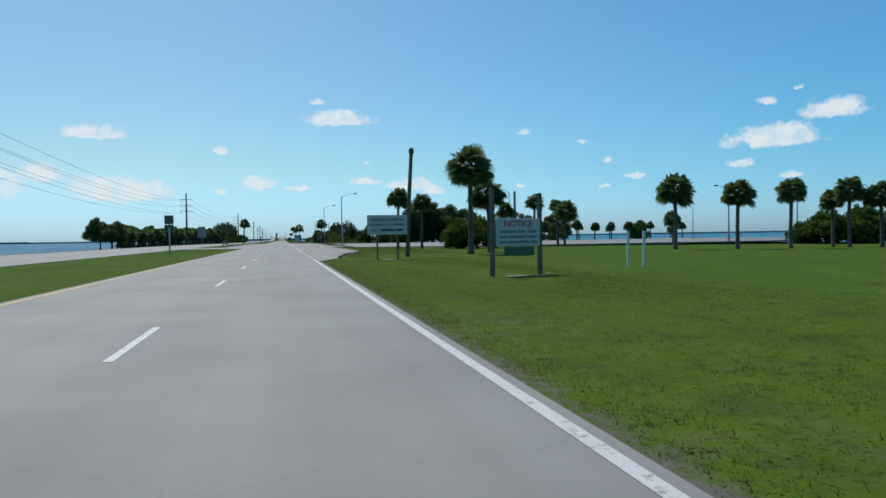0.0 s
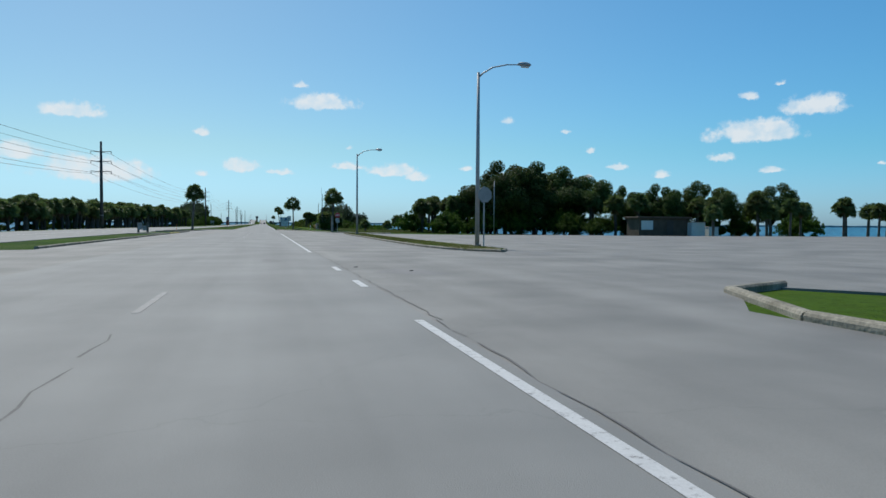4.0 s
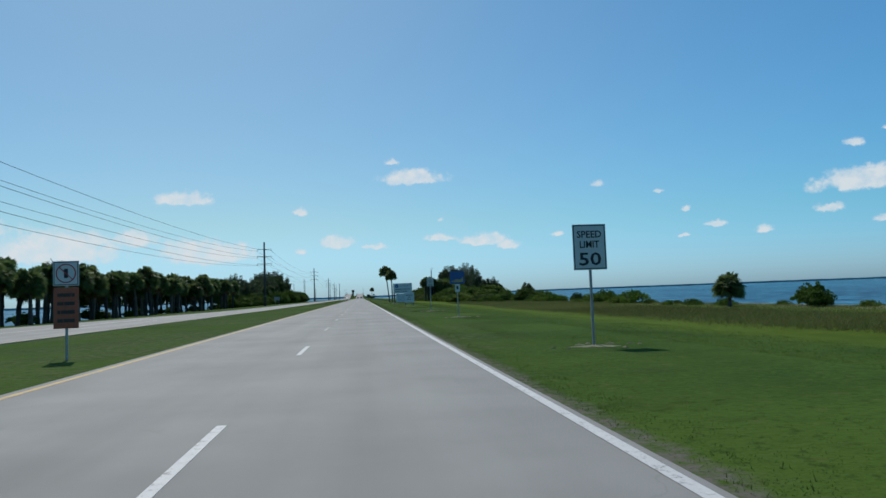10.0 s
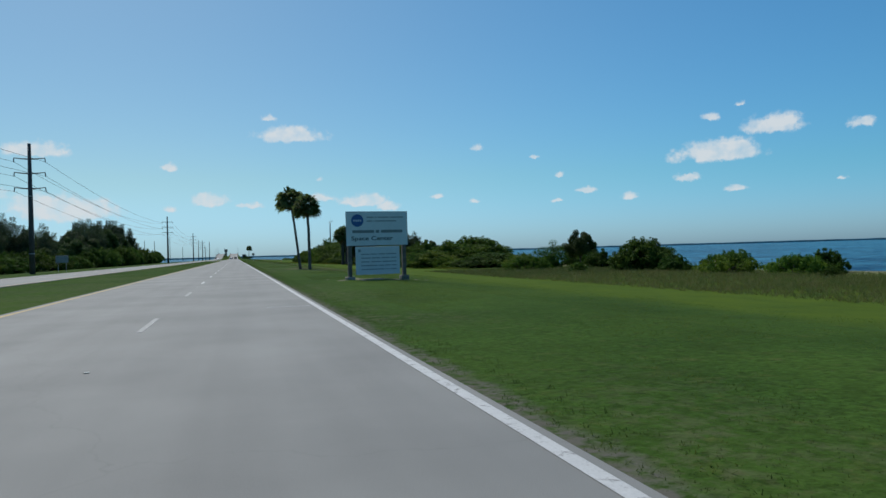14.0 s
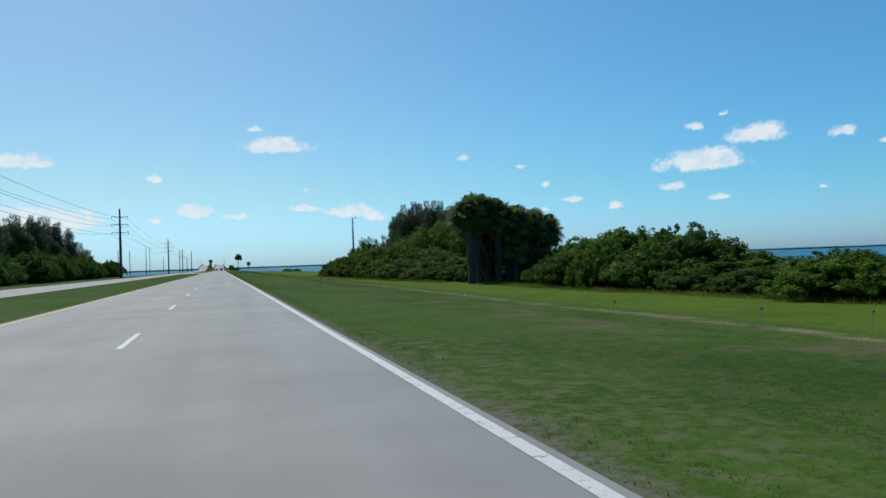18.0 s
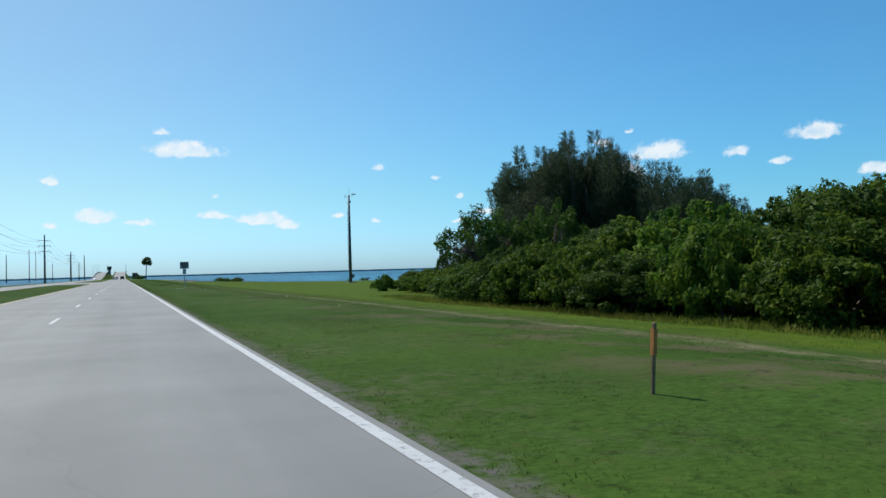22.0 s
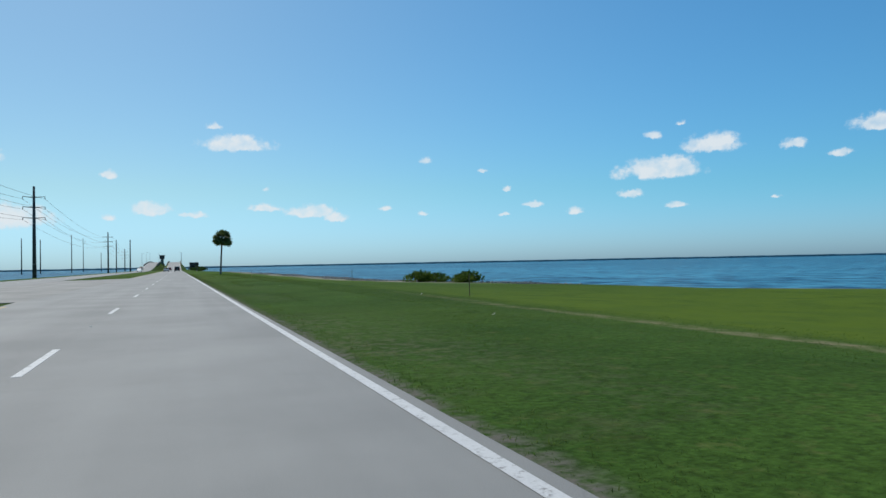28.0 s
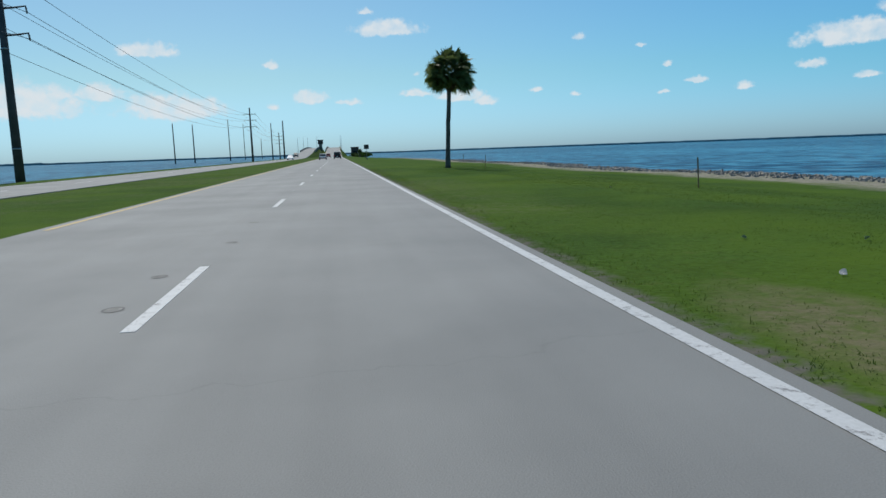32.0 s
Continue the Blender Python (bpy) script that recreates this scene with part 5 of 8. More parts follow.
# the grass triangle between the road and the side road
palm(15.99, 52.54, gz(16, 52), 6.6, 2.3, "tall sabal palm with a full green crown on mown grass", (0.0, 0.0), 0.21, 0)
palm(19.4, 58.8, gz(19, 58), 4.9, 2.0, "sabal palm half hidden behind a taller palm", (-0.2, 0), 0.17, 1)
palm(15.22, 83.21, gz(15, 83), 6.0, 1.75, "slim sabal palm on grass beside the turning lane", (0.15, 0), 0.17, 2, "palms by the turning lane")
palm(18.67, 85.86, gz(18, 86), 5.6, 1.6, "slim sabal palm on grass beside the turning lane", (0.1, 0), 0.16, 3, "palms by the turning lane")
for i, (x, y, h, s) in enumerate(((37.5, 59.0, 5.4, 2.15), (42.8, 57.2, 5.0, 1.8), (48.9, 57.7, 5.4, 1.7), (57.2, 59.5, 5.6, 1.9), (57.5, 62.0, 4.8, 1.5), (59.6, 58.0, 5.0, 1.9), (64.0, 54.5, 5.1, 1.8), (69, 57, 5.0, 1.8),
                                 (38.9, 88.8, 4.6, 2.1), (35.8, 92.0, 6.0, 1.6), (31.0, 89.6, 4.8, 1.6), (39.6, 92.9, 5.6, 1.25), (54.7, 88.0, 3.6, 1.5))):
    palm(x, y, gz(x, y), h, s, "sabal palm with a round crown on open mown grass", (0.15 * math.sin(i), 0), 0.18, i, "palms on the grass triangle")
for i in range(15):
    x, y = 52 + i * 3.6 + 1.5 * math.sin(i * 4.1), 104 + (i % 4) * 3 + 72 * (i % 3 == 0)
    palm(x + 6, 172 + 9 * math.sin(i * 2.2) ** 2 if i % 2 else 174.5, gz(x, 175), 3.2 + 1.2 * abs(math.sin(i * 1.7)), 1.5, "small sabal palm at the lagoon edge", (0.2 * math.sin(i * 3), 0), 0.16, i, "palms along the shore")
for x, y, s, h, kd in ((21.6, 79.2, 0.50, 0.70, "dome_b"), (24.0, 79.8, 0.70, 0.78, "dome_b"), (26.6, 81.0, 0.62, 0.70, "dome_a"), (22.8, 81.0, 0.55, 0.72, "dome_a")):
    bush(kd, x, y, gz(x, y), s, h, "dense glossy green bush on mown grass", group="lawn bushes")
for x, y, sx, sz in ((79.0, 87.0, 1.0, 0.95), (84.5, 86.0, 1.1, 1.15), (89.0, 88.5, 1.1, 1.0), (82.0, 90.5, 0.9, 1.05)):
    bush("dome_a", x, y, gz(x, y), sx, sz, "broad dark thicket of trees beyond the lawn", "thicket", group="lawn thicket")
bush("dome_a", 77.0, 89.5, gz(77, 89), 0.62, 0.68, "dark rounded bush beside the lawn's edge")
for i, (x, y, h, r) in enumerate(((66, 176, 4.8, 1.9), (69, 178, 4.2, 1.8), (78, 174, 4.6, 1.8), (92, 172, 4.2, 1.7), (96, 173, 4.6, 1.8), (84, 176, 4.0, 1.7))):
    palm(x, y, gz(x, y), h, r, "sabal palm behind the lot before the water", (0.1 * i - 0.3, 0), 0.2, i, "palms behind the lot")
bush("dome_a", 73.5, 177, gz(73, 177), 0.75, 0.8, "round dark tree beside shore palms", "tree")
bush("dome_c", 94.5, 171.5, gz(94, 171), 1.0, 1.9, "bright green rounded tree at the water's edge", "tree")
# behind the lot, along the shore
for x, y, sx, sz, kd in ((40.5, 205.6, 1.43, 1.57, "oak"), (48.0, 206.8, 1.49, 1.56, "oak"), (44.3, 213.0, 1.36, 1.51, "oak"), (37.0, 209.0, 1.0, 1.1, "oak"), (53.4, 206.4, 1.3, 1.5, "oak"), (61.4, 191.7, 0.80, 1.05, "oak"), (68.1, 190.0, 0.95, 1.12, "oak"), (77.1, 187.2, 0.95, 1.08, "oak"), (56.2, 193.2, 0.60, 1.0, "oak")):
    tree(kd, x, y, gz(x, y), sx, sz, "large dark spreading oak behind the paved lot", "trees behind the lot")
for i, (x, y, h) in enumerate(((30.5, 214.0, 4.9), (32.5, 212.0, 4.6), (29.0, 217.5, 4.5), (34.5, 207.0, 4.8), (31.3, 222.0, 5.0), (26.9, 208.0, 4.09), (29.4, 211.1, 4.46), (32.5, 207.4, 4.84), (37.4, 203.7, 5.21), (52.9, 199.4, 5.70), (54.9, 202.5, 5.46), (52.6, 190.4, 4.73), (55.4, 188.8, 5.06), (44.3, 201.8, 4.71), (64.2, 187.1, 4.62))):
    palm(x, y, gz(x, y), h, 1.95, "shaggy sabal palm in a dark grove behind the lot", (0.15 * math.sin(i * 5), 0), 0.2, i, "grove palms", True)
for x, y, s in ((30.0, 203.1, 0.68), (35.6, 202.5, 0.74), (41.8, 201.8, 0.87), (49.2, 201.2, 0.87), (25.7, 210.5, 0.74), (38.7, 204.9, 1.12), (45.5, 204.9, 1.18), (51.7, 204.3, 0.99), (51.5, 192.6, 0.66), (31.9, 206.8, 0.87), (57.0, 195.0, 0.7), (61.0, 190.0, 0.6), (66.5, 188.5, 0.75), (72.0, 187.5, 0.7), (48.0, 196.0, 0.7)):
    bush("dark", x, y, gz(x, y), s * 1.15, s * 1.15, "dark undergrowth beneath the grove", group="grove undergrowth")
# corner by the shore
palm(6.72, 223.8, gz(6.75, 223.8), 4.5, 1.75, "slim sabal palm near the kerb with a ring of low fronds", (-0.05, 0), 0.118, -1)
palm(13.1, 216.8, gz(13.1, 217), 5.6, 2.05, "sabal palm rising from a clump of scrub", (0.15, 0), 0.19, 1)
palm(-9.82, 217.5, -0.03, 6.05, 1.95, "lone sabal palm on the grass median", (0.45, 0.2), 0.18, 0)
palm(11.9, 216.9, gz(12, 217), 1.95, 1.75, "low bushy sabal palm without a clear trunk", (0, 0), 0.2, 2)
palm(13.7, 218.2, gz(14, 218), 2.0, 1.7, "low bushy sabal palm without a clear trunk", (0, 0), 0.2, 1)
bush("dark", 11.7, 216.1, gz(12, 216), 0.34, 0.40, "dark scrub round the foot of a low palm")
bush("dark", 13.4, 219, gz(13, 219), 0.5, 0.5, "dark scrub round the foot of a palm")
palm(19.5, 222.5, gz(19.5, 222), 1.3, 1.2, "low bushy sabal palm among tall grass", (0, 0), 0.18, 0)
palm(37.0, 300.5, gz(37, 300), 1.9, 1.9, "low bushy sabal palm among shore reeds", (0, 0), 0.2, 2)
for i, (x, y, h, w) in enumerate(((43.4, 282.5, 3.4, 2.1), (47.2, 281.0, 3.0, 2.0), (49.6, 283.5, 3.2, 2.2))):
    palm(x, y, max(-0.9, gz(x, y)), h, w, "bushy sabal palm standing among shore reeds", (0.1, 0), 0.2, i, "shore palms", True)
palm(30.0, 246.0, gz(30, 246), 2.4, 2.0, "low bushy sabal palm among shore reeds", (0, 0), 0.2, 3)
# two palms together beside the big sign
palm(8.05, 397.74, gz(8, 397), 6.95, 1.75, "tall slender sabal palm beside the verge", (-0.82, 0), 0.128, 1, "pair of tall palms")
palm(8.40, 391.73, gz(8.4, 391), 5.9, 1.62, "tall slender sabal palm beside the verge", (-0.12, 0), 0.14, 2, "pair of tall palms")
palm(9.56, 774.2, gz(9.6, 774), 6.75, 2.25, "lone sabal palm on the grass strip above the lagoon", (0.35, 0), 0.17, 0)

# reeds and mangroves along the right-hand shore
rng_p = random.Random(11)
MANG = "rounded green mangrove shrub at the lagoon edge"
y = 244.0
while y < 424:
    i = int(y)
    x = shore_right(y) - rng_p.uniform(0.3, 7.0 + max(0.0, (y - 330) * 0.17))
    q = rng_p.choice((0.45, 0.6, 0.8, 0.95, 1.2)) * rng_p.uniform(0.85, 1.15)
    if i % 4 == 0:
        bush("dark", x, y, gz(x, y) - 0.1, q * 0.42, q * 0.42, MANG, group="shore mangroves")
    else:
        bush("low", x, y, gz(x, y) - 0.1, q, q * rng_p.uniform(0.9, 1.2), MANG, group="shore mangroves")
    y += rng_p.uniform(2.2, 5.5) if y < 330 else rng_p.uniform(1.1, 2.6)
THICKET = "dense sea-grape and mangrove thicket beside the verge"


def thicket_front(y):
    return ramp(y, (405, 28), (440, 24.5), (455, 23), (463, 25), (472, 27), (482, 22), (500, 18.8), (512, 17.6), (530, 17.6), (540, 20), (549, 26), (556, 32))


rng_k = random.Random(17)
y = 408.0
while y < 556:
    f, tall = thicket_front(y), ramp(y, (408, 2.7), (443, 2.6), (447, 4.6), (452, 5.2), (470, 4.6), (478, 3.3), (489, 3.5), (496, 5.2), (501, 6.2), (509, 6.8), (518, 6.0), (526, 5.6), (535, 4.9), (546, 4.0), (556, 2.6))
    kd = rng_k.choice(("dome_a", "dome_b", "dome_c", "dome_a"))
    hh = rng_k.uniform(0.42, 0.62) * tall / (3.0 if kd == "dome_c" else 5.0)
    r = rng_k.uniform(2.1, 3.0)
    if not 464 < y < 475:
        x = f + r * 0.9
        bush(kd, x, y, gz(x, y) - 0.1, r / (3.0 if kd == "dome_c" else 4.0), hh, THICKET, "thicket", group="shore thicket")
    for back, lo, hi, kinds in ((6.5, 0.68, 0.86, ("dome_b", "dome_a", "dark")), (13.5, 0.9, 1.08, ("dark", "dome_a"))):
        if back > 10 and (int(y) % 2 or y < 446):
            continue
        kd = rng_k.choice(kinds)
        x, yy = f + back + rng_k.uniform(-1, 1), y + rng_k.uniform(-1.5, 1.5)
        hb = (4.5 if kd == "dark" else 5.0)
        bush(kd, x, yy, gz(x, yy) - 0.1, rng_k.uniform(0.85, 1.2), rng_k.uniform(lo, hi) * tall / hb, THICKET, "thicket", group="shore thicket")
    y += rng_k.uniform(3.2, 4.6)
for x, y, s, h, kd in ((34.2, 509, 1.0, 1.0, "dome_big"), (36.5, 499, 0.68, 0.72, "dome_big"), (36.5, 520, 0.72, 0.73, "dome_big"), (29.5, 511, 1.1, 1.2, "dome_b"), (55.5, 596, 0.9, 1.0, "dark"), (52.5, 590, 0.9, 0.8, "dome_a"), (58.5, 601, 0.9, 0.8, "dome_a"), (49, 583, 0.9, 0.7, "dome_b"), (36.5, 425.0, 1.5, 0.92, "dome_a"), (31.5, 420, 1.1, 0.78, "dome_b"), (40.5, 430, 1.1, 0.6, "dome_a"), (32, 428, 1.0, 0.45, "dome_a"), (27.5, 416, 0.9, 0.5, "dome_b"), (27, 424, 0.9, 0.44, "dome_b"), (26, 433, 0.8, 0.42, "dome_b"), (35.2, 377.5, 0.75, 0.62, "dome_a"), (38, 381, 0.7, 0.5, "dome_a"), (41.5, 387, 0.7, 0.5, "dome_b"), (43, 556, 1.3, 1.1, "dark"), (40, 541, 1.3, 1.2, "dark"), (46, 548, 1.2, 1.2, "dark"), (37, 566, 0.8, 0.6, "dome_a")):
    bush(kd, x, y, gz(x, y) - 0.1, s, h, THICKET, "thicket", group="shore thicket")
for i, (x, y, h) in enumerate(((23.0, 469.8, 6.1), (24.0, 470.6, 6.4), (25.8, 470.0, 5.9), (27.6, 470.4, 5.3), (29.3, 470.8, 4.9), (31.0, 471.2, 4.5), (26.3, 473.0, 5.6), (24.2, 472.6, 5.4), (25.2, 471.6, 3.2), (27.2, 471.0, 3.3), (29.8, 471.8, 3.0))):
    palm(x, y, gz(x, y), h, 2.35, "sabal palm in a tight dark clump", (0.2 * math.sin(i * 2), 0), 0.28, i, "palm clump", True)
for x, y, q in ((26.0, 475.2, 0.7), (29.5, 475.6, 0.8), (33.0, 474.0, 0.7)):
    bush("dark", x, y, gz(x, y), q, q * 0.8, "dark scrub between the trunks of a palm clump", group="clump scrub")
casuarina(42.2, 553.5, gz(41, 551), 0.99, 0, "tall feathery dark casuarina above the thicket")
casuarina(42.6, 563.0, gz(43, 563), 1.0, 0, "tall feathery dark casuarina with a ragged outline")
casuarina(45.5, 545.0, gz(45, 545), 0.86, 1, "shorter feathery casuarina beside a taller one")
casuarina(48.5, 560.0, gz(49, 560), 1.15, 1, "feathery casuarina at the back of the thicket")
casuarina(53.5, 574.0, gz(53, 574), 1.12, 0, "broad feathery casuarina standing behind the thicket")
tree("oak", 62.5, 546.0, gz(62, 546), 0.72, 0.82, "dark round tree standing near the lagoon")
casuarina(46.8, 551.5, gz(47, 551), 0.98, 1, "dense dark casuarina between taller ones")
casuarina(44.4, 558.0, gz(44, 558), 0.98, 0, "tall dense casuarina in the middle of the group")
casuarina(47.0, 543.0, gz(47, 543), 0.72, 1, "low feathery casuarina behind the thicket")
casuarina(63.8, 599.0, gz(64, 599) - 0.1, 0.84, 1, "dark feathery casuarina standing near the water")
casuarina(69.5, 597.0, gz(69, 597) - 0.1, 0.86, 1, "dark feathery casuarina standing near the water")
casuarina(38.4, 557.0, gz(38, 557), 0.86, 1, "feathery casuarina at the open end of the thicket")
tree("ragged", 31.0, 553.0, gz(31, 553), 1.3, 1.2, "sparse ragged tree with thin spreading sprays at the thicket's end")
tree("ragged", 35.0, 549.0, gz(35, 549), 1.0, 1.2, "sparse ragged tree with thin upright sprays above the thicket")


def bare_shrub(x, y, h, seed):
    rng = random.Random(seed)
    V, Fs = [], []
    for i in range(22):
        a, r = rng.uniform(0, 6.28), rng.uniform(0.2, 0.9)
        e = (r * math.cos(a), r * math.sin(a), h * rng.uniform(0.75, 1.0))
        k = (e[0] * 0.5 + rng.uniform(-.1, .1), e[1] * 0.5, h * 0.55)
        for p, rad in (([(0, 0, -0.2), k, e], [0.035, 0.022, 0.006]), ([k, (e[0] * 1.3, e[1] + rng.uniform(-.4, .4), e[2] * 0.93)], [0.014, 0.005])):
            v, f = tube(p, rad, 5)
            o = len(V)
            V += v
            Fs += [tuple(q + o for q in g) for g in f]
    s = thing("bare_shrub", "dead leafless shrub of pale grey twigs in the thicket", "shrub", pose(x, y, gz(x, y)))
    part("twig_frame", mesh_of("twig_frame", V, Fs, True), GREY_WOOD, s)


bare_shrub(28.4, 532.5, 4.6, 3)
bare_shrub(30.2, 536.0, 4.4, 4)
bare_shrub(54.2, 656.2, 1.3, 5)
for x, y, q, h in ((25.6, 565.0, 0.44, 0.64), (27.6, 564.0, 0.5, 0.56), (29.5, 562.0, 0.65, 0.62), (27.2, 551.5, 0.80, 0.82), (27.6, 555.2, 0.85, 0.76), (27.4, 558.6, 0.78, 0.70), (29.8, 558.0, 0.8, 0.86)):
    bush("dome_c", x, y, gz(x, y) - 0.1, q, h, "bright green leafy bush at the open end of the thicket", group="outlying bushes")
for x, y, sx, sz in ((42.5, 571.5, 0.80, 1.22), (38.6, 570.5, 0.66, 0.98), (35.2, 569.5, 0.52, 0.70), (46.5, 571.0, 0.7, 1.0)):
    tree("ragged", x, y, gz(x, y), sx, sz, "sparse scraggly tree with thin upright sprays at the thicket's end", "scraggly trees")
for x, y, sx, sz in ((30.8, 546.8, 0.75, 0.78), (35.0, 553.6, 0.85, 1.05), (32.4, 551.0, 0.8, 0.86), (38.5, 551.0, 0.8, 1.15), (33.0, 557.0, 0.8, 0.72), (33.5, 563.0, 0.7, 0.56), (37.5, 565.0, 0.8, 0.78)):
    bush("dome_a", x, y, gz(x, y) - 0.1, sx, sz, THICKET, "thicket", group="shore thicket")
tree("open", 34.5, 394.4, gz(34, 394), 0.6, 0.56, "sparse half-bare shore tree")
tree("oak", 40.5, 399.0, gz(40, 399), 0.42, 0.56, "small leafy shore tree beside a half-bare one")
for i in range(16):
    y = 566 + i * 3.9
    x = ramp(y, (566, 39), (582, 46), (600, 52), (627, 54)) + 1.5 * math.sin(i * 1.9)
    bush(("dome_c", "dome_b")[i < 6], x, y, gz(x, y) - 0.2, 1.0 + 0.25 * math.sin(i * 2.7), max(0.8, 1.3 - 0.035 * i) if i > 5 else 0.75, "low green shore shrubs thinning out along the point", group="point shrubs")
for x, y, s in ((27.4, 708.6, 0.95), (29.0, 707.2, 0.8), (31.6, 704.5, 0.9), (30.6, 703.2, 0.7), (55.6, 655, 0.42), (52.4, 657.5, 0.30)):
    bush("low", min(x, shore_right(y) - 0.4), y, WATER_Z + 0.02, s, s * 1.05, "small sea-grape bush on the shore bank", group="bank bushes")

# the left-hand shore: a long row of sabal palms with water between the trunks
rng_l = random.Random(4)
ROW = "shaggy sabal palm in a long row before the lagoon"
def row_x(y):
    return ramp(y, (150, -36.5), (205, -35), (262, -34.2), (320, -34), (400, -34), (520, -32))


row_ys = [176, 179.5, 184, 188, 192.5, 196, 201.5, 207.4, 209.8, 211.5, 217.8, 219.9, 224.8, 228.2, 230, 231.8]
y = 234.0
while y < 300:
    row_ys.append(y)
    y += rng_l.uniform(1.2, 3.4)
while y < 432:
    # trunks stand in twos and threes with open water between the groups
    for k in range(rng_l.choice((1, 2, 2, 3))):
        row_ys.append(y + 1.5 * k)
    y += rng_l.uniform(4.2, 7.0)
for i, y in enumerate(row_ys):
    x = row_x(y) + rng_l.uniform(-1.6, 1.6)
    palm(x, y, gz(x, y), rng_l.uniform(0.78, 1.12) * ramp(y, (200, 3.5), (260, 4.0), (310, 4.9), (380, 5.5)), rng_l.uniform(0.85, 1.1) * ramp(y, (200, 1.85), (310, 2.2)), ROW, (rng_l.uniform(-0.5, 0.5), 0), 0.21, i, "palm row on the far verge", i % 4 != 3)
for i in range(66):
    y = 193 + i * 3.2 + rng_l.uniform(-1.6, 1.6)
    x = row_x(y) - 3.6 + rng_l.uniform(-2, 1.5)
    palm(x, y, gz(x, y), rng_l.uniform(0.8, 1.2) * ramp(y, (200, 3.9), (310, 5.0), (380, 5.3)), rng_l.uniform(1.9, 2.5), ROW, (rng_l.uniform(-0.5, 0.5), 0), 0.21, i, "palm row on the far verge", True)
for i in range(44):
    y = 186 + i * 5.6 + rng_l.uniform(-2.4, 2.4)
    x = row_x(y) - 2.0 + rng_l.uniform(-3, 1)
    q = rng_l.uniform(0.25, 0.5)
    bush("dark", x, y, gz(x, y), q, q * rng_l.uniform(0.6, 0.9), "dark scrub between palm trunks", group="row scrub")
for x, y, sx, sz in ((-36.5, 163, 0.75, 0.88), (-35.5, 169, 0.68, 0.8), (-37.0, 175, 0.5, 0.65), (-38.5, 214, 0.5, 0.6), (-39, 229, 0.55, 0.66), (-38.5, 251, 0.55, 0.7), (-38, 276, 0.5, 0.75), (-37, 300, 0.5, 0.85), (-38, 346, 0.6, 0.8), (-37, 362, 0.5, 0.72), (-37.5, 377, 0.6, 0.85), (-37, 391, 0.5, 0.75), (-37.5, 404, 0.6, 0.9), (-36.5, 417, 0.6, 0.85), (-37.5, 428, 0.75, 1.0), (-36.5, 440, 0.85, 0.9), (-38, 455, 0.8, 0.85), (-37, 474, 0.9, 0.9), (-38, 495, 0.9, 0.95), (-37, 515, 0.95, 1.0), (-40, 538, 1.15, 1.3), (-43, 553, 1.2, 1.4), (-39, 569, 1.25, 1.5), (-42, 585, 1.2, 1.5), (-40, 602, 1.1, 1.4), (-41, 621, 1.1, 1.25), (-43, 641, 1.0, 1.1)):
    tree("oak", x, y, gz(x, y), sx, sz, "dark rounded tree at the end of the palm row", "trees on the far verge")
for i in range(17):
    y = 433 + i * 5.2
    x = row_x(y) + rng_l.uniform(-2.5, 0.5)
    bush(("dark", "dome_a")[i % 2], x, y, gz(x, y) - 0.1, rng_l.uniform(0.7, 1.0), rng_l.uniform(0.55, 0.9), "dense dark thicket along the far verge", "thicket", group="far verge thicket")
for x, y, s, k in ((-39, 545, 1.0, 1), (-42, 560, 1.15, 1), (-45, 576, 1.25, 1), (-42, 592, 1.25, 1), (-45, 608, 1.1, 0), (-43, 626, 1.15, 0), (-52, 645, 1.2, 1), (-55, 668, 1.2, 0), (-47, 655, 0.95, 1), (-46, 682, 1.0, 1), (-38, 520, 0.75, 1), (-37.5, 452, 0.78, 1), (-38.5, 468, 0.86, 1), (-37, 486, 0.78, 1)):
    casuarina(x, y, gz(x, y), s, k, "dark feathery casuarina in a wood across the road")
for i in range(30):
    y = 520 + i * 5.8
    x = ramp(y, (520, -31), (600, -31), (695, -35)) + rng_l.uniform(-3, 1)
    bush(("dark", "dome_a")[i % 2], x, y, gz(x, y) - 0.1, rng_l.uniform(0.9, 1.2), rng_l.uniform(0.9, 1.25), "dense dark thicket along the far verge", "thicket", group="far verge thicket")
palm(-40.8, 722, gz(-40, 722), 3.4, 2.1, "squat sabal palm by the far shore", (0, 0), 0.25, 1)
# by the bridge
for x, y, s in ((12.5, 1035, 0.8), (14.5, 1042, 0.9), (9.5, 1046, 0.6)):
    bush("dark", x, y, gz(x, y), s, s * 0.7, "dark shrubs beside the bridge approach", group="bridge shrubs")
palm(11.5, 1028, gz(11, 1028), 2.6, 1.2, "small palm beside the bridge approach", (0, 0), 0.18, 2)


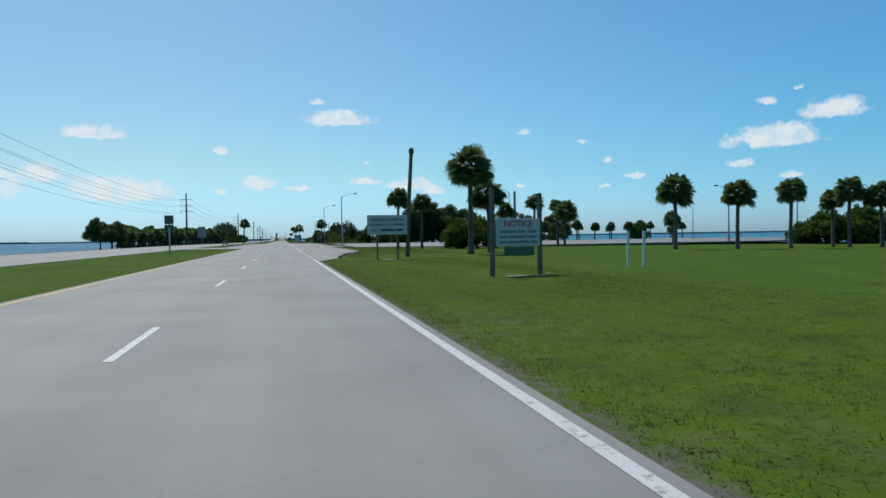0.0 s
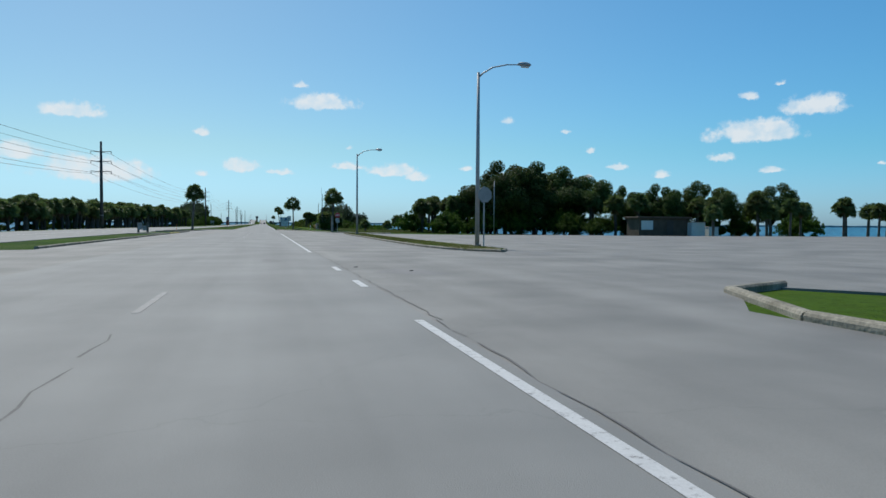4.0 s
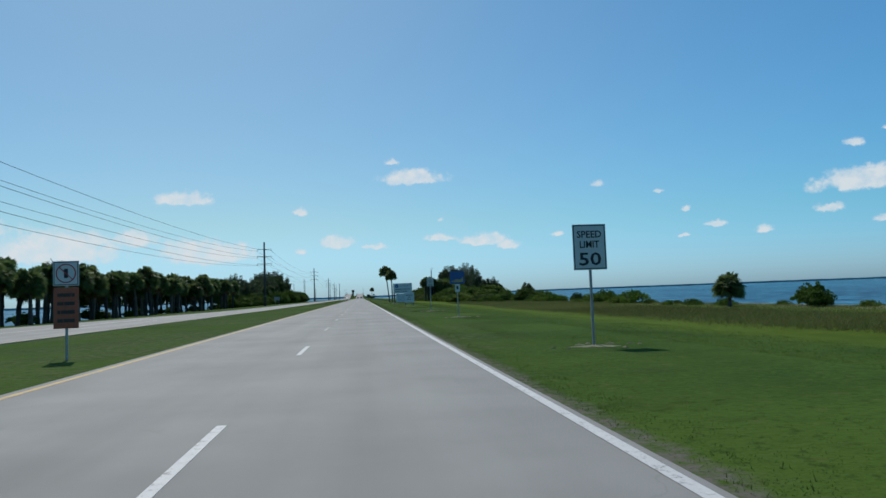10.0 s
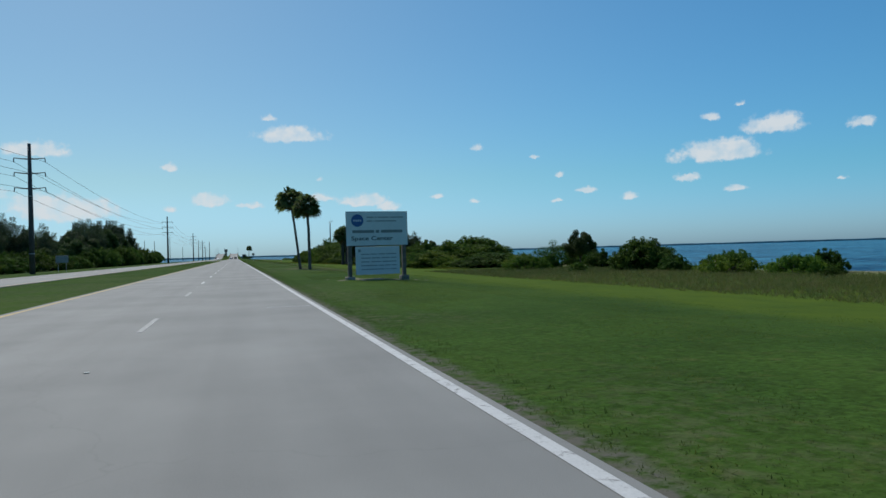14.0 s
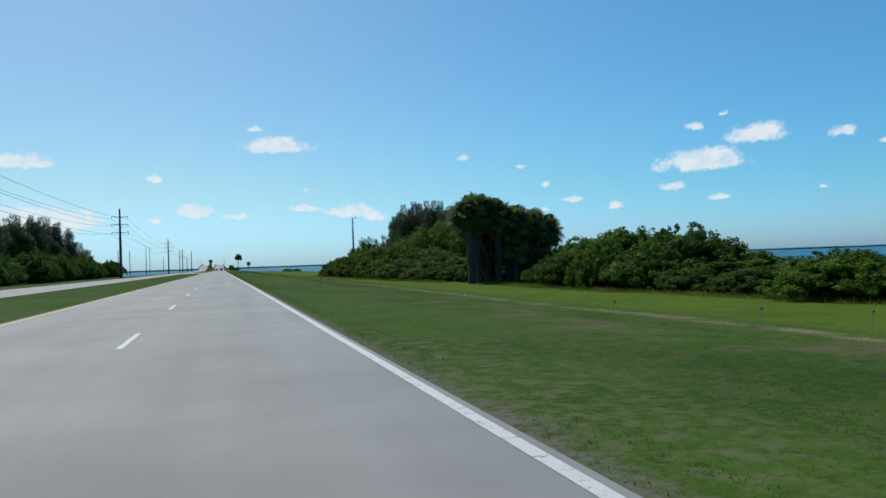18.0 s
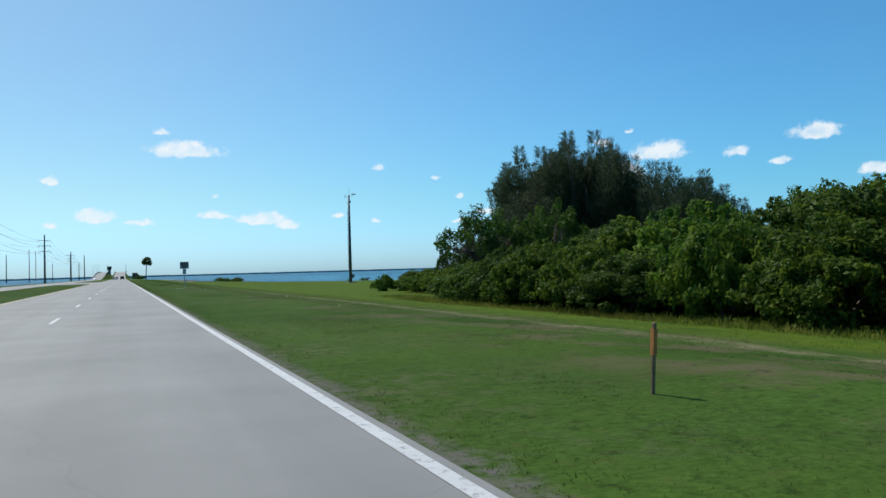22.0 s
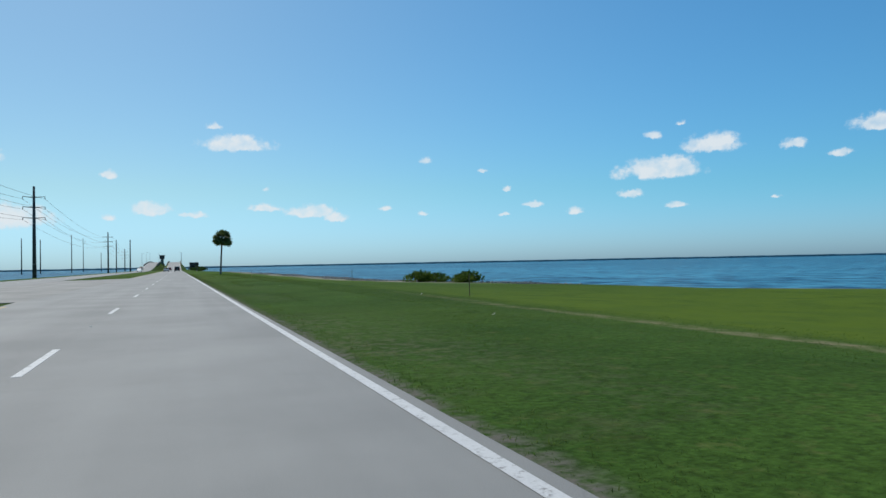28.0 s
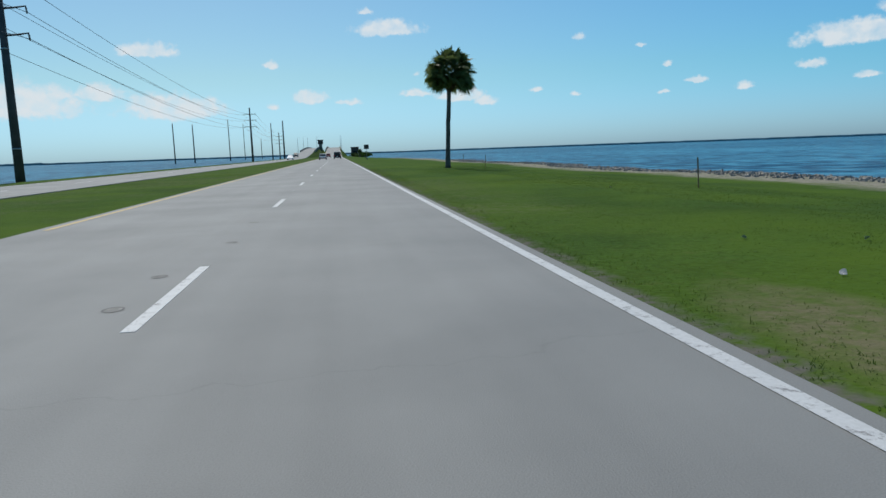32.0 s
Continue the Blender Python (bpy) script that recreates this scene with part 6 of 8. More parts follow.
# ---- poles, wires, lamps ----
def power_pole(x, y, height, group):
    p = thing("power_pole", "tall dark timber transmission pole with three crossarms", "utility pole", pose(x, y, gz(x, y)), group)
    part("pole", tube_mesh("pole", [(0, 0, -0.5), (0, 0, height * 0.5), (0, 0, height)], [0.36, 0.29, 0.2], 12), POLE_WOOD, p)
    for z in (height - 2.05, height - 3.95, height - 5.95):
        arm = part("crossarm", tube_mesh("crossarm", [(-1.85, 0, z + 0.16), (-0.9, 0, z + 0.04), (0, 0, z), (0.9, 0, z + 0.04), (1.85, 0, z + 0.16)], [0.05, 0.075, 0.1, 0.075, 0.05], 6), POLE_WOOD, p)
        for s in (-1, 1):
            pts = [(s * 1.8, 0, z + 0.12), (s * 1.84, 0, z - 0.06), (s * 1.84, 0, z - 0.12), (s * 1.86, 0, z - 0.3), (s * 1.86, 0, z - 0.42)]
            part("insulator", tube_mesh("insulator", pts, [0.05, 0.09, 0.06, 0.09, 0.04], 6), CERAMIC, arm)
    for z in (2.6, height - 7.0):
        part("band", tube_mesh("band", [(0, 0, z), (0, 0, z + 0.12)], [0.37 - z * 0.008] * 2, 12), STEEL, p)
    return p


POLES = [(-33.0, -100.0), (-31.5, 73.0), (-29.5, 246.5), (-24.0, 428.6), (-22.1, 601.3), (-23.1, 782.8), (-25.2, 958.0), (-29.5, 1126.0)]
POLE_H = 17.2
for x, y in POLES:
    power_pole(x, y, POLE_H, "transmission poles")
for (xa, ya), (xb, yb) in zip(POLES, POLES[1:]):
    for z in (POLE_H - 2.05, POLE_H - 3.95, POLE_H - 5.95):
        for s in (-1.86, 1.86):
            pts = []
            for i in range(25):
                t = i / 24
                pts.append((xa + (xb - xa) * t + s, ya + (yb - ya) * t, z - 0.45 - 2.3 * 4 * t * (1 - t)))
            tagged(part("power_line", tube_mesh("power_line", pts, 0.022, 5), WIRE), "thin dark sagging power line between transmission poles", "power line", "power lines")
for x, y, h in ((-95.8, 1173.6, 23.8), (-86.8, 1186.9, 23.5), (-83.5, 1315, 32.5), (-99.7, 1540, 39), (-39.9, 1200, 23.5), (-79.4, 1522, 21.5), (-23.5, 1076, 18.8)):
    q = thing("crossing_pole", "tall plain dark pole standing in the lagoon", "utility pole", pose(x, y, WATER_Z), "river crossing poles")
    part("pole", tube_mesh("pole", [(0, 0, -1.0), (0, 0, h)], [0.42, 0.26], 10), POLE_WOOD, q)
    part("cap", tube_mesh("cap", [(0, 0, h), (0, 0, h + 0.5)], [0.3, 0.12], 8), STEEL, q)


def street_lamp(x, y, height, arm, turn, group):
    p = thing("street_lamp", "grey steel street lamp with a curved arm and cobra head", "street lamp", pose(x, y, 0, 0, 0, turn), group)
    part("base", boxed(-0.18, 0.18, -0.18, 0.18, -0.1, 0.22, 0.03), CONCRETE, p)
    part("pole", tube_mesh("pole", [(0, 0, 0.1), (0, 0, height * 0.5), (0, 0, height)], [0.12, 0.1, 0.07], 10), LAMP_STEEL, p)
    pts = [(0, 0, height - 0.25), (0.25, 0, height - 0.02), (arm * 0.35, 0, height + 0.3), (arm * 0.7, 0, height + 0.48), (arm, 0, height + 0.52)]
    part("arm", tube_mesh("arm", pts, [0.05, 0.045, 0.04, 0.035, 0.03], 7), LAMP_STEEL, p)
    bm = bmesh.new()
    bmesh.ops.create_uvsphere(bm, u_segments=10, v_segments=6, radius=0.5)
    for v in bm.verts:
        v.co = Vector((arm + 0.28 + v.co.x * 0.8, v.co.y * 0.34, height + 0.53 + v.co.z * (0.3 if v.co.z > 0 else 0.16)))
    head = part("lamp_head", bm, LAMP_STEEL, p)
    part("lens", boxed(arm + 0.12, arm + 0.55, -0.11, 0.11, height + 0.40, height + 0.47, 0.02), GLASSY, head)
    return p


street_lamp(12.32, 129.7, 9.0, 2.2, 0, "street lamps")
street_lamp(11.48, 171.4, 8.8, 2.1, 0, "street lamps")
street_lamp(36.2, 104.2, 8.1, 1.8, 180, "street lamps")
street_lamp(69.0, 95.9, 8.0, 1.9, 180, "street lamps")
street_lamp(82.2, 97.0, 8.0, 1.9, 180, "street lamps")
street_lamp(98.5, 152.0, 7.6, 1.9, 180, "street lamps")


def plain_pole(x, y, h, r, label, material, category="post", name="post", lean=0.0, group="", cap=None):
    p = thing(name, label, category, pose(x, y, gz(x, y) if x > 5 or x < -30 else -0.03), group)
    part("shaft", tube_mesh("shaft", [(0, 0, -0.3), (lean * 0.4, 0, h * 0.5), (lean, 0, h)], [r, r * 0.93, r * 0.86], 10), material, p)
    if cap:
        part("cap", tube_mesh("cap", [(lean, 0, h - 0.25), (lean, 0, h - 0.05), (lean, 0, h + 0.12)], [r * 1.15, r * 1.3, r * 0.7], 10), cap, p)
    return p


plain_pole(10.1, 47.4, 7.35, 0.155, "bare leaning trunk of a dead palm on mown grass", PALM_BARK, "dead palm", "dead_palm_trunk", 0.38, cap=DEAD_FROND)
plain_pole(33.3, 93.0, 7.7, 0.18, "bare trunk of a dead palm", PALM_BARK, "dead palm", "dead_palm_trunk", 0.0)
plain_pole(11.3, 216.0, 6.2, 0.055, "grey steel mast with a whip antenna beside a palm", MAST_GREY, "mast", "steel_mast")
plain_pole(11.15, 216.2, 7.3, 0.014, "thin whip antenna beside a steel mast", MAST_GREY, "antenna", "antenna")
plain_pole(32.0, 186.0, 7.4, 0.06, "thin pale pole at the edge of the lot", STEEL, "pole", "slim_pole")


def mast():
    """The tall observation mast near the shore, with a ladder, boxes and instruments."""
    x, y = 40.9, 626.0
    z = gz(x, y) + 0.03
    m = thing("weather_mast", "tall dark instrument mast with a ladder on a concrete pad", "mast", pose(x, y, z))
    H = 15.6 - z
    part("pad", boxed(-0.9, 0.9, -0.9, 0.9, -0.2, 0.1, 0.02), CONCRETE, m)
    part("column", tube_mesh("column", [(0, 0, 0), (0, 0, H * 0.5), (0, 0, H)], [0.3, 0.24, 0.15], 12), MAST_GREY, m)
    lad = part("ladder", tube_mesh("ladder_rail", [(-0.42, -0.05, 2.6), (-0.34, -0.05, H - 1.2)], 0.02, 5), STEEL, m)
    part("rail", tube_mesh("rail", [(-0.42, -0.33, 2.6), (-0.34, -0.33, H - 1.2)], 0.02, 5), STEEL, lad)
    for i in range(38):
        zz = 2.7 + i * 0.31
        if zz < H - 1.3:
            part("rung", mesh_of("rung", *tube([(-0.42 + 0.006 * i * 0.3, -0.05, zz), (-0.42 + 0.006 * i * 0.3, -0.33, zz)], 0.012, 4)), STEEL, lad)
    part("control_box", boxed(0.28, 0.72, -0.2, 0.2, 0.9, 1.6, 0.02), SIGN_BACK, m)
    part("junction_box", boxed(0.12, 0.34, -0.12, 0.12, H - 1.4, H - 1.1, 0.02), SIGN_BACK, m)
    part("cross_bar", tube_mesh("cross_bar", [(-0.75, 0, H - 0.1), (0, 0, H - 0.5), (0.85, 0, H + 0.1)], 0.03, 6), STEEL, m)
    part("instrument_arm", tube_mesh("instrument_arm", [(-0.8, 0, H - 0.6), (-0.8, 0, H + 0.1)], 0.03, 6), STEEL, m)
    part("panel", boxed(0.55, 1.3, -0.25, 0.25, H + 0.12, H + 0.3, 0.03), SIGN_WHITE, m, "pale tilted solar panel")
    part("panel_stalk", tube_mesh("panel_stalk", [(0.5, 0, H - 0.15), (0.85, 0, H + 0.14)], 0.03, 6), STEEL, m)
    part("whip", tube_mesh("whip", [(0.05, 0, H), (0.05, 0, H + 1.7)], [0.03, 0.008], 5), STEEL, m)


mast()


# ---- signs ----
def sign_base(name, x, y, label, turn=0.0, group=""):
    z = -0.03 if -30 < x < 9 else gz(x, y)
    return thing(name, label, "sign", pose(x, y, z, 0, 0, turn), group)


def panel(s, x0, x1, z0, z1, face, t=0.012, back=True, name="panel", y=0.0, r=0.02):
    p = part(name, boxed(x0, x1, y - t, y, z0, z1, min(r, t * 0.4)), face, s)
    if back:
        part("backing", boxed(x0 + 0.01, x1 - 0.01, y + 0.001, y + 0.008, z0 + 0.01, z1 - 0.01), SIGN_BACK, p)
    return p


def border(p, x0, x1, z0, z1, w, material, y, inset=0.02):
    """Four thin strips of a printed border, a hair proud of the face."""
    a, b, c, d = x0 + inset, x1 - inset, z0 + inset, z1 - inset
    for q in ((a, b, d - w, d), (a, b, c, c + w), (a, a + w, c + w, d - w), (b - w, b, c + w, d - w)):
        part("border", boxed(q[0], q[1], y - 0.002, y, q[2], q[3]), material, p)


def words(p, text, x, y, z, height, material=INK, width=None):
    return part("lettering", lettering(text, height, width), material, p, at=pose(x, y - 0.003, z))


def bars(p, x0, x1, y, z, h, n, material, seed=0):
    """Unreadable writing: plain bars of its size."""
    rng = random.Random(seed)
    x = x0
    gap = (x1 - x0) * 0.03
    cuts = sorted(rng.uniform(0.15, 0.85) for _ in range(n - 1))
    edges = [0.0] + cuts + [1.0]
    for a, b in zip(edges, edges[1:]):
        xa, xb = x0 + (x1 - x0) * a + gap / 2, x0 + (x1 - x0) * b - gap / 2
        if xb - xa > 0.01:
            part("text_bar", boxed(xa, xb, y - 0.003, y, z - h / 2, z + h / 2), material, p)


def u_post(s, x, h, y=0.0, w=0.06, material=STEEL):
    """A pressed steel channel post behind the panel."""
    bm = bmesh.new()
    box(bm, x - w / 2, x + w / 2, y + 0.012, y + 0.018, -0.4, h)
    box(bm, x - w / 2, x - w / 2 + 0.006, y + 0.018, y + 0.05, -0.4, h)
    box(bm, x + w / 2 - 0.006, x + w / 2, y + 0.018, y + 0.05, -0.4, h)
    return part("post", bm, material, s)


def timber(s, x, h, w=0.12, y=0.07, material=GREY_WOOD):
    return part("post", boxed(x - w / 2, x + w / 2, y - w / 2, y + w / 2, -0.4, h, 0.01), material, s)


DIRT_N = [0]


def bare_patch(x, y, r):
    """A scuffed sandy patch in the turf round a post."""
    DIRT_N[0] += 1
    rng = random.Random(DIRT_N[0])
    bm = bmesh.new()
    spots = [(x, y, r, 44)]
    for i in range(9):
        a, d = rng.uniform(0, 6.28), rng.uniform(1.0, 1.7) * r
        spots.append((x + 1.4 * d * math.cos(a), y + 1.1 * d * math.sin(a), r * rng.uniform(0.08, 0.24), 10))
    for sx, sy, sr, n in spots:
        ph = [rng.uniform(0, 6.28) for _ in range(3)]
        ring = []
        for i in range(n):
            a = 2 * math.pi * i / n
            q = sr * (0.8 + 0.16 * math.sin(2 * a + ph[0]) + 0.13 * math.sin(3 * a + ph[1]) + 0.1 * math.sin(7 * a + ph[2]) + rng.uniform(-0.13, 0.13))
            px, py = sx + q * 1.5 * math.cos(a), sy + q * 1.0 * math.sin(a)
            ring.append(bm.verts.new((px, py, land_z(px, py) - 0.012)))
        c = bm.verts.new((sx, sy, land_z(sx, sy) + 0.035))
        for i in range(n):
            bm.faces.new((c, ring[i], ring[(i + 1) % n]))
    tagged(part("bare_ground", bm, SAND), "scuffed sandy bare patch in the turf", "bare ground", kind="structure")


SAND = mat("sandy_soil", (0.20, 0.18, 0.13), 0.95, 0, 0.35, 1.5, 14, 0.8, (0.09, 0.10, 0.045))

# notice board
s = sign_base("notice_board", 9.34, 21.9, "faded notice board with red heading on tall timber posts", 24)
timber(s, -1.06, 2.85, 0.13); timber(s, 1.06, 2.75, 0.13)
p = panel(s, -0.98, 0.98, 0.98, 1.9, SIGN_CREAM, 0.03, False)
words(p, "NOTICE", 0, -0.03, 1.72, 0.2, SIGN_RED, 1.25)
for i in range(3):
    bars(p, -0.85, 0.85, -0.03, 1.46 - 0.17 * i, 0.085, 4, INK_GREY, i)
panel(s, -0.62, 0.72, 0.68, 0.96, SIGN_GREEN, 0.03, False, "lower_panel")
bare_patch(9.4, 21.6, 0.9)
# oversize vehicles
s = sign_base("permit_sign", 7.93, 41.85, "cream road sign with black capitals on two posts", 4)
u_post(s, -0.62, 2.6, 0, 0.1, GREY_WOOD); u_post(s, 0.63, 2.6, 0, 0.1, GREY_WOOD)
p = panel(s, -1.23, 1.23, 1.49, 2.67, SIGN_CREAM, 0.02)
words(p, "OVERSIZE VEHICLES", 0, -0.02, 2.39, 0.145, INK, 2.05)
words(p, "REQUIRE KSC PERMIT", 0, -0.02, 2.08, 0.145, INK, 2.2)
words(p, "CALL", -0.75, -0.02, 1.77, 0.145, INK, 0.52)
bars(p, -0.4, 1.0, -0.02, 1.77, 0.12, 3, INK, 5)
bare_patch(7.9, 41.5, 0.7)
# white frame of two posts in the grass
s = thing("post_frame", "two white painted posts with dark caps in the grass", "posts", pose(16.05, 26.5, gz(16, 26), 0, 0, -20))
for x in (-0.32, 0.32):
    q = part("post", boxed(x - 0.055, x + 0.055, -0.055, 0.055, -0.3, 1.5, 0.012), SIGN_WHITE, s)
    part("cap", boxed(x - 0.065, x + 0.065, -0.065, 0.065, 1.5, 1.58, 0.02), INK, q)
# stacked dark signs on the median
s = sign_base("median_sign", -7.8, 64.4, "two stacked dark signs with pale lettering on a wide post", 0)
part("post", boxed(-0.07, 0.07, 0.02, 0.12, -0.4, 3.4, 0.01), STEEL, s)
p = panel(s, -0.38, 0.38, 2.78, 3.54, SIGN_BROWN, 0.015); border(p, -0.38, 0.38, 2.78, 3.54, 0.025, SIGN_CREAM, -0.015)
for i in range(3):
    bars(p, -0.28, 0.28, -0.015, 3.36 - 0.19 * i, 0.08, 2, INK_GREY, i + 20)
p = panel(s, -0.38, 0.38, 2.12, 2.74, SIGN_BROWN, 0.015); border(p, -0.38, 0.38, 2.12, 2.74, 0.02, SIGN_CREAM, -0.015)
bars(p, -0.26, 0.26, -0.015, 2.56, 0.08, 2, INK_GREY, 31)
part("route_shield", boxed(-0.1, 0.1, -0.018, -0.015, 2.2, 2.42, 0.001), SIGN_CREAM, p)
# backs of signs for the other carriageway
s = sign_base("reversed_sign", -9.6, 106.0, "plain metal backs of two stacked signs on a thin post", 0)
u_post(s, 0, 3.3, -0.03)
for z0, z1, w in ((2.55, 3.35, 0.5), (1.75, 2.5, 0.62)):
    part("panel", boxed(-w, w, -0.02, -0.008, z0, z1, 0.004), SIGN_BACK, s)
# stop sign at the side road
s = sign_base("stop_sign", 11.75, 195.1, "red octagonal stop sign above a small white plate", 0)
u_post(s, 0, 2.9)
bm = bmesh.new()
bmesh.ops.create_cone(bm, cap_ends=True, segments=8, radius1=0.39, radius2=0.39, depth=0.012, matrix=pose(0, -0.006, 2.5, 90, 22.5, 0))
p = part("panel", bm, SIGN_RED, s)
words(p, "STOP", 0, -0.012, 2.5, 0.24, SIGN_WHITE, 0.58)
p = panel(s, -0.26, 0.26, 1.5, 2.04, SIGN_WHITE, 0.012)
for i in range(3):
    bars(p, -0.2, 0.2, -0.012, 1.9 - 0.14 * i, 0.06, 2, INK, i + 40)
s = thing("concrete_post", "thick pale concrete post at the corner of the side road", "post", pose(10.95, 194.6, 0))
part("shaft", boxed(-0.13, 0.13, -0.13, 0.13, -0.3, 2.25, 0.03), CONCRETE, s)
part("crown", boxed(-0.15, 0.15, -0.15, 0.15, 2.25, 2.32, 0.03), CONCRETE, s)
# low double-post board on the median
s = thing("median_board", "low weathered board between two thick posts on the median", "sign", pose(-12.75, 188.0, 0.0))
for x in (-0.55, 0.5):
    part("post", boxed(x - 0.12, x + 0.12, -0.1, 0.1, -0.3, 1.2, 0.02), GREY_WOOD, s)
p = part("board", boxed(-0.62, -0.1, -0.13, -0.1, 0.35, 1.2, 0.01), SIGN_BACK, s)
bars(p, -0.55, -0.2, -0.13, 0.95, 0.1, 2, INK_GREY, 60)
p = part("board", boxed(-0.06, 0.38, -0.13, -0.1, 0.25, 0.85, 0.01), SIGN_BACK, s)
bars(p, 0.0, 0.3, -0.13, 0.6, 0.08, 2, INK_GREY, 61)
part("rail", boxed(-0.5, 0.5, -0.05, 0.0, 0.5, 0.58, 0.01), GREY_WOOD, s)
# concrete vaults of a pumping station with guard posts
WALL_GREY = mat("weathered_block_wall", (0.36, 0.365, 0.36), 0.9, 0, 0.35, 1.1, 9, 0.35, (0.22, 0.225, 0.22))
BOLLARD_YELLOW = mat("bollard_yellow", (0.42, 0.23, 0.04), 0.6, 0, 0.25, 2.0, 12, 0.2, (0.30, 0.17, 0.05))
POST_WHITE = mat("post_white", (0.72, 0.72, 0.70), 0.6, 0, 0.2, 2.0, 12, 0.1)
POST_RED = mat("post_red", (0.42, 0.045, 0.03), 0.6, 0, 0.2, 2.0, 12, 0.1)
for x, y, w, d, top, lab in ((11.6, 224.8, 1.55, 1.6, 1.26, "weathered grey concrete vault with rounded edges behind yellow posts"), (12.75, 222.9, 1.5, 1.5, 1.28, "weathered grey concrete vault beside scrub palms")):
    z = gz(x, y)
    s = thing("concrete_vault", lab, "utility vault", pose(x, y, z), "pump station vaults")
    part("wall_ring", boxed(-w / 2, w / 2, -d / 2, d / 2, -0.3, top - z - 0.09, 0.06), WALL_GREY, s)
    part("lid", boxed(-w / 2 - 0.025, w / 2 + 0.025, -d / 2 - 0.025, d / 2 + 0.025, top - z - 0.085, top - z, 0.03), WALL_GREY, s)
    part("hatch", boxed(-0.35, 0.35, -0.4, 0.4, top - z + 0.004, top - z + 0.05, 0.01), STEEL, s)
for x, y, h in ((10.55, 224.6, 0.84), (10.66, 223.8, 0.86), (11.4, 223.45, 0.86)):
    s = thing("bollard", "chipped yellow steel guard post beside a concrete vault", "bollard", pose(x, y, gz(x, y), 0.8, -0.6, 0), "yellow guard posts")
    part("shaft", mesh_of("shaft", *tube([(0, 0, -0.3), (0, 0, h - 0.03)], 0.078, 14), True), BOLLARD_YELLOW, s)
    part("cap", mesh_of("cap", *tube([(0, 0, h - 0.03), (0, 0, h), (0, 0, h + 0.025)], [0.08, 0.066, 0.02], 14), True), BOLLARD_YELLOW, s)
for x, y, h in ((9.9, 226.2, 1.2), (10.6, 218.7, 1.05)):
    s = thing("marker_post", "slim white marker post with a red top in the grass", "marker post", pose(x, y, gz(x, y)), "red-topped marker posts")
    part("shaft", mesh_of("shaft", *tube([(0, 0, -0.3), (0, 0, h * 0.6)], 0.042, 10), True), POST_WHITE, s)
    part("sleeve", mesh_of("sleeve", *tube([(0, 0, h * 0.6), (0, 0, h - 0.02), (0, 0, h)], [0.046, 0.046, 0.02], 10), True), POST_RED, s, "faded red sleeve")
# back of an octagonal sign on the island's nose
s = sign_base("reversed_octagon_sign", 12.5, 129.1, "plain grey back of an octagonal sign on a thin post", 8)
u_post(s, 0, 3.25)
bm = bmesh.new()
bmesh.ops.create_cone(bm, cap_ends=True, segments=8, radius1=0.41, radius2=0.41, depth=0.012, matrix=pose(0, -0.04, 2.82, 90, 22.5, 0))
part("panel", bm, SIGN_BACK, s)
# a fallen dry frond on the grass
frond = thing("fallen_frond", "dry pale palm frond lying on the grass", "palm frond", pose(15.75, 61.4, gz(15.75, 61.4) + 0.05, 0, 78, 60))
fv, ff = [], []
fan_leaf(fv, ff, np.array([0.0, 0.0, 0.0]), 0.0, 1.5, 0.5, 0.8, random.Random(3), 13, 0.1)
part("stalk", mesh_of("stalk", fv[:4], ff[:1]), DEAD_FROND, frond)
for k in range(4, len(fv), 5):
    part("leaflet", mesh_of("leaflet", fv[k:k + 5], [(0, 1, 2, 3), (3, 2, 4)]), DEAD_FROND, frond)
# speed limit
s = sign_base("speed_limit_sign", 6.95, 252.1, "white speed limit sign with black numerals on a steel post", 0)
u_post(s, 0, 2.85)
p = panel(s, -0.41, 0.41, 1.79, 2.88, SIGN_WHITE, 0.012); border(p, -0.41, 0.41, 1.79, 2.88, 0.022, INK, -0.012)
words(p, "SPEED", 0, -0.012, 2.64, 0.17, INK, 0.6)
words(p, "LIMIT", 0, -0.012, 2.40, 0.17, INK, 0.48)
words(p, "50", 0, -0.012, 2.05, 0.31, INK, 0.54)
bare_patch(6.95, 252.0, 0.5)
# no pedestrians, with a red plate below
s = sign_base("prohibition_sign", -6.05, 255.1, "square prohibition sign above a faded red plate", 0)
u_post(s, 0, 2.5)
p = panel(s, -0.32, 0.32, 1.92, 2.56, SIGN_WHITE, 0.012); border(p, -0.32, 0.32, 1.92, 2.56, 0.018, INK, -0.012)
bm = bmesh.new()
ring_pts = [(0.235 * math.cos(2 * math.pi * i / 28), -0.015, 2.24 + 0.235 * math.sin(2 * math.pi * i / 28)) for i in range(29)]
V, Fs = tube(ring_pts, 0.014, 5, False)
part("ring", mesh_of("ring", V, Fs), SIGN_RED, p)
part("slash", mesh_of("slash", *tube([(-0.165, -0.016, 2.405), (0.165, -0.016, 2.075)], 0.013, 5)), SIGN_RED, p)
part("symbol", boxed(-0.05, 0.05, -0.0135, -0.012, 2.12, 2.36), INK, p)
p = panel(s, -0.31, 0.31, 0.82, 1.87, SIGN_ORANGE, 0.012)
for i in range(4):
    bars(p, -0.22, 0.22, -0.012, 1.68 - 0.22 * i, 0.09, 2, SIGN_BROWN, i + 70)
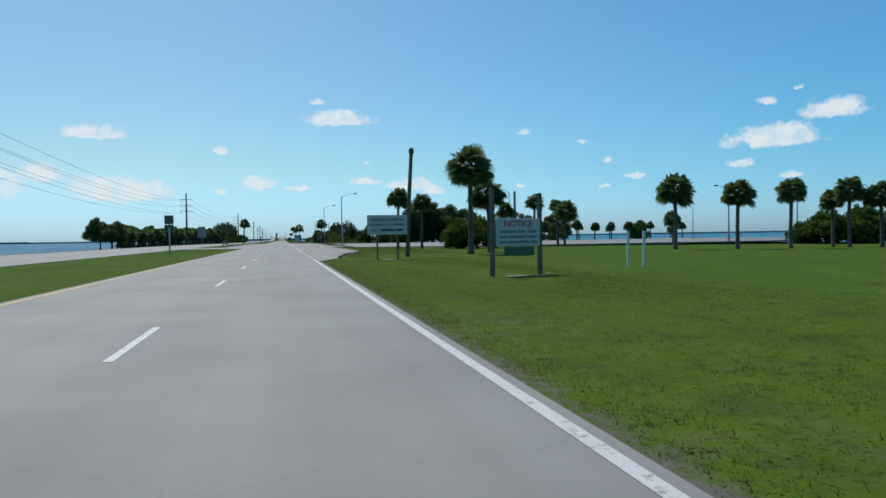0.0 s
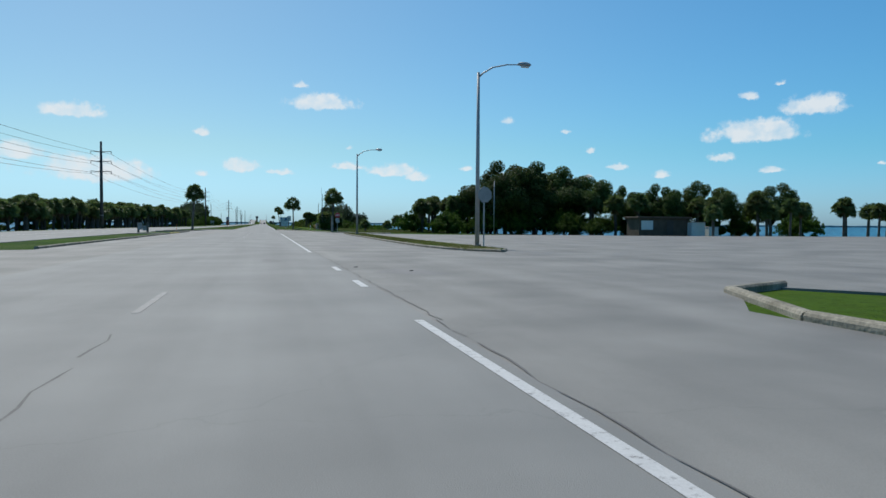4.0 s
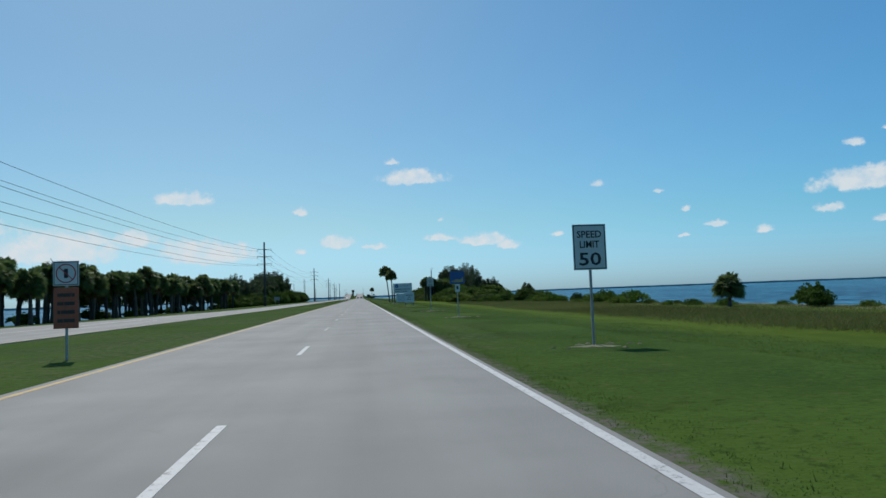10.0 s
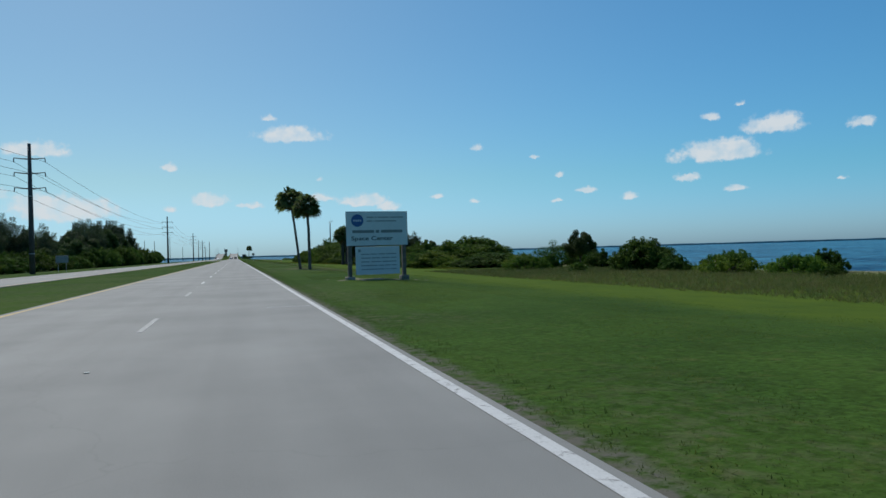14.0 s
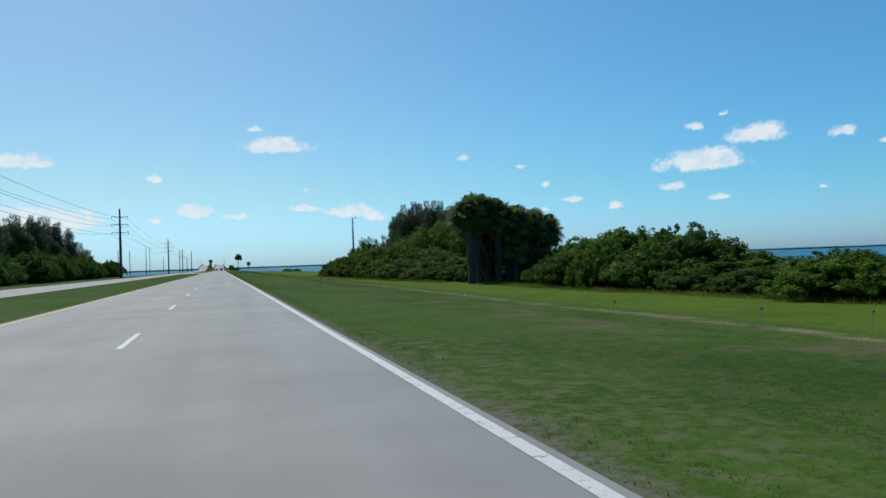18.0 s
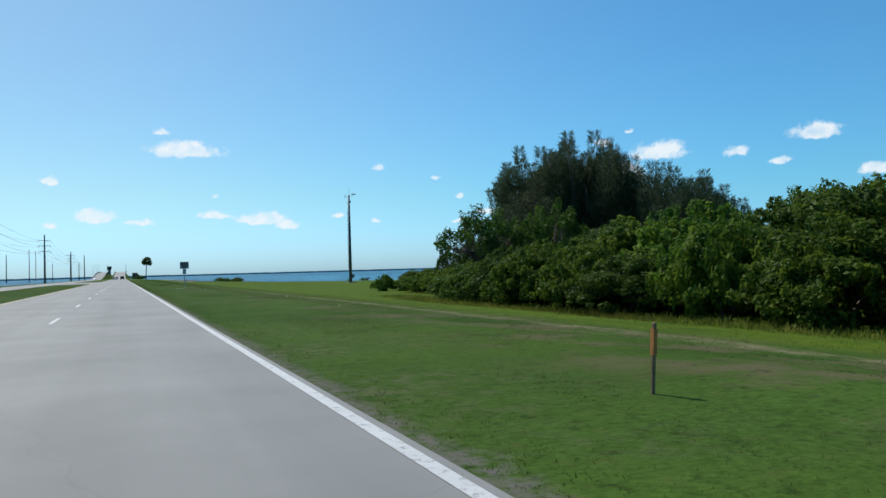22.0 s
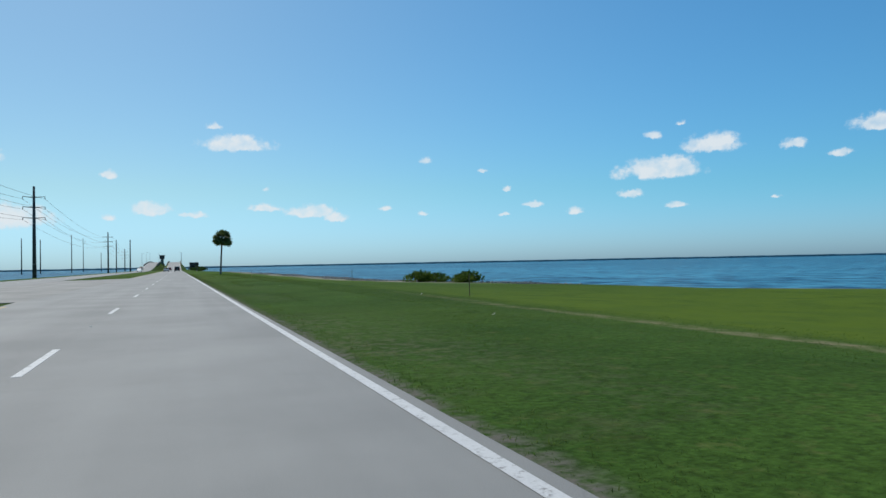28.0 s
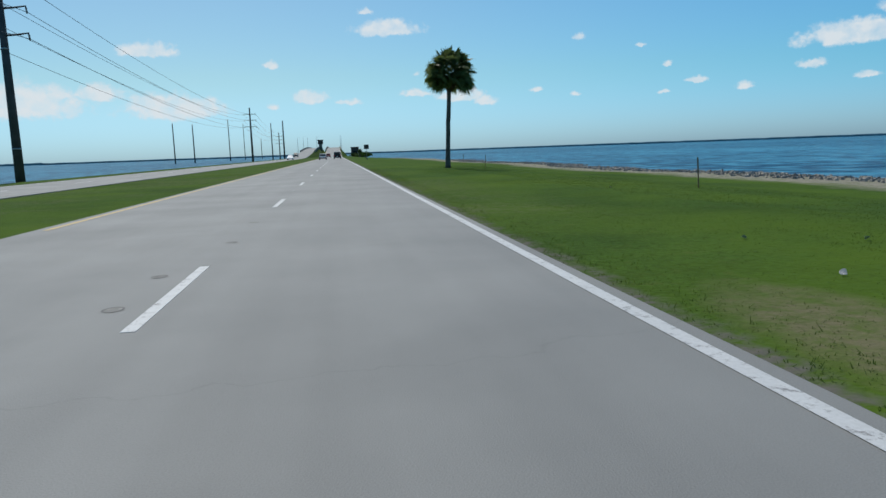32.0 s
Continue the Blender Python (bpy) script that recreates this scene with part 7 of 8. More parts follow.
# blue service sign
s = sign_base("service_sign", 7.12, 276.6, "blue picture sign above a small white plate", 0)
u_post(s, 0, 2.6)
p = panel(s, -0.43, 0.43, 1.92, 2.65, SIGN_BLUE, 0.012)
bm = bmesh.new()
f = bm.faces.new([bm.verts.new(v) for v in ((-0.36, -0.0125, 2.06), (-0.1, -0.0125, 2.0), (0.34, -0.0125, 2.02), (0.36, -0.0125, 2.3), (0.16, -0.0125, 2.16), (-0.08, -0.0125, 2.2), (-0.2, -0.0125, 2.12))])
r = bmesh.ops.extrude_face_region(bm, geom=[f])
for g in r["geom"]:
    if isinstance(g, bmesh.types.BMVert):
        g.co.y -= 0.002
bmesh.ops.triangulate(bm, faces=bm.faces)
part("picture_shape", bm, SIGN_TAN, p)
p = panel(s, -0.14, 0.14, 1.45, 1.89, SIGN_WHITE, 0.012)
part("picture_shape", boxed(-0.06, 0.06, -0.014, -0.012, 1.6, 1.78), INK, p)
bare_patch(7.1, 276.4, 0.55)
# pale sign with a round emblem
s = sign_base("emblem_sign", 7.3, 294.5, "grey-green sign with a faint round emblem", 0)
u_post(s, 0, 2.7)
p = panel(s, -0.28, 0.28, 2.04, 2.76, SIGN_CREAM, 0.012); border(p, -0.28, 0.28, 2.04, 2.76, 0.012, INK_GREY, -0.012)
V, Fs = tube([(0.13 * math.cos(2 * math.pi * i / 24), -0.013, 2.48 + 0.13 * math.sin(2 * math.pi * i / 24)) for i in range(25)], 0.012, 5, False)
part("emblem_ring", mesh_of("emblem_ring", V, Fs), INK_GREY, p)
part("emblem_core", boxed(-0.05, 0.05, -0.014, -0.012, 2.43, 2.53), INK_GREY, p)
bars(p, -0.2, 0.2, -0.012, 2.2, 0.05, 2, INK_GREY, 80); bars(p, -0.2, 0.2, -0.012, 2.11, 0.05, 3, INK_GREY, 81)
bare_patch(7.3, 294.4, 0.55)
# buckle up
s = sign_base("seat_belt_sign", 7.62, 325.3, "white board with black capitals on two short posts", 2)
timber(s, -0.5, 1.5, 0.09); timber(s, 0.5, 1.5, 0.09)
p = panel(s, -0.61, 0.61, 0.42, 1.72, SIGN_WHITE, 0.02, False)
words(p, "BUCKLE UP", 0, -0.02, 1.36, 0.17, INK, 0.82)
words(p, "IT'S", 0, -0.02, 1.09, 0.16, INK, 0.28)
words(p, "THE LAW", 0, -0.02, 0.85, 0.16, INK, 0.6)
bare_patch(7.6, 325.1, 0.8)
# the big site sign
s = sign_base("site_sign", 8.93, 361.35, "large pale site sign with a blue disc over a smaller panel", 6)
for x in (-1.5, 1.5):
    timber(s, x, 3.4, 0.2, 0.13)
    part("footing", boxed(x - 0.22, x + 0.22, -0.1, 0.36, -0.2, 0.14, 0.03), CONCRETE, s)
p = panel(s, -1.7, 1.7, 1.75, 3.56, SIGN_WHITE, 0.03, False)
border(p, -1.7, 1.7, 1.75, 3.56, 0.02, SIGN_BACK, -0.03, 0.0)
bm = bmesh.new()
bmesh.ops.create_cone(bm, cap_ends=True, segments=32, radius1=0.33, radius2=0.33, depth=0.01, matrix=pose(-1.08, -0.035, 3.08, 90, 0, 0))
disc = part("emblem_disc", bm, SIGN_BLUE, p)
for i in range(4):
    part("emblem_bar", boxed(-1.29 + 0.115 * i, -1.22 + 0.115 * i, -0.043, -0.04, 3.03, 3.13), SIGN_WHITE, disc)
bars(p, -0.6, 1.5, -0.03, 3.25, 0.06, 4, SIGN_BACK, 90); bars(p, -0.6, 1.1, -0.03, 3.05, 0.06, 3, SIGN_BACK, 91)
bars(p, -1.4, 1.45, -0.03, 2.5, 0.15, 3, INK_GREY, 92)
words(p, "Space Center", -0.28, -0.03, 2.11, 0.22, INK, 2.3)
p = panel(s, -1.22, 1.22, 0.22, 1.7, SIGN_WHITE, 0.03, False, "lower_panel")
for i in range(5):
    bars(p, -0.95, 1.05, -0.03, 1.3 - 0.2 * i, 0.05, 4, SIGN_BACK, 100 + i)
part("emblem_dot", boxed(-1.08, -0.94, -0.034, -0.03, 1.42, 1.56), SIGN_BACK, p)
bare_patch(8.9, 361.1, 1.3)
# emergency stopping only
s = sign_base("stopping_sign", 7.56, 574.1, "grey road sign with dark capitals above a small plate", 0)
u_post(s, 0, 2.6)
SIGN_FADED = mat("faded_sign_face", (0.21, 0.225, 0.23), 0.6, 0, 0.15, 2.0, 18, 0.05, (0.16, 0.17, 0.175))
p = panel(s, -0.42, 0.42, 1.98, 2.68, SIGN_FADED, 0.012); border(p, -0.42, 0.42, 1.98, 2.68, 0.014, INK, -0.012)
words(p, "EMERGENCY", 0, -0.012, 2.53, 0.115, INK, 0.66)
words(p, "STOPPING", 0, -0.012, 2.33, 0.115, INK, 0.6)
words(p, "ONLY", 0, -0.012, 2.13, 0.115, INK, 0.32)
p = panel(s, -0.17, 0.17, 1.44, 1.95, SIGN_WHITE, 0.012); border(p, -0.17, 0.17, 1.44, 1.95, 0.012, INK, -0.012)
bars(p, -0.1, 0.1, -0.012, 1.78, 0.07, 1, INK, 110); bars(p, -0.1, 0.1, -0.012, 1.6, 0.04, 2, INK, 111)
bare_patch(7.2, 573.9, 0.95)
# small far signs
s = sign_base("far_sign", -21.4, 433.0, "plain grey back of a wide low sign across the road", 0)
u_post(s, -0.5, 1.9); u_post(s, 0.5, 1.9)
part("panel", boxed(-0.8, 0.8, -0.02, 0, 1.3, 2.3, 0.004), SIGN_BACK, s)
s = sign_base("approach_sign", 7.7, 870.0, "dark sign on a post near the bridge approach", 0)
u_post(s, 0, 2.9)
panel(s, -0.5, 0.5, 2.1, 3.0, SIGN_BROWN, 0.015)
part("footing", boxed(-0.15, 0.15, -0.1, 0.2, -0.1, 0.2, 0.02), CONCRETE, s)


# ---- roadside posts and litter ----
STAKE_WOOD = mat("stake_wood", (0.26, 0.17, 0.085), 0.85, 0, 0.3, 4, 40, 0.3, (0.15, 0.105, 0.06))


def marker(x, y, h, label, top=None, w=0.04, lean=0.0):
    s = thing("marker_post", label, "marker post", pose(x, y, gz(x, y), lean, lean * 0.5, 0), "marker posts")
    part("stake", boxed(-w / 2, w / 2, -w / 2, w / 2, -0.3, h, 0.008), STAKE_WOOD, s)
    if top:
        part("band", boxed(-w / 2 - 0.004, w / 2 + 0.004, -w / 2 - 0.004, w / 2 + 0.004, h * 0.55, h - 0.06), top, s)


for x, y, h, t in ((11.8, 575.6, 1.0, None), (11.4, 484.2, 0.95, MARK_ORANGE), (10.4, 607.6, 1.0, None), (14.3, 663.2, 1.0, None), (20.7, 713.2, 1.35, None), (13.7, 745.6, 1.05, None), (10.4, 723.3, 1.0, None),
                (11.0, 479.2, 0.75, MARK_ORANGE), (6.6, 504.2, 0.72, MARK_ORANGE), (12.6, 233.4, 0.7, None), (13.8, 781.0, 1.1, None), (17.5, 812.0, 1.2, None), (10.8, 603.4, 0.5, MARK_ORANGE)):
    marker(x, y, h, "weathered wooden marker stake in the grass" if t is None else "wooden stake with an orange band in the grass", t, lean=3 * math.sin(y))
s = thing("median_stake", "thin marker stake in the grass median", "marker post", pose(-11.7, 212.5, 0))
part("stake", boxed(-0.035, 0.035, -0.035, 0.035, -0.3, 1.0, 0.008), MARK_ORANGE, s)
for x, y in ((9.7, 424), (11.6, 421.8), (9.4, 466), (13.5, 421)):
    s = thing("survey_flag", "small survey flag on a thin wire in the grass", "flag", pose(x, y, gz(x, y)), "survey flags")
    part("wire", mesh_of("wire", *tube([(0, 0, -0.1), (0, 0, 0.45)], 0.006, 4)), STEEL, s)
    part("flag", boxed(0.0, 0.065, -0.003, 0.003, 0.39, 0.45), MARK_ORANGE, s)
rng_t = random.Random(8)
litter_mes = []
for k in range(4):
    bm = bmesh.new()
    bmesh.ops.create_grid(bm, x_segments=4, y_segments=3, size=0.026)
    for v in bm.verts:
        v.co.z = 0.03 + 0.05 * noise.noise(v.co * 14 + Vector((k * 5, 0, 0)))
        v.co.x *= rng_t.uniform(0.8, 1.3)
    r = bmesh.ops.extrude_face_region(bm, geom=list(bm.faces))
    for g in r["geom"]:
        if isinstance(g, bmesh.types.BMVert):
            g.co.z += 0.004
    me = from_bm("litter", bm)
    me.materials.append(LITTER)
    litter_mes.append(me)
scraps = [(9.75, 743.6), (6.57, 731.3), (6.0, 728.8), (7.8, 730.7), (12.6, 601.1), (12.35, 614.4)]
scraps += [(rng_t.uniform(5.2, 12.5), rng_t.uniform(440, 735)) for _ in range(20)]
for i, (x, y) in enumerate(scraps):
    ob = part("litter", litter_mes[i % 4], LITTER, None, at=pose(x, y, gz(x, y) + 0.02, 0, 0, rng_t.uniform(0, 360)))
    tagged(ob, "crumpled pale scrap of litter in the grass", "litter", "litter")
for i, (x, y) in enumerate(((4.25, 115.2), (5.52, 113.3), (2.2, 61.5))):
    bm = bmesh.new()
    box(bm, -0.07, 0.07, -0.025, 0.025, 0.0, 0.016, 0.006)
    for v in bm.verts:
        v.co.y += 0.12 * math.sin(v.co.x * 6 + i)
    ob = part("tyre_scrap", bm, RUBBER, None, at=pose(x, y, 0.0, 0, 0, 20 * i))
    tagged(ob, "curled black scrap of tyre tread on the road", "tyre scrap", "tyre scraps")


# ---- buildings by the lot and the bridge ----
s = thing("shed", "low dark boarded kiosk beneath trees at the back of the lot", "shed", pose(52.4, 178.6, 0))
part("wall", boxed(-3.6, 3.6, -1.6, 1.6, -0.4, 2.2, 0.02), ROOF_BROWN, s)
part("roof", boxed(-3.9, 3.9, -1.9, 1.9, 2.2, 2.42, 0.03), ROOF_BROWN, s)
p = part("notice_panel", boxed(-3.3, -1.6, -1.64, -1.602, 0.7, 1.9, 0.005), SIGN_WHITE, s)
part("door", boxed(0.4, 1.4, -1.64, -1.602, -0.05, 1.95, 0.005), SIGN_BROWN, s)
for x, w, h in ((56.9, 1.0, 1.7), (59.2, 0.7, 1.1)):
    s = thing("white_cabinet", "white utility cabinet beside the kiosk", "cabinet", pose(x, 176.6, 0), "white cabinets")
    part("body", boxed(-w, w, -0.6, 0.6, -0.3, h, 0.03), SIGN_WHITE, s)
    part("lid", boxed(-w - 0.05, w + 0.05, -0.66, 0.66, h, h + 0.07, 0.02), SIGN_BACK, s)
    part("door", boxed(-w * 0.8, -0.05, -0.63, -0.602, 0.05, h - 0.15, 0.004), SIGN_WHITE, s)


def bridge_tower():
    z = deck_z(1250) - 0.5
    s = thing("bridge_tower", "dark control tower standing between the two bridges", "tower", pose(-9.6, 1250, z))
    part("shaft", boxed(-1.2, 1.2, -1.2, 1.2, -7.5, 3.2, 0.05), CONCRETE, s)
    c = part("cabin", boxed(-1.9, 1.9, -1.9, 1.9, 3.2, 6.0, 0.06), SIGN_BROWN, s)
    for x in (-1.2, 0.0, 1.2):
        part("window", boxed(x - 0.5, x + 0.5, -1.94, -1.902, 4.2, 5.5, 0.005), WINDOW, c)
    part("roof", boxed(-2.2, 2.2, -2.2, 2.2, 6.0, 6.3, 0.05), SIGN_BROWN, s)


bridge_tower()
for x0, nm in ((-4.6, "bridge_rail_median"), (4.4, "bridge_rail_outer"), (-10.6, "bridge_rail_inner"), (-18.6, "bridge_rail_far")):
    V, Fs = [], []
    ys = np.arange(1130, 1600, 10.0)
    for i, y in enumerate(ys):
        z = deck_z(y)
        V += [(x0 - 0.15, y, z - 0.9), (x0 - 0.15, y, z + 0.85), (x0 + 0.15, y, z + 0.85), (x0 + 0.15, y, z - 0.9)]
        if i:
            a = 4 * i - 4
            Fs += [(a, a + 1, a + 5, a + 4), (a + 1, a + 2, a + 6, a + 5), (a + 2, a + 3, a + 7, a + 6), (a + 3, a, a + 4, a + 7)]
    tagged(part(nm, mesh_of(nm, V, Fs), CONCRETE), "pale concrete bridge parapet", "parapet", kind="structure")
for x0, x1, nm in ((-4.5, 4.3, "bridge_embankment"), (-18.5, -10.7, "bridge_embankment_opposite")):
    V, Fs = [], []
    ys = np.arange(985, 1601, 14.0)
    for i, y in enumerate(ys):
        z = deck_z(y) - 0.2
        w = max(0.0, z + 1.0) * 0.9
        V += [(x0 - w, y, -1.6), (x0, y, z), (x1, y, z), (x1 + w, y, -1.6)]
        if i:
            a = 4 * i - 4
            Fs += [(a, a + 1, a + 5, a + 4), (a + 1, a + 2, a + 6, a + 5), (a + 2, a + 3, a + 7, a + 6)]
    tagged(part(nm, mesh_of(nm, V, Fs), TURF), "grassy embankment carrying the bridge approach", "embankment", kind="structure")
for x, y in ((-19.2, 1120), (-19.2, 1190), (-19.2, 1260), (4.9, 1180), (4.9, 1260), (-10.0, 1160)):
    z = deck_z(y)
    s = thing("bridge_lamp", "slim lamp post on the bridge parapet", "street lamp", pose(x, y, z), "bridge lamps")
    part("pole", tube_mesh("pole", [(0, 0, -1.2), (0, 0, 8)], [0.12, 0.06], 8), LAMP_STEEL, s)
    part("arm", tube_mesh("arm", [(0, 0, 7.9), (1.6 if x < 0 else -1.6, 0, 8.2)], 0.04, 6), LAMP_STEEL, s)
s = thing("bridge_house", "small flat-roofed building beside the bridge approach", "building", pose(10.0, 1052, gz(10, 1052)))
part("wall", boxed(-1.7, 1.7, -2.5, 2.5, -0.3, 4.2, 0.03), SIGN_BROWN, s)
part("roof", boxed(-1.9, 1.9, -2.7, 2.7, 4.2, 4.5, 0.03), ROOF_BROWN, s)
part("window", boxed(-0.8, 0.8, -2.54, -2.502, 1.6, 2.8, 0.005), WINDOW, s)
part("door", boxed(0.95, 1.5, -2.54, -2.502, 0.0, 2.0, 0.005), SIGN_BACK, s)


# ---- vehicles ahead and across ----
def vehicle(name, x, y, turn, paint, label, L=4.7, W=1.85, H=1.5, tall=False):
    v = thing(name, label, "car", pose(x, y, deck_z(y), math.degrees(math.atan2(deck_z(y + 2) - deck_z(y - 2), 4)), 0, turn), "traffic")
    # local: +y forward
    hood = 0.52 * H if not tall else 0.6 * H
    prof = [(-L / 2, 0.28), (-L / 2, hood * 0.98), (-L * 0.47, hood), (L * 0.26, hood * 0.98), (L * 0.46, hood * 0.82), (L / 2, hood * 0.6), (L / 2, 0.3)]
    def loft(pr, w0, w1, zc):
        Vs, Fs = [], []
        n = len(pr)
        for s_ in (-1, 1):
            for yy, zz in pr:
                w = w0 if zz < zc else w1
                Vs.append((s_ * w, yy, zz))
        Fs.append(tuple(range(n)))
        Fs.append(tuple(range(2 * n - 1, n - 1, -1)))
        for i in range(n):
            j = (i + 1) % n
            Fs.append((i, i + n, j + n, j))
        return mesh_of("body", Vs, Fs)
    bm = bmesh.new()
    bm.from_mesh(loft(prof, W / 2, W / 2 - 0.03, 0.6))
    bmesh.ops.bevel(bm, geom=list(bm.edges), offset=0.06, segments=2, affect="EDGES", profile=0.5)
    body = part("body", bm, paint, v)
    back = -L * 0.47 if tall else -L * 0.36
    cab = [(back, hood), (back + (0.12 if tall else 0.5), H * 0.97), (L * 0.02, H), (L * 0.24, hood)]
    bm = bmesh.new()
    bm.from_mesh(loft(cab, W / 2 - 0.05, W / 2 - 0.2, hood + 0.1))
    bmesh.ops.bevel(bm, geom=list(bm.edges), offset=0.05, segments=2, affect="EDGES", profile=0.5)
    part("cabin", bm, paint, v)
    part("rear_window", boxed(-W * 0.36, W * 0.36, back - 0.02 + (0.03 if tall else 0.16), back + (0.05 if tall else 0.3), hood + 0.08, H * 0.9, 0.02), WINDOW, v)
    for sx in (-1, 1):
        part("side_window", boxed(sx * (W / 2 - 0.12) - 0.03, sx * (W / 2 - 0.12) + 0.03, back + 0.5, L * 0.1, hood + 0.06, H * 0.9, 0.02), WINDOW, v)
        part("tail_lamp", boxed(sx * W * 0.40 - 0.12, sx * W * 0.40 + 0.12, -L / 2 - 0.02, -L / 2 + 0.05, hood * 0.68, hood * 0.9, 0.01), TAIL_RED, v)
        part("headlight", boxed(sx * W * 0.38 - 0.14, sx * W * 0.38 + 0.14, L / 2 - 0.06, L / 2 + 0.02, hood * 0.5, hood * 0.68, 0.01), GLASSY, v)
    part("bumper", boxed(-W / 2 + 0.04, W / 2 - 0.04, -L / 2 - 0.06, -L / 2 + 0.06, 0.32, 0.52, 0.02), INK, v)
    part("plate", boxed(-0.16, 0.16, -L / 2 - 0.075, -L / 2 - 0.061, 0.56, 0.68), SIGN_WHITE, body)
    for sx in (-1, 1):
        for wy in (-L * 0.30, L * 0.31):
            bm = bmesh.new()
            bmesh.ops.create_cone(bm, cap_ends=True, segments=16, radius1=0.33, radius2=0.33, depth=0.22, matrix=pose(sx * (W / 2 - 0.12), wy, 0.33, 0, 90, 0))
            wheel = part("wheel", bm, RUBBER, v)
            bm = bmesh.new()
            bmesh.ops.create_cone(bm, cap_ends=True, segments=12, radius1=0.2, radius2=0.18, depth=0.03, matrix=pose(sx * (W / 2 - 0.005), wy, 0.33, 0, 90 * sx, 0))
            part("rim", bm, STEEL, wheel)
    return v


vehicle("suv", 1.75, 913, 0, CAR_BLACK, "black sport utility vehicle driving towards the bridge", 4.8, 1.95, 1.85, True)
vehicle("sedan", -1.85, 902, 0, CAR_SILVER, "silver sedan in the passing lane", 4.7, 1.82, 1.45)
vehicle("hatchback", -1.7, 1010, 0, CAR_RED, "red hatchback climbing towards the bridge", 4.2, 1.78, 1.5)
vehicle("oncoming_sedan", -13.0, 952, 180, CAR_WHITE, "white sedan on the opposite carriageway", 4.6, 1.82, 1.45)
vehicle("oncoming_suv", -16.4, 1045, 180, CAR_BLACK, "dark sport utility vehicle coming off the opposite bridge", 4.7, 1.9, 1.8, True)


# ---- ground cover ----
def blades_mesh(name, seed, n, x0, x1, length, h0, h1, w, material, bias=1.0, lean=0.5):
    """Grass blades as single bent slivers, denser towards x0 when bias is above one."""
    rng = np.random.default_rng(seed)
    m = n // 5
    cx = x0 + (x1 - x0) * rng.uniform(0, 1, m) ** bias
    cy = rng.uniform(0, length, m)
    c = np.repeat(np.stack([cx, cy], 1), 5, 0) + rng.normal(size=(m * 5, 2)) * 0.05
    k = len(c)
    a = rng.uniform(0, 2 * math.pi, k)
    h = rng.uniform(h0, h1, k) * (0.6 + 0.8 * rng.random(k) ** 3)
    d = np.stack([np.cos(a), np.sin(a)], 1)
    q = np.stack([-d[:, 1], d[:, 0]], 1)
    tip = c + q * (h * lean * rng.uniform(0.2, 1.0, k))[:, None]
    z = np.zeros(k)
    v = np.stack([np.c_[c - d * w, z], np.c_[c + d * w, z], np.c_[tip + d * w * 0.25, h], np.c_[tip - d * w * 0.25, h]], 1)
    return quads_mesh(name, v.reshape(-1, 3), material)


VERGE = blades_mesh("verge_grass", 1, 80000, 3.95, 12.0, 30.0, 0.009, 0.022, 0.005, BLADE, 1.5, 2.4)
MEDIAN = blades_mesh("median_grass", 2, 26000, 0.0, 6.6, 30.0, 0.012, 0.03, 0.006, BLADE, 1.2, 2.0)
TALL = blades_mesh("tall_reeds", 3, 34000, 0.0, 15.0, 24.0, 0.06, 0.30, 0.012, REED, 0.85, 1.5)
EDGE = blades_mesh("edge_tufts", 4, 2600, 3.92, 4.6, 30.0, 0.015, 0.045, 0.005, BLADE, 1.2, 1.8)


WEED = leafy("verge_weed", (0.060, 0.105, 0.012), (0.155, 0.175, 0.030), 0.8, 0.45)
FRINGE = blades_mesh("weed_fringe", 6, 5200, 0.0, 2.8, 8.0, 0.07, 0.27, 0.014, WEED, 0.6, 1.1)


DRY_WEED = leafy("dry_weed", (0.075, 0.110, 0.022), (0.150, 0.150, 0.050), 0.8, 0.4)
ISLE_WEEDS = blades_mesh("island_weeds", 9, 3600, 0.0, 2.0, 6.0, 0.02, 0.10, 0.010, DRY_WEED, 1.0, 1.8)
KERB_WEEDS = blades_mesh("kerb_weeds", 10, 2600, 0.0, 1.6, 6.0, 0.015, 0.055, 0.008, DRY_WEED, 1.7, 2.0)
ROUGH = blades_mesh("rough_grass", 7, 42000, 4.0, 13.0, 46.0, 0.015, 0.05, 0.007, WEED, 1.4, 2.4)


def cover(name, me, x, y, z, label):
    ob = part(name, me, BLADE, None, at=pose(x, y, z))
    return tagged(ob, label, "grass", kind="stuff")


for i in range(-1, 26):
    y = i * 30.0
    if 44 <= y + 30 and y < 225:
        continue
    cover("verge_grass", VERGE, 0, y, -0.045, "short mown grass blades on the verge")
    cover("edge_tufts", EDGE, 0, y, -0.04, "straggling grass tufts along the road edge")
cover("verge_grass", VERGE, 0, 14.0, -0.045, "short mown grass blades on the verge")
cover("rough_grass", ROUGH, 0, -2, -0.045, "rough uneven grass and low weeds by the road")
for x, y in ((4.75, 55), (4.8, 74)):
    cover("verge_grass", VERGE, x, y, -0.045, "short mown grass blades on the verge")
for y in (232.0,):
    cover("verge_grass", VERGE, 0, y, -0.045, "short mown grass blades on the verge")
for i in range(-1, 26):
    y = i * 30.0
    if 80 <= y < 235 or 640 <= y + 15 < 727:
        continue
    cover("median_grass", MEDIAN, -10.9, y, -0.045, "short green grass blades on the median")
cover("median_grass", MEDIAN, -12.9, 75, -0.045, "short green grass blades on the median")
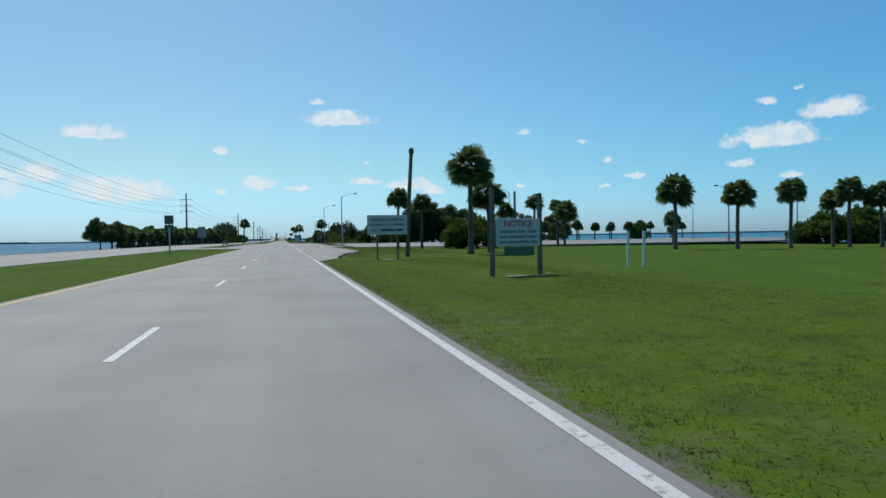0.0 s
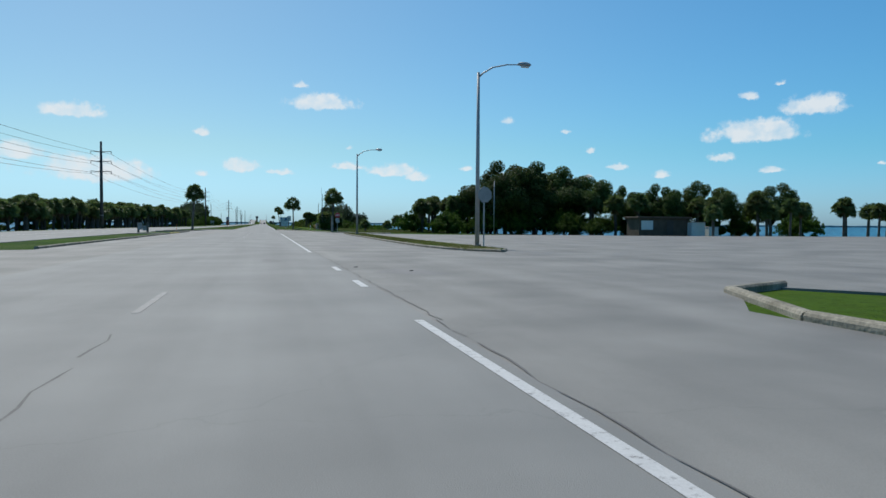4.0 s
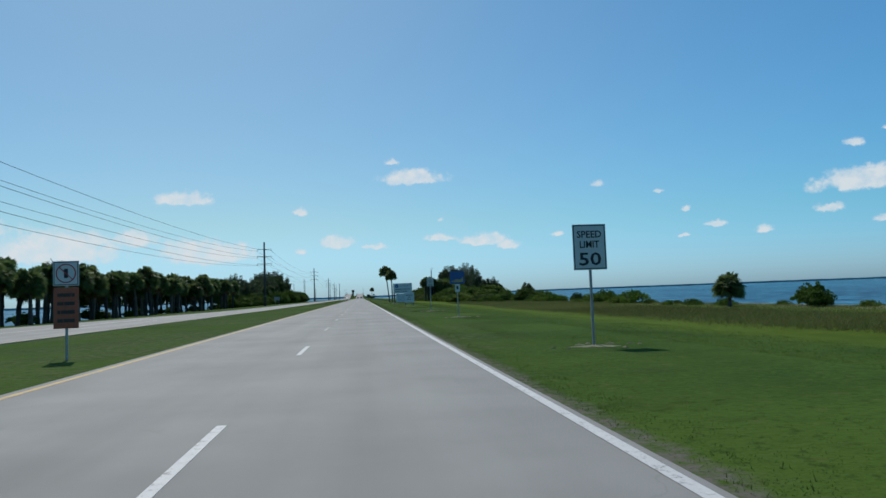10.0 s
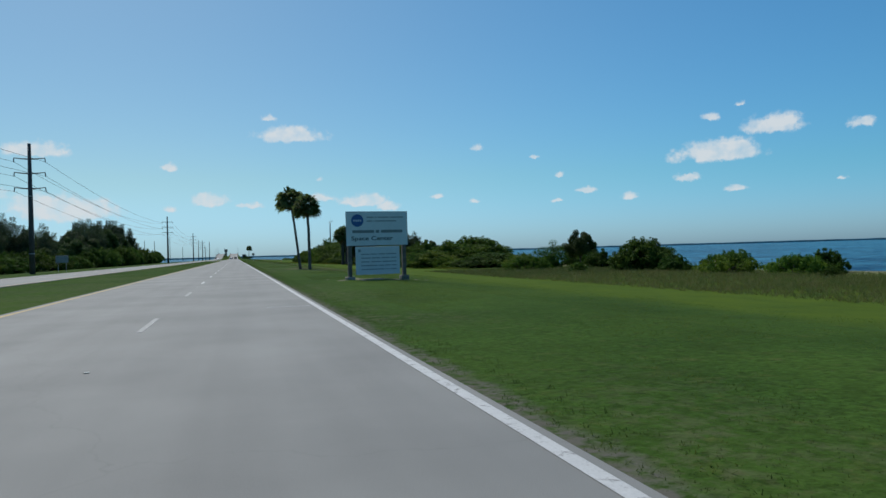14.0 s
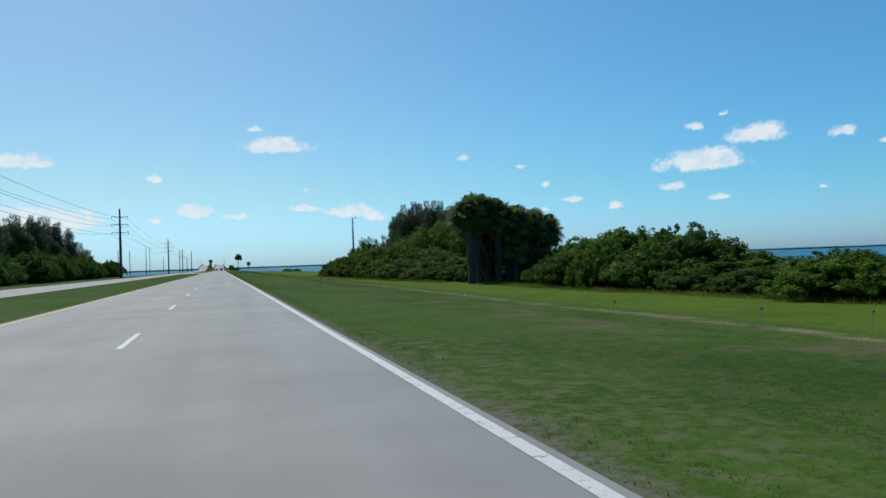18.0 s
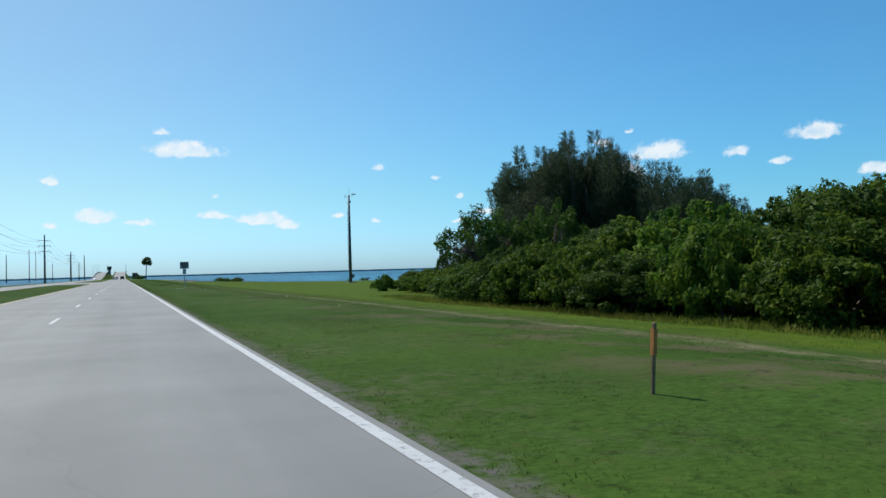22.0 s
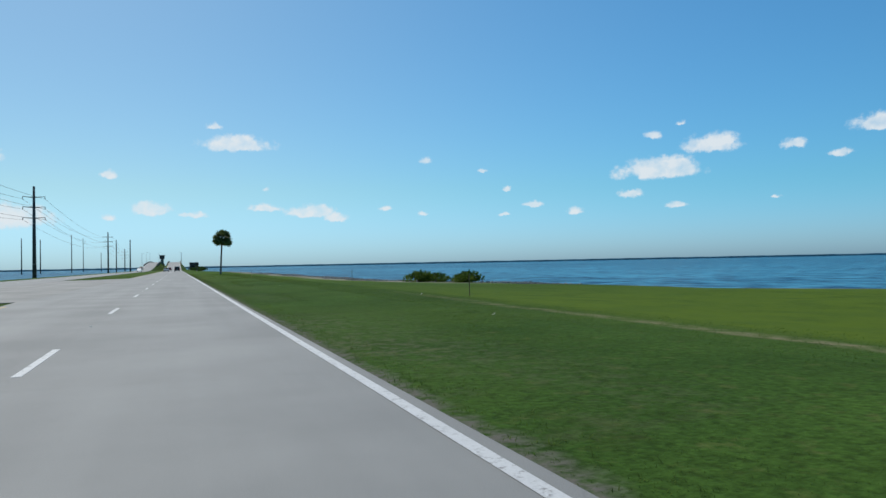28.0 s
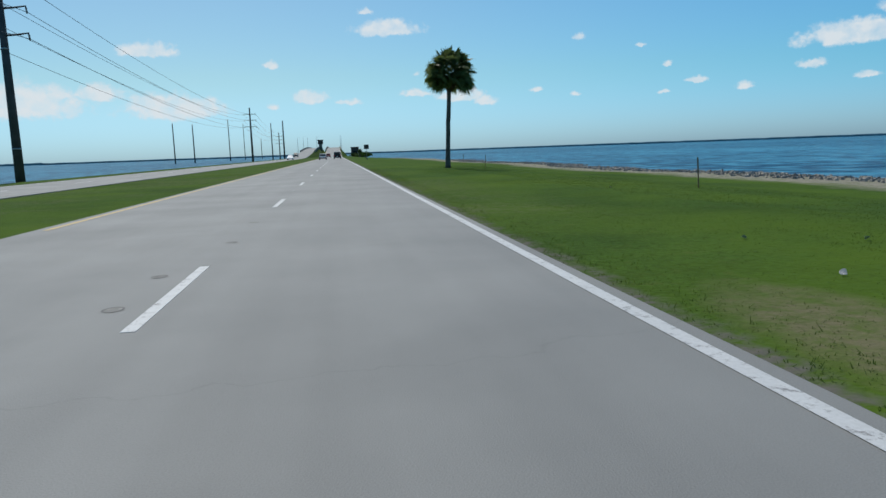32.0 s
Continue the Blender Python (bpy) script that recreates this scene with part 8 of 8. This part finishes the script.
for i in range(7):
    y = 240 + i * 22.0
    cover("tall_reeds", TALL, 16.5 if i < 4 else 20.5, y, land_z(19, y) - 0.1, "tall straw-coloured reeds and shore grass")
    cover("tall_reeds", TALL, 28.0, y + 5, land_z(33, y) - 0.15, "tall straw-coloured reeds and shore grass")
cover("tall_reeds", TALL, 15.5, 205, -0.2, "tall straw-coloured reeds and shore grass")

for i in range(9):
    y = 126.5 + i * 6.0
    x = ramp(y, (126, 10.75), (133, 10.25), (142, 10.3), (157, 10.6), (172, 10.85), (181, 11.3))
    ob = part("island_weeds", ISLE_WEEDS, WEED, None, at=pose(x, y, 0.09))
    tagged(ob, "scraggly yellow-green weeds on a narrow traffic island", "weeds", kind="stuff")
for x, y, w in ((5.75, 47.5, 1.0), (6.1, 51.0, 1.0), (7.3, 57.0, 1.0), (8.5, 62.5, 1.0), (8.9, 68.5, 1.0), (8.95, 74.5, 1.0), (9.0, 80.5, 1.0), (9.0, 86.5, 1.0), (9.0, 92.5, 1.0)):
    ob = part("kerb_weeds", KERB_WEEDS, WEED, None, at=pose(x + 0.12, y, -0.035, 0, 0, -12 if y < 62 else -1))
    tagged(ob, "rough dry grass and weeds behind a kerb", "weeds", kind="stuff")
for i in range(19):
    y = 404 + i * 8.0
    x = min(thicket_front(y), thicket_front(y + 8)) - 1.7
    cover("weed_fringe", FRINGE, x, y, land_z(x + 1.2, y + 4) - 0.06, "rank yellow-green weeds along the foot of the thicket")

# turned-up clods of dark soil in the verge
CLOD = mat("dark_soil_clod", (0.050, 0.043, 0.030), 0.95, 0, 0.35, 5, 30, 0.6, (0.026, 0.024, 0.018))
clod_rng = np.random.default_rng(5)
cv, cf = [], []
heaps = [(8.45 - 0.10 * k, 397.4 - 0.34 * k, 13, 0.15) for k in range(9)] + [(7.85, 403.5, 20, 0.35), (5.8, 400.2, 18, 0.2), (12.2, 409.2, 12, 0.5), (9.3, 400.3, 22, 0.4), (6.5, 397.3, 8, 0.15), (8.3, 402.0, 20, 0.7), (6.48, 596.2, 10, 0.15), (6.59, 598.8, 10, 0.2), (6.56, 593.6, 9, 0.15)]
for hx, hy, count, sd in heaps:
    for k in range(count):
        x, y, q = hx + sd * clod_rng.normal(), hy + sd * clod_rng.normal(), 0.010 + 0.032 * clod_rng.random() ** 2
        z, n = land_z(x, y), len(cv)
        ring = [(q * clod_rng.uniform(0.8, 1.5) * math.cos(a), q * clod_rng.uniform(0.8, 1.5) * math.sin(a)) for a in (0, 1.26, 2.5, 3.8, 5.0)]
        cv += [(x + a, y + b, z - 0.03) for a, b in ring] + [(x + a * 0.55, y + b * 0.55, z + 0.012 + q * clod_rng.uniform(0.2, 0.7)) for a, b in ring]
        cf += [(n + k, n + (k + 1) % 5, n + 5 + (k + 1) % 5, n + 5 + k) for k in range(5)] + [(n + 5, n + 6, n + 7, n + 8, n + 9)]
tagged(part("soil_clods", mesh_of("soil_clods", cv, cf), CLOD), "dark clods of turned soil lying in the grass", "soil", kind="stuff")

# stones along the bank
rock_mes = []
for k in range(5):
    bm = bmesh.new()
    bmesh.ops.create_icosphere(bm, subdivisions=2, radius=0.3)
    for v in bm.verts:
        v.co *= 1 + 0.5 * noise.noise(v.co * 3.1 + Vector((k * 7, 0, 0)))
        v.co.z *= 0.6
    me = from_bm("shore_rock", bm)
    me.materials.append(ROCK)
    rock_mes.append(me)
rng_r = random.Random(21)
bank = thing("rock_bank", "uneven pale stones along the lagoon bank", "rocks", kind="structure")
for i in range(260):
    y = 690 + i * 0.75 + rng_r.uniform(-0.4, 0.4)
    x = shore_right(y) + rng_r.uniform(-1.6, 0.5)
    q = 0.16 + 0.55 * rng_r.random() ** 3
    part("stone", rock_mes[i % 5], ROCK, bank, at=pose(x, y, land_z(x, y) + 0.02, rng_r.uniform(0, 360), rng_r.uniform(0, 40), rng_r.uniform(0, 360)) @ Matrix.Scale(q, 4))
rubble_rng = np.random.default_rng(31)
rv, rf = [], []
for i in range(5200):
    y = 690 + 190 * rubble_rng.random()
    x = shore_right(y) + 0.5 - 4.6 * rubble_rng.random() ** 1.5
    z, q = max(land_z(x, y), WATER_Z - 0.05), 0.05 + 0.15 * rubble_rng.random() ** 2
    n, turn = len(rv), rubble_rng.uniform(0, 6.28)
    ring = [(math.cos(turn + a) * q * rubble_rng.uniform(0.8, 1.5), math.sin(turn + a) * q * rubble_rng.uniform(0.8, 1.5)) for a in (0, 1.26, 2.5, 3.8, 5.0)]
    rv += [(x + a, y + b, z - 0.05) for a, b in ring] + [(x + a * 0.6, y + b * 0.6, z + q * rubble_rng.uniform(0.4, 0.9)) for a, b in ring]
    rf += [(n + k, n + (k + 1) % 5, n + 5 + (k + 1) % 5, n + 5 + k) for k in range(5)] + [(n + 5, n + 6, n + 7, n + 8, n + 9)]
tagged(part("shore_rubble", mesh_of("shore_rubble", rv, rf), RUBBLE), "broken pale rubble and shell strewn along the lagoon bank", "rubble", kind="stuff")
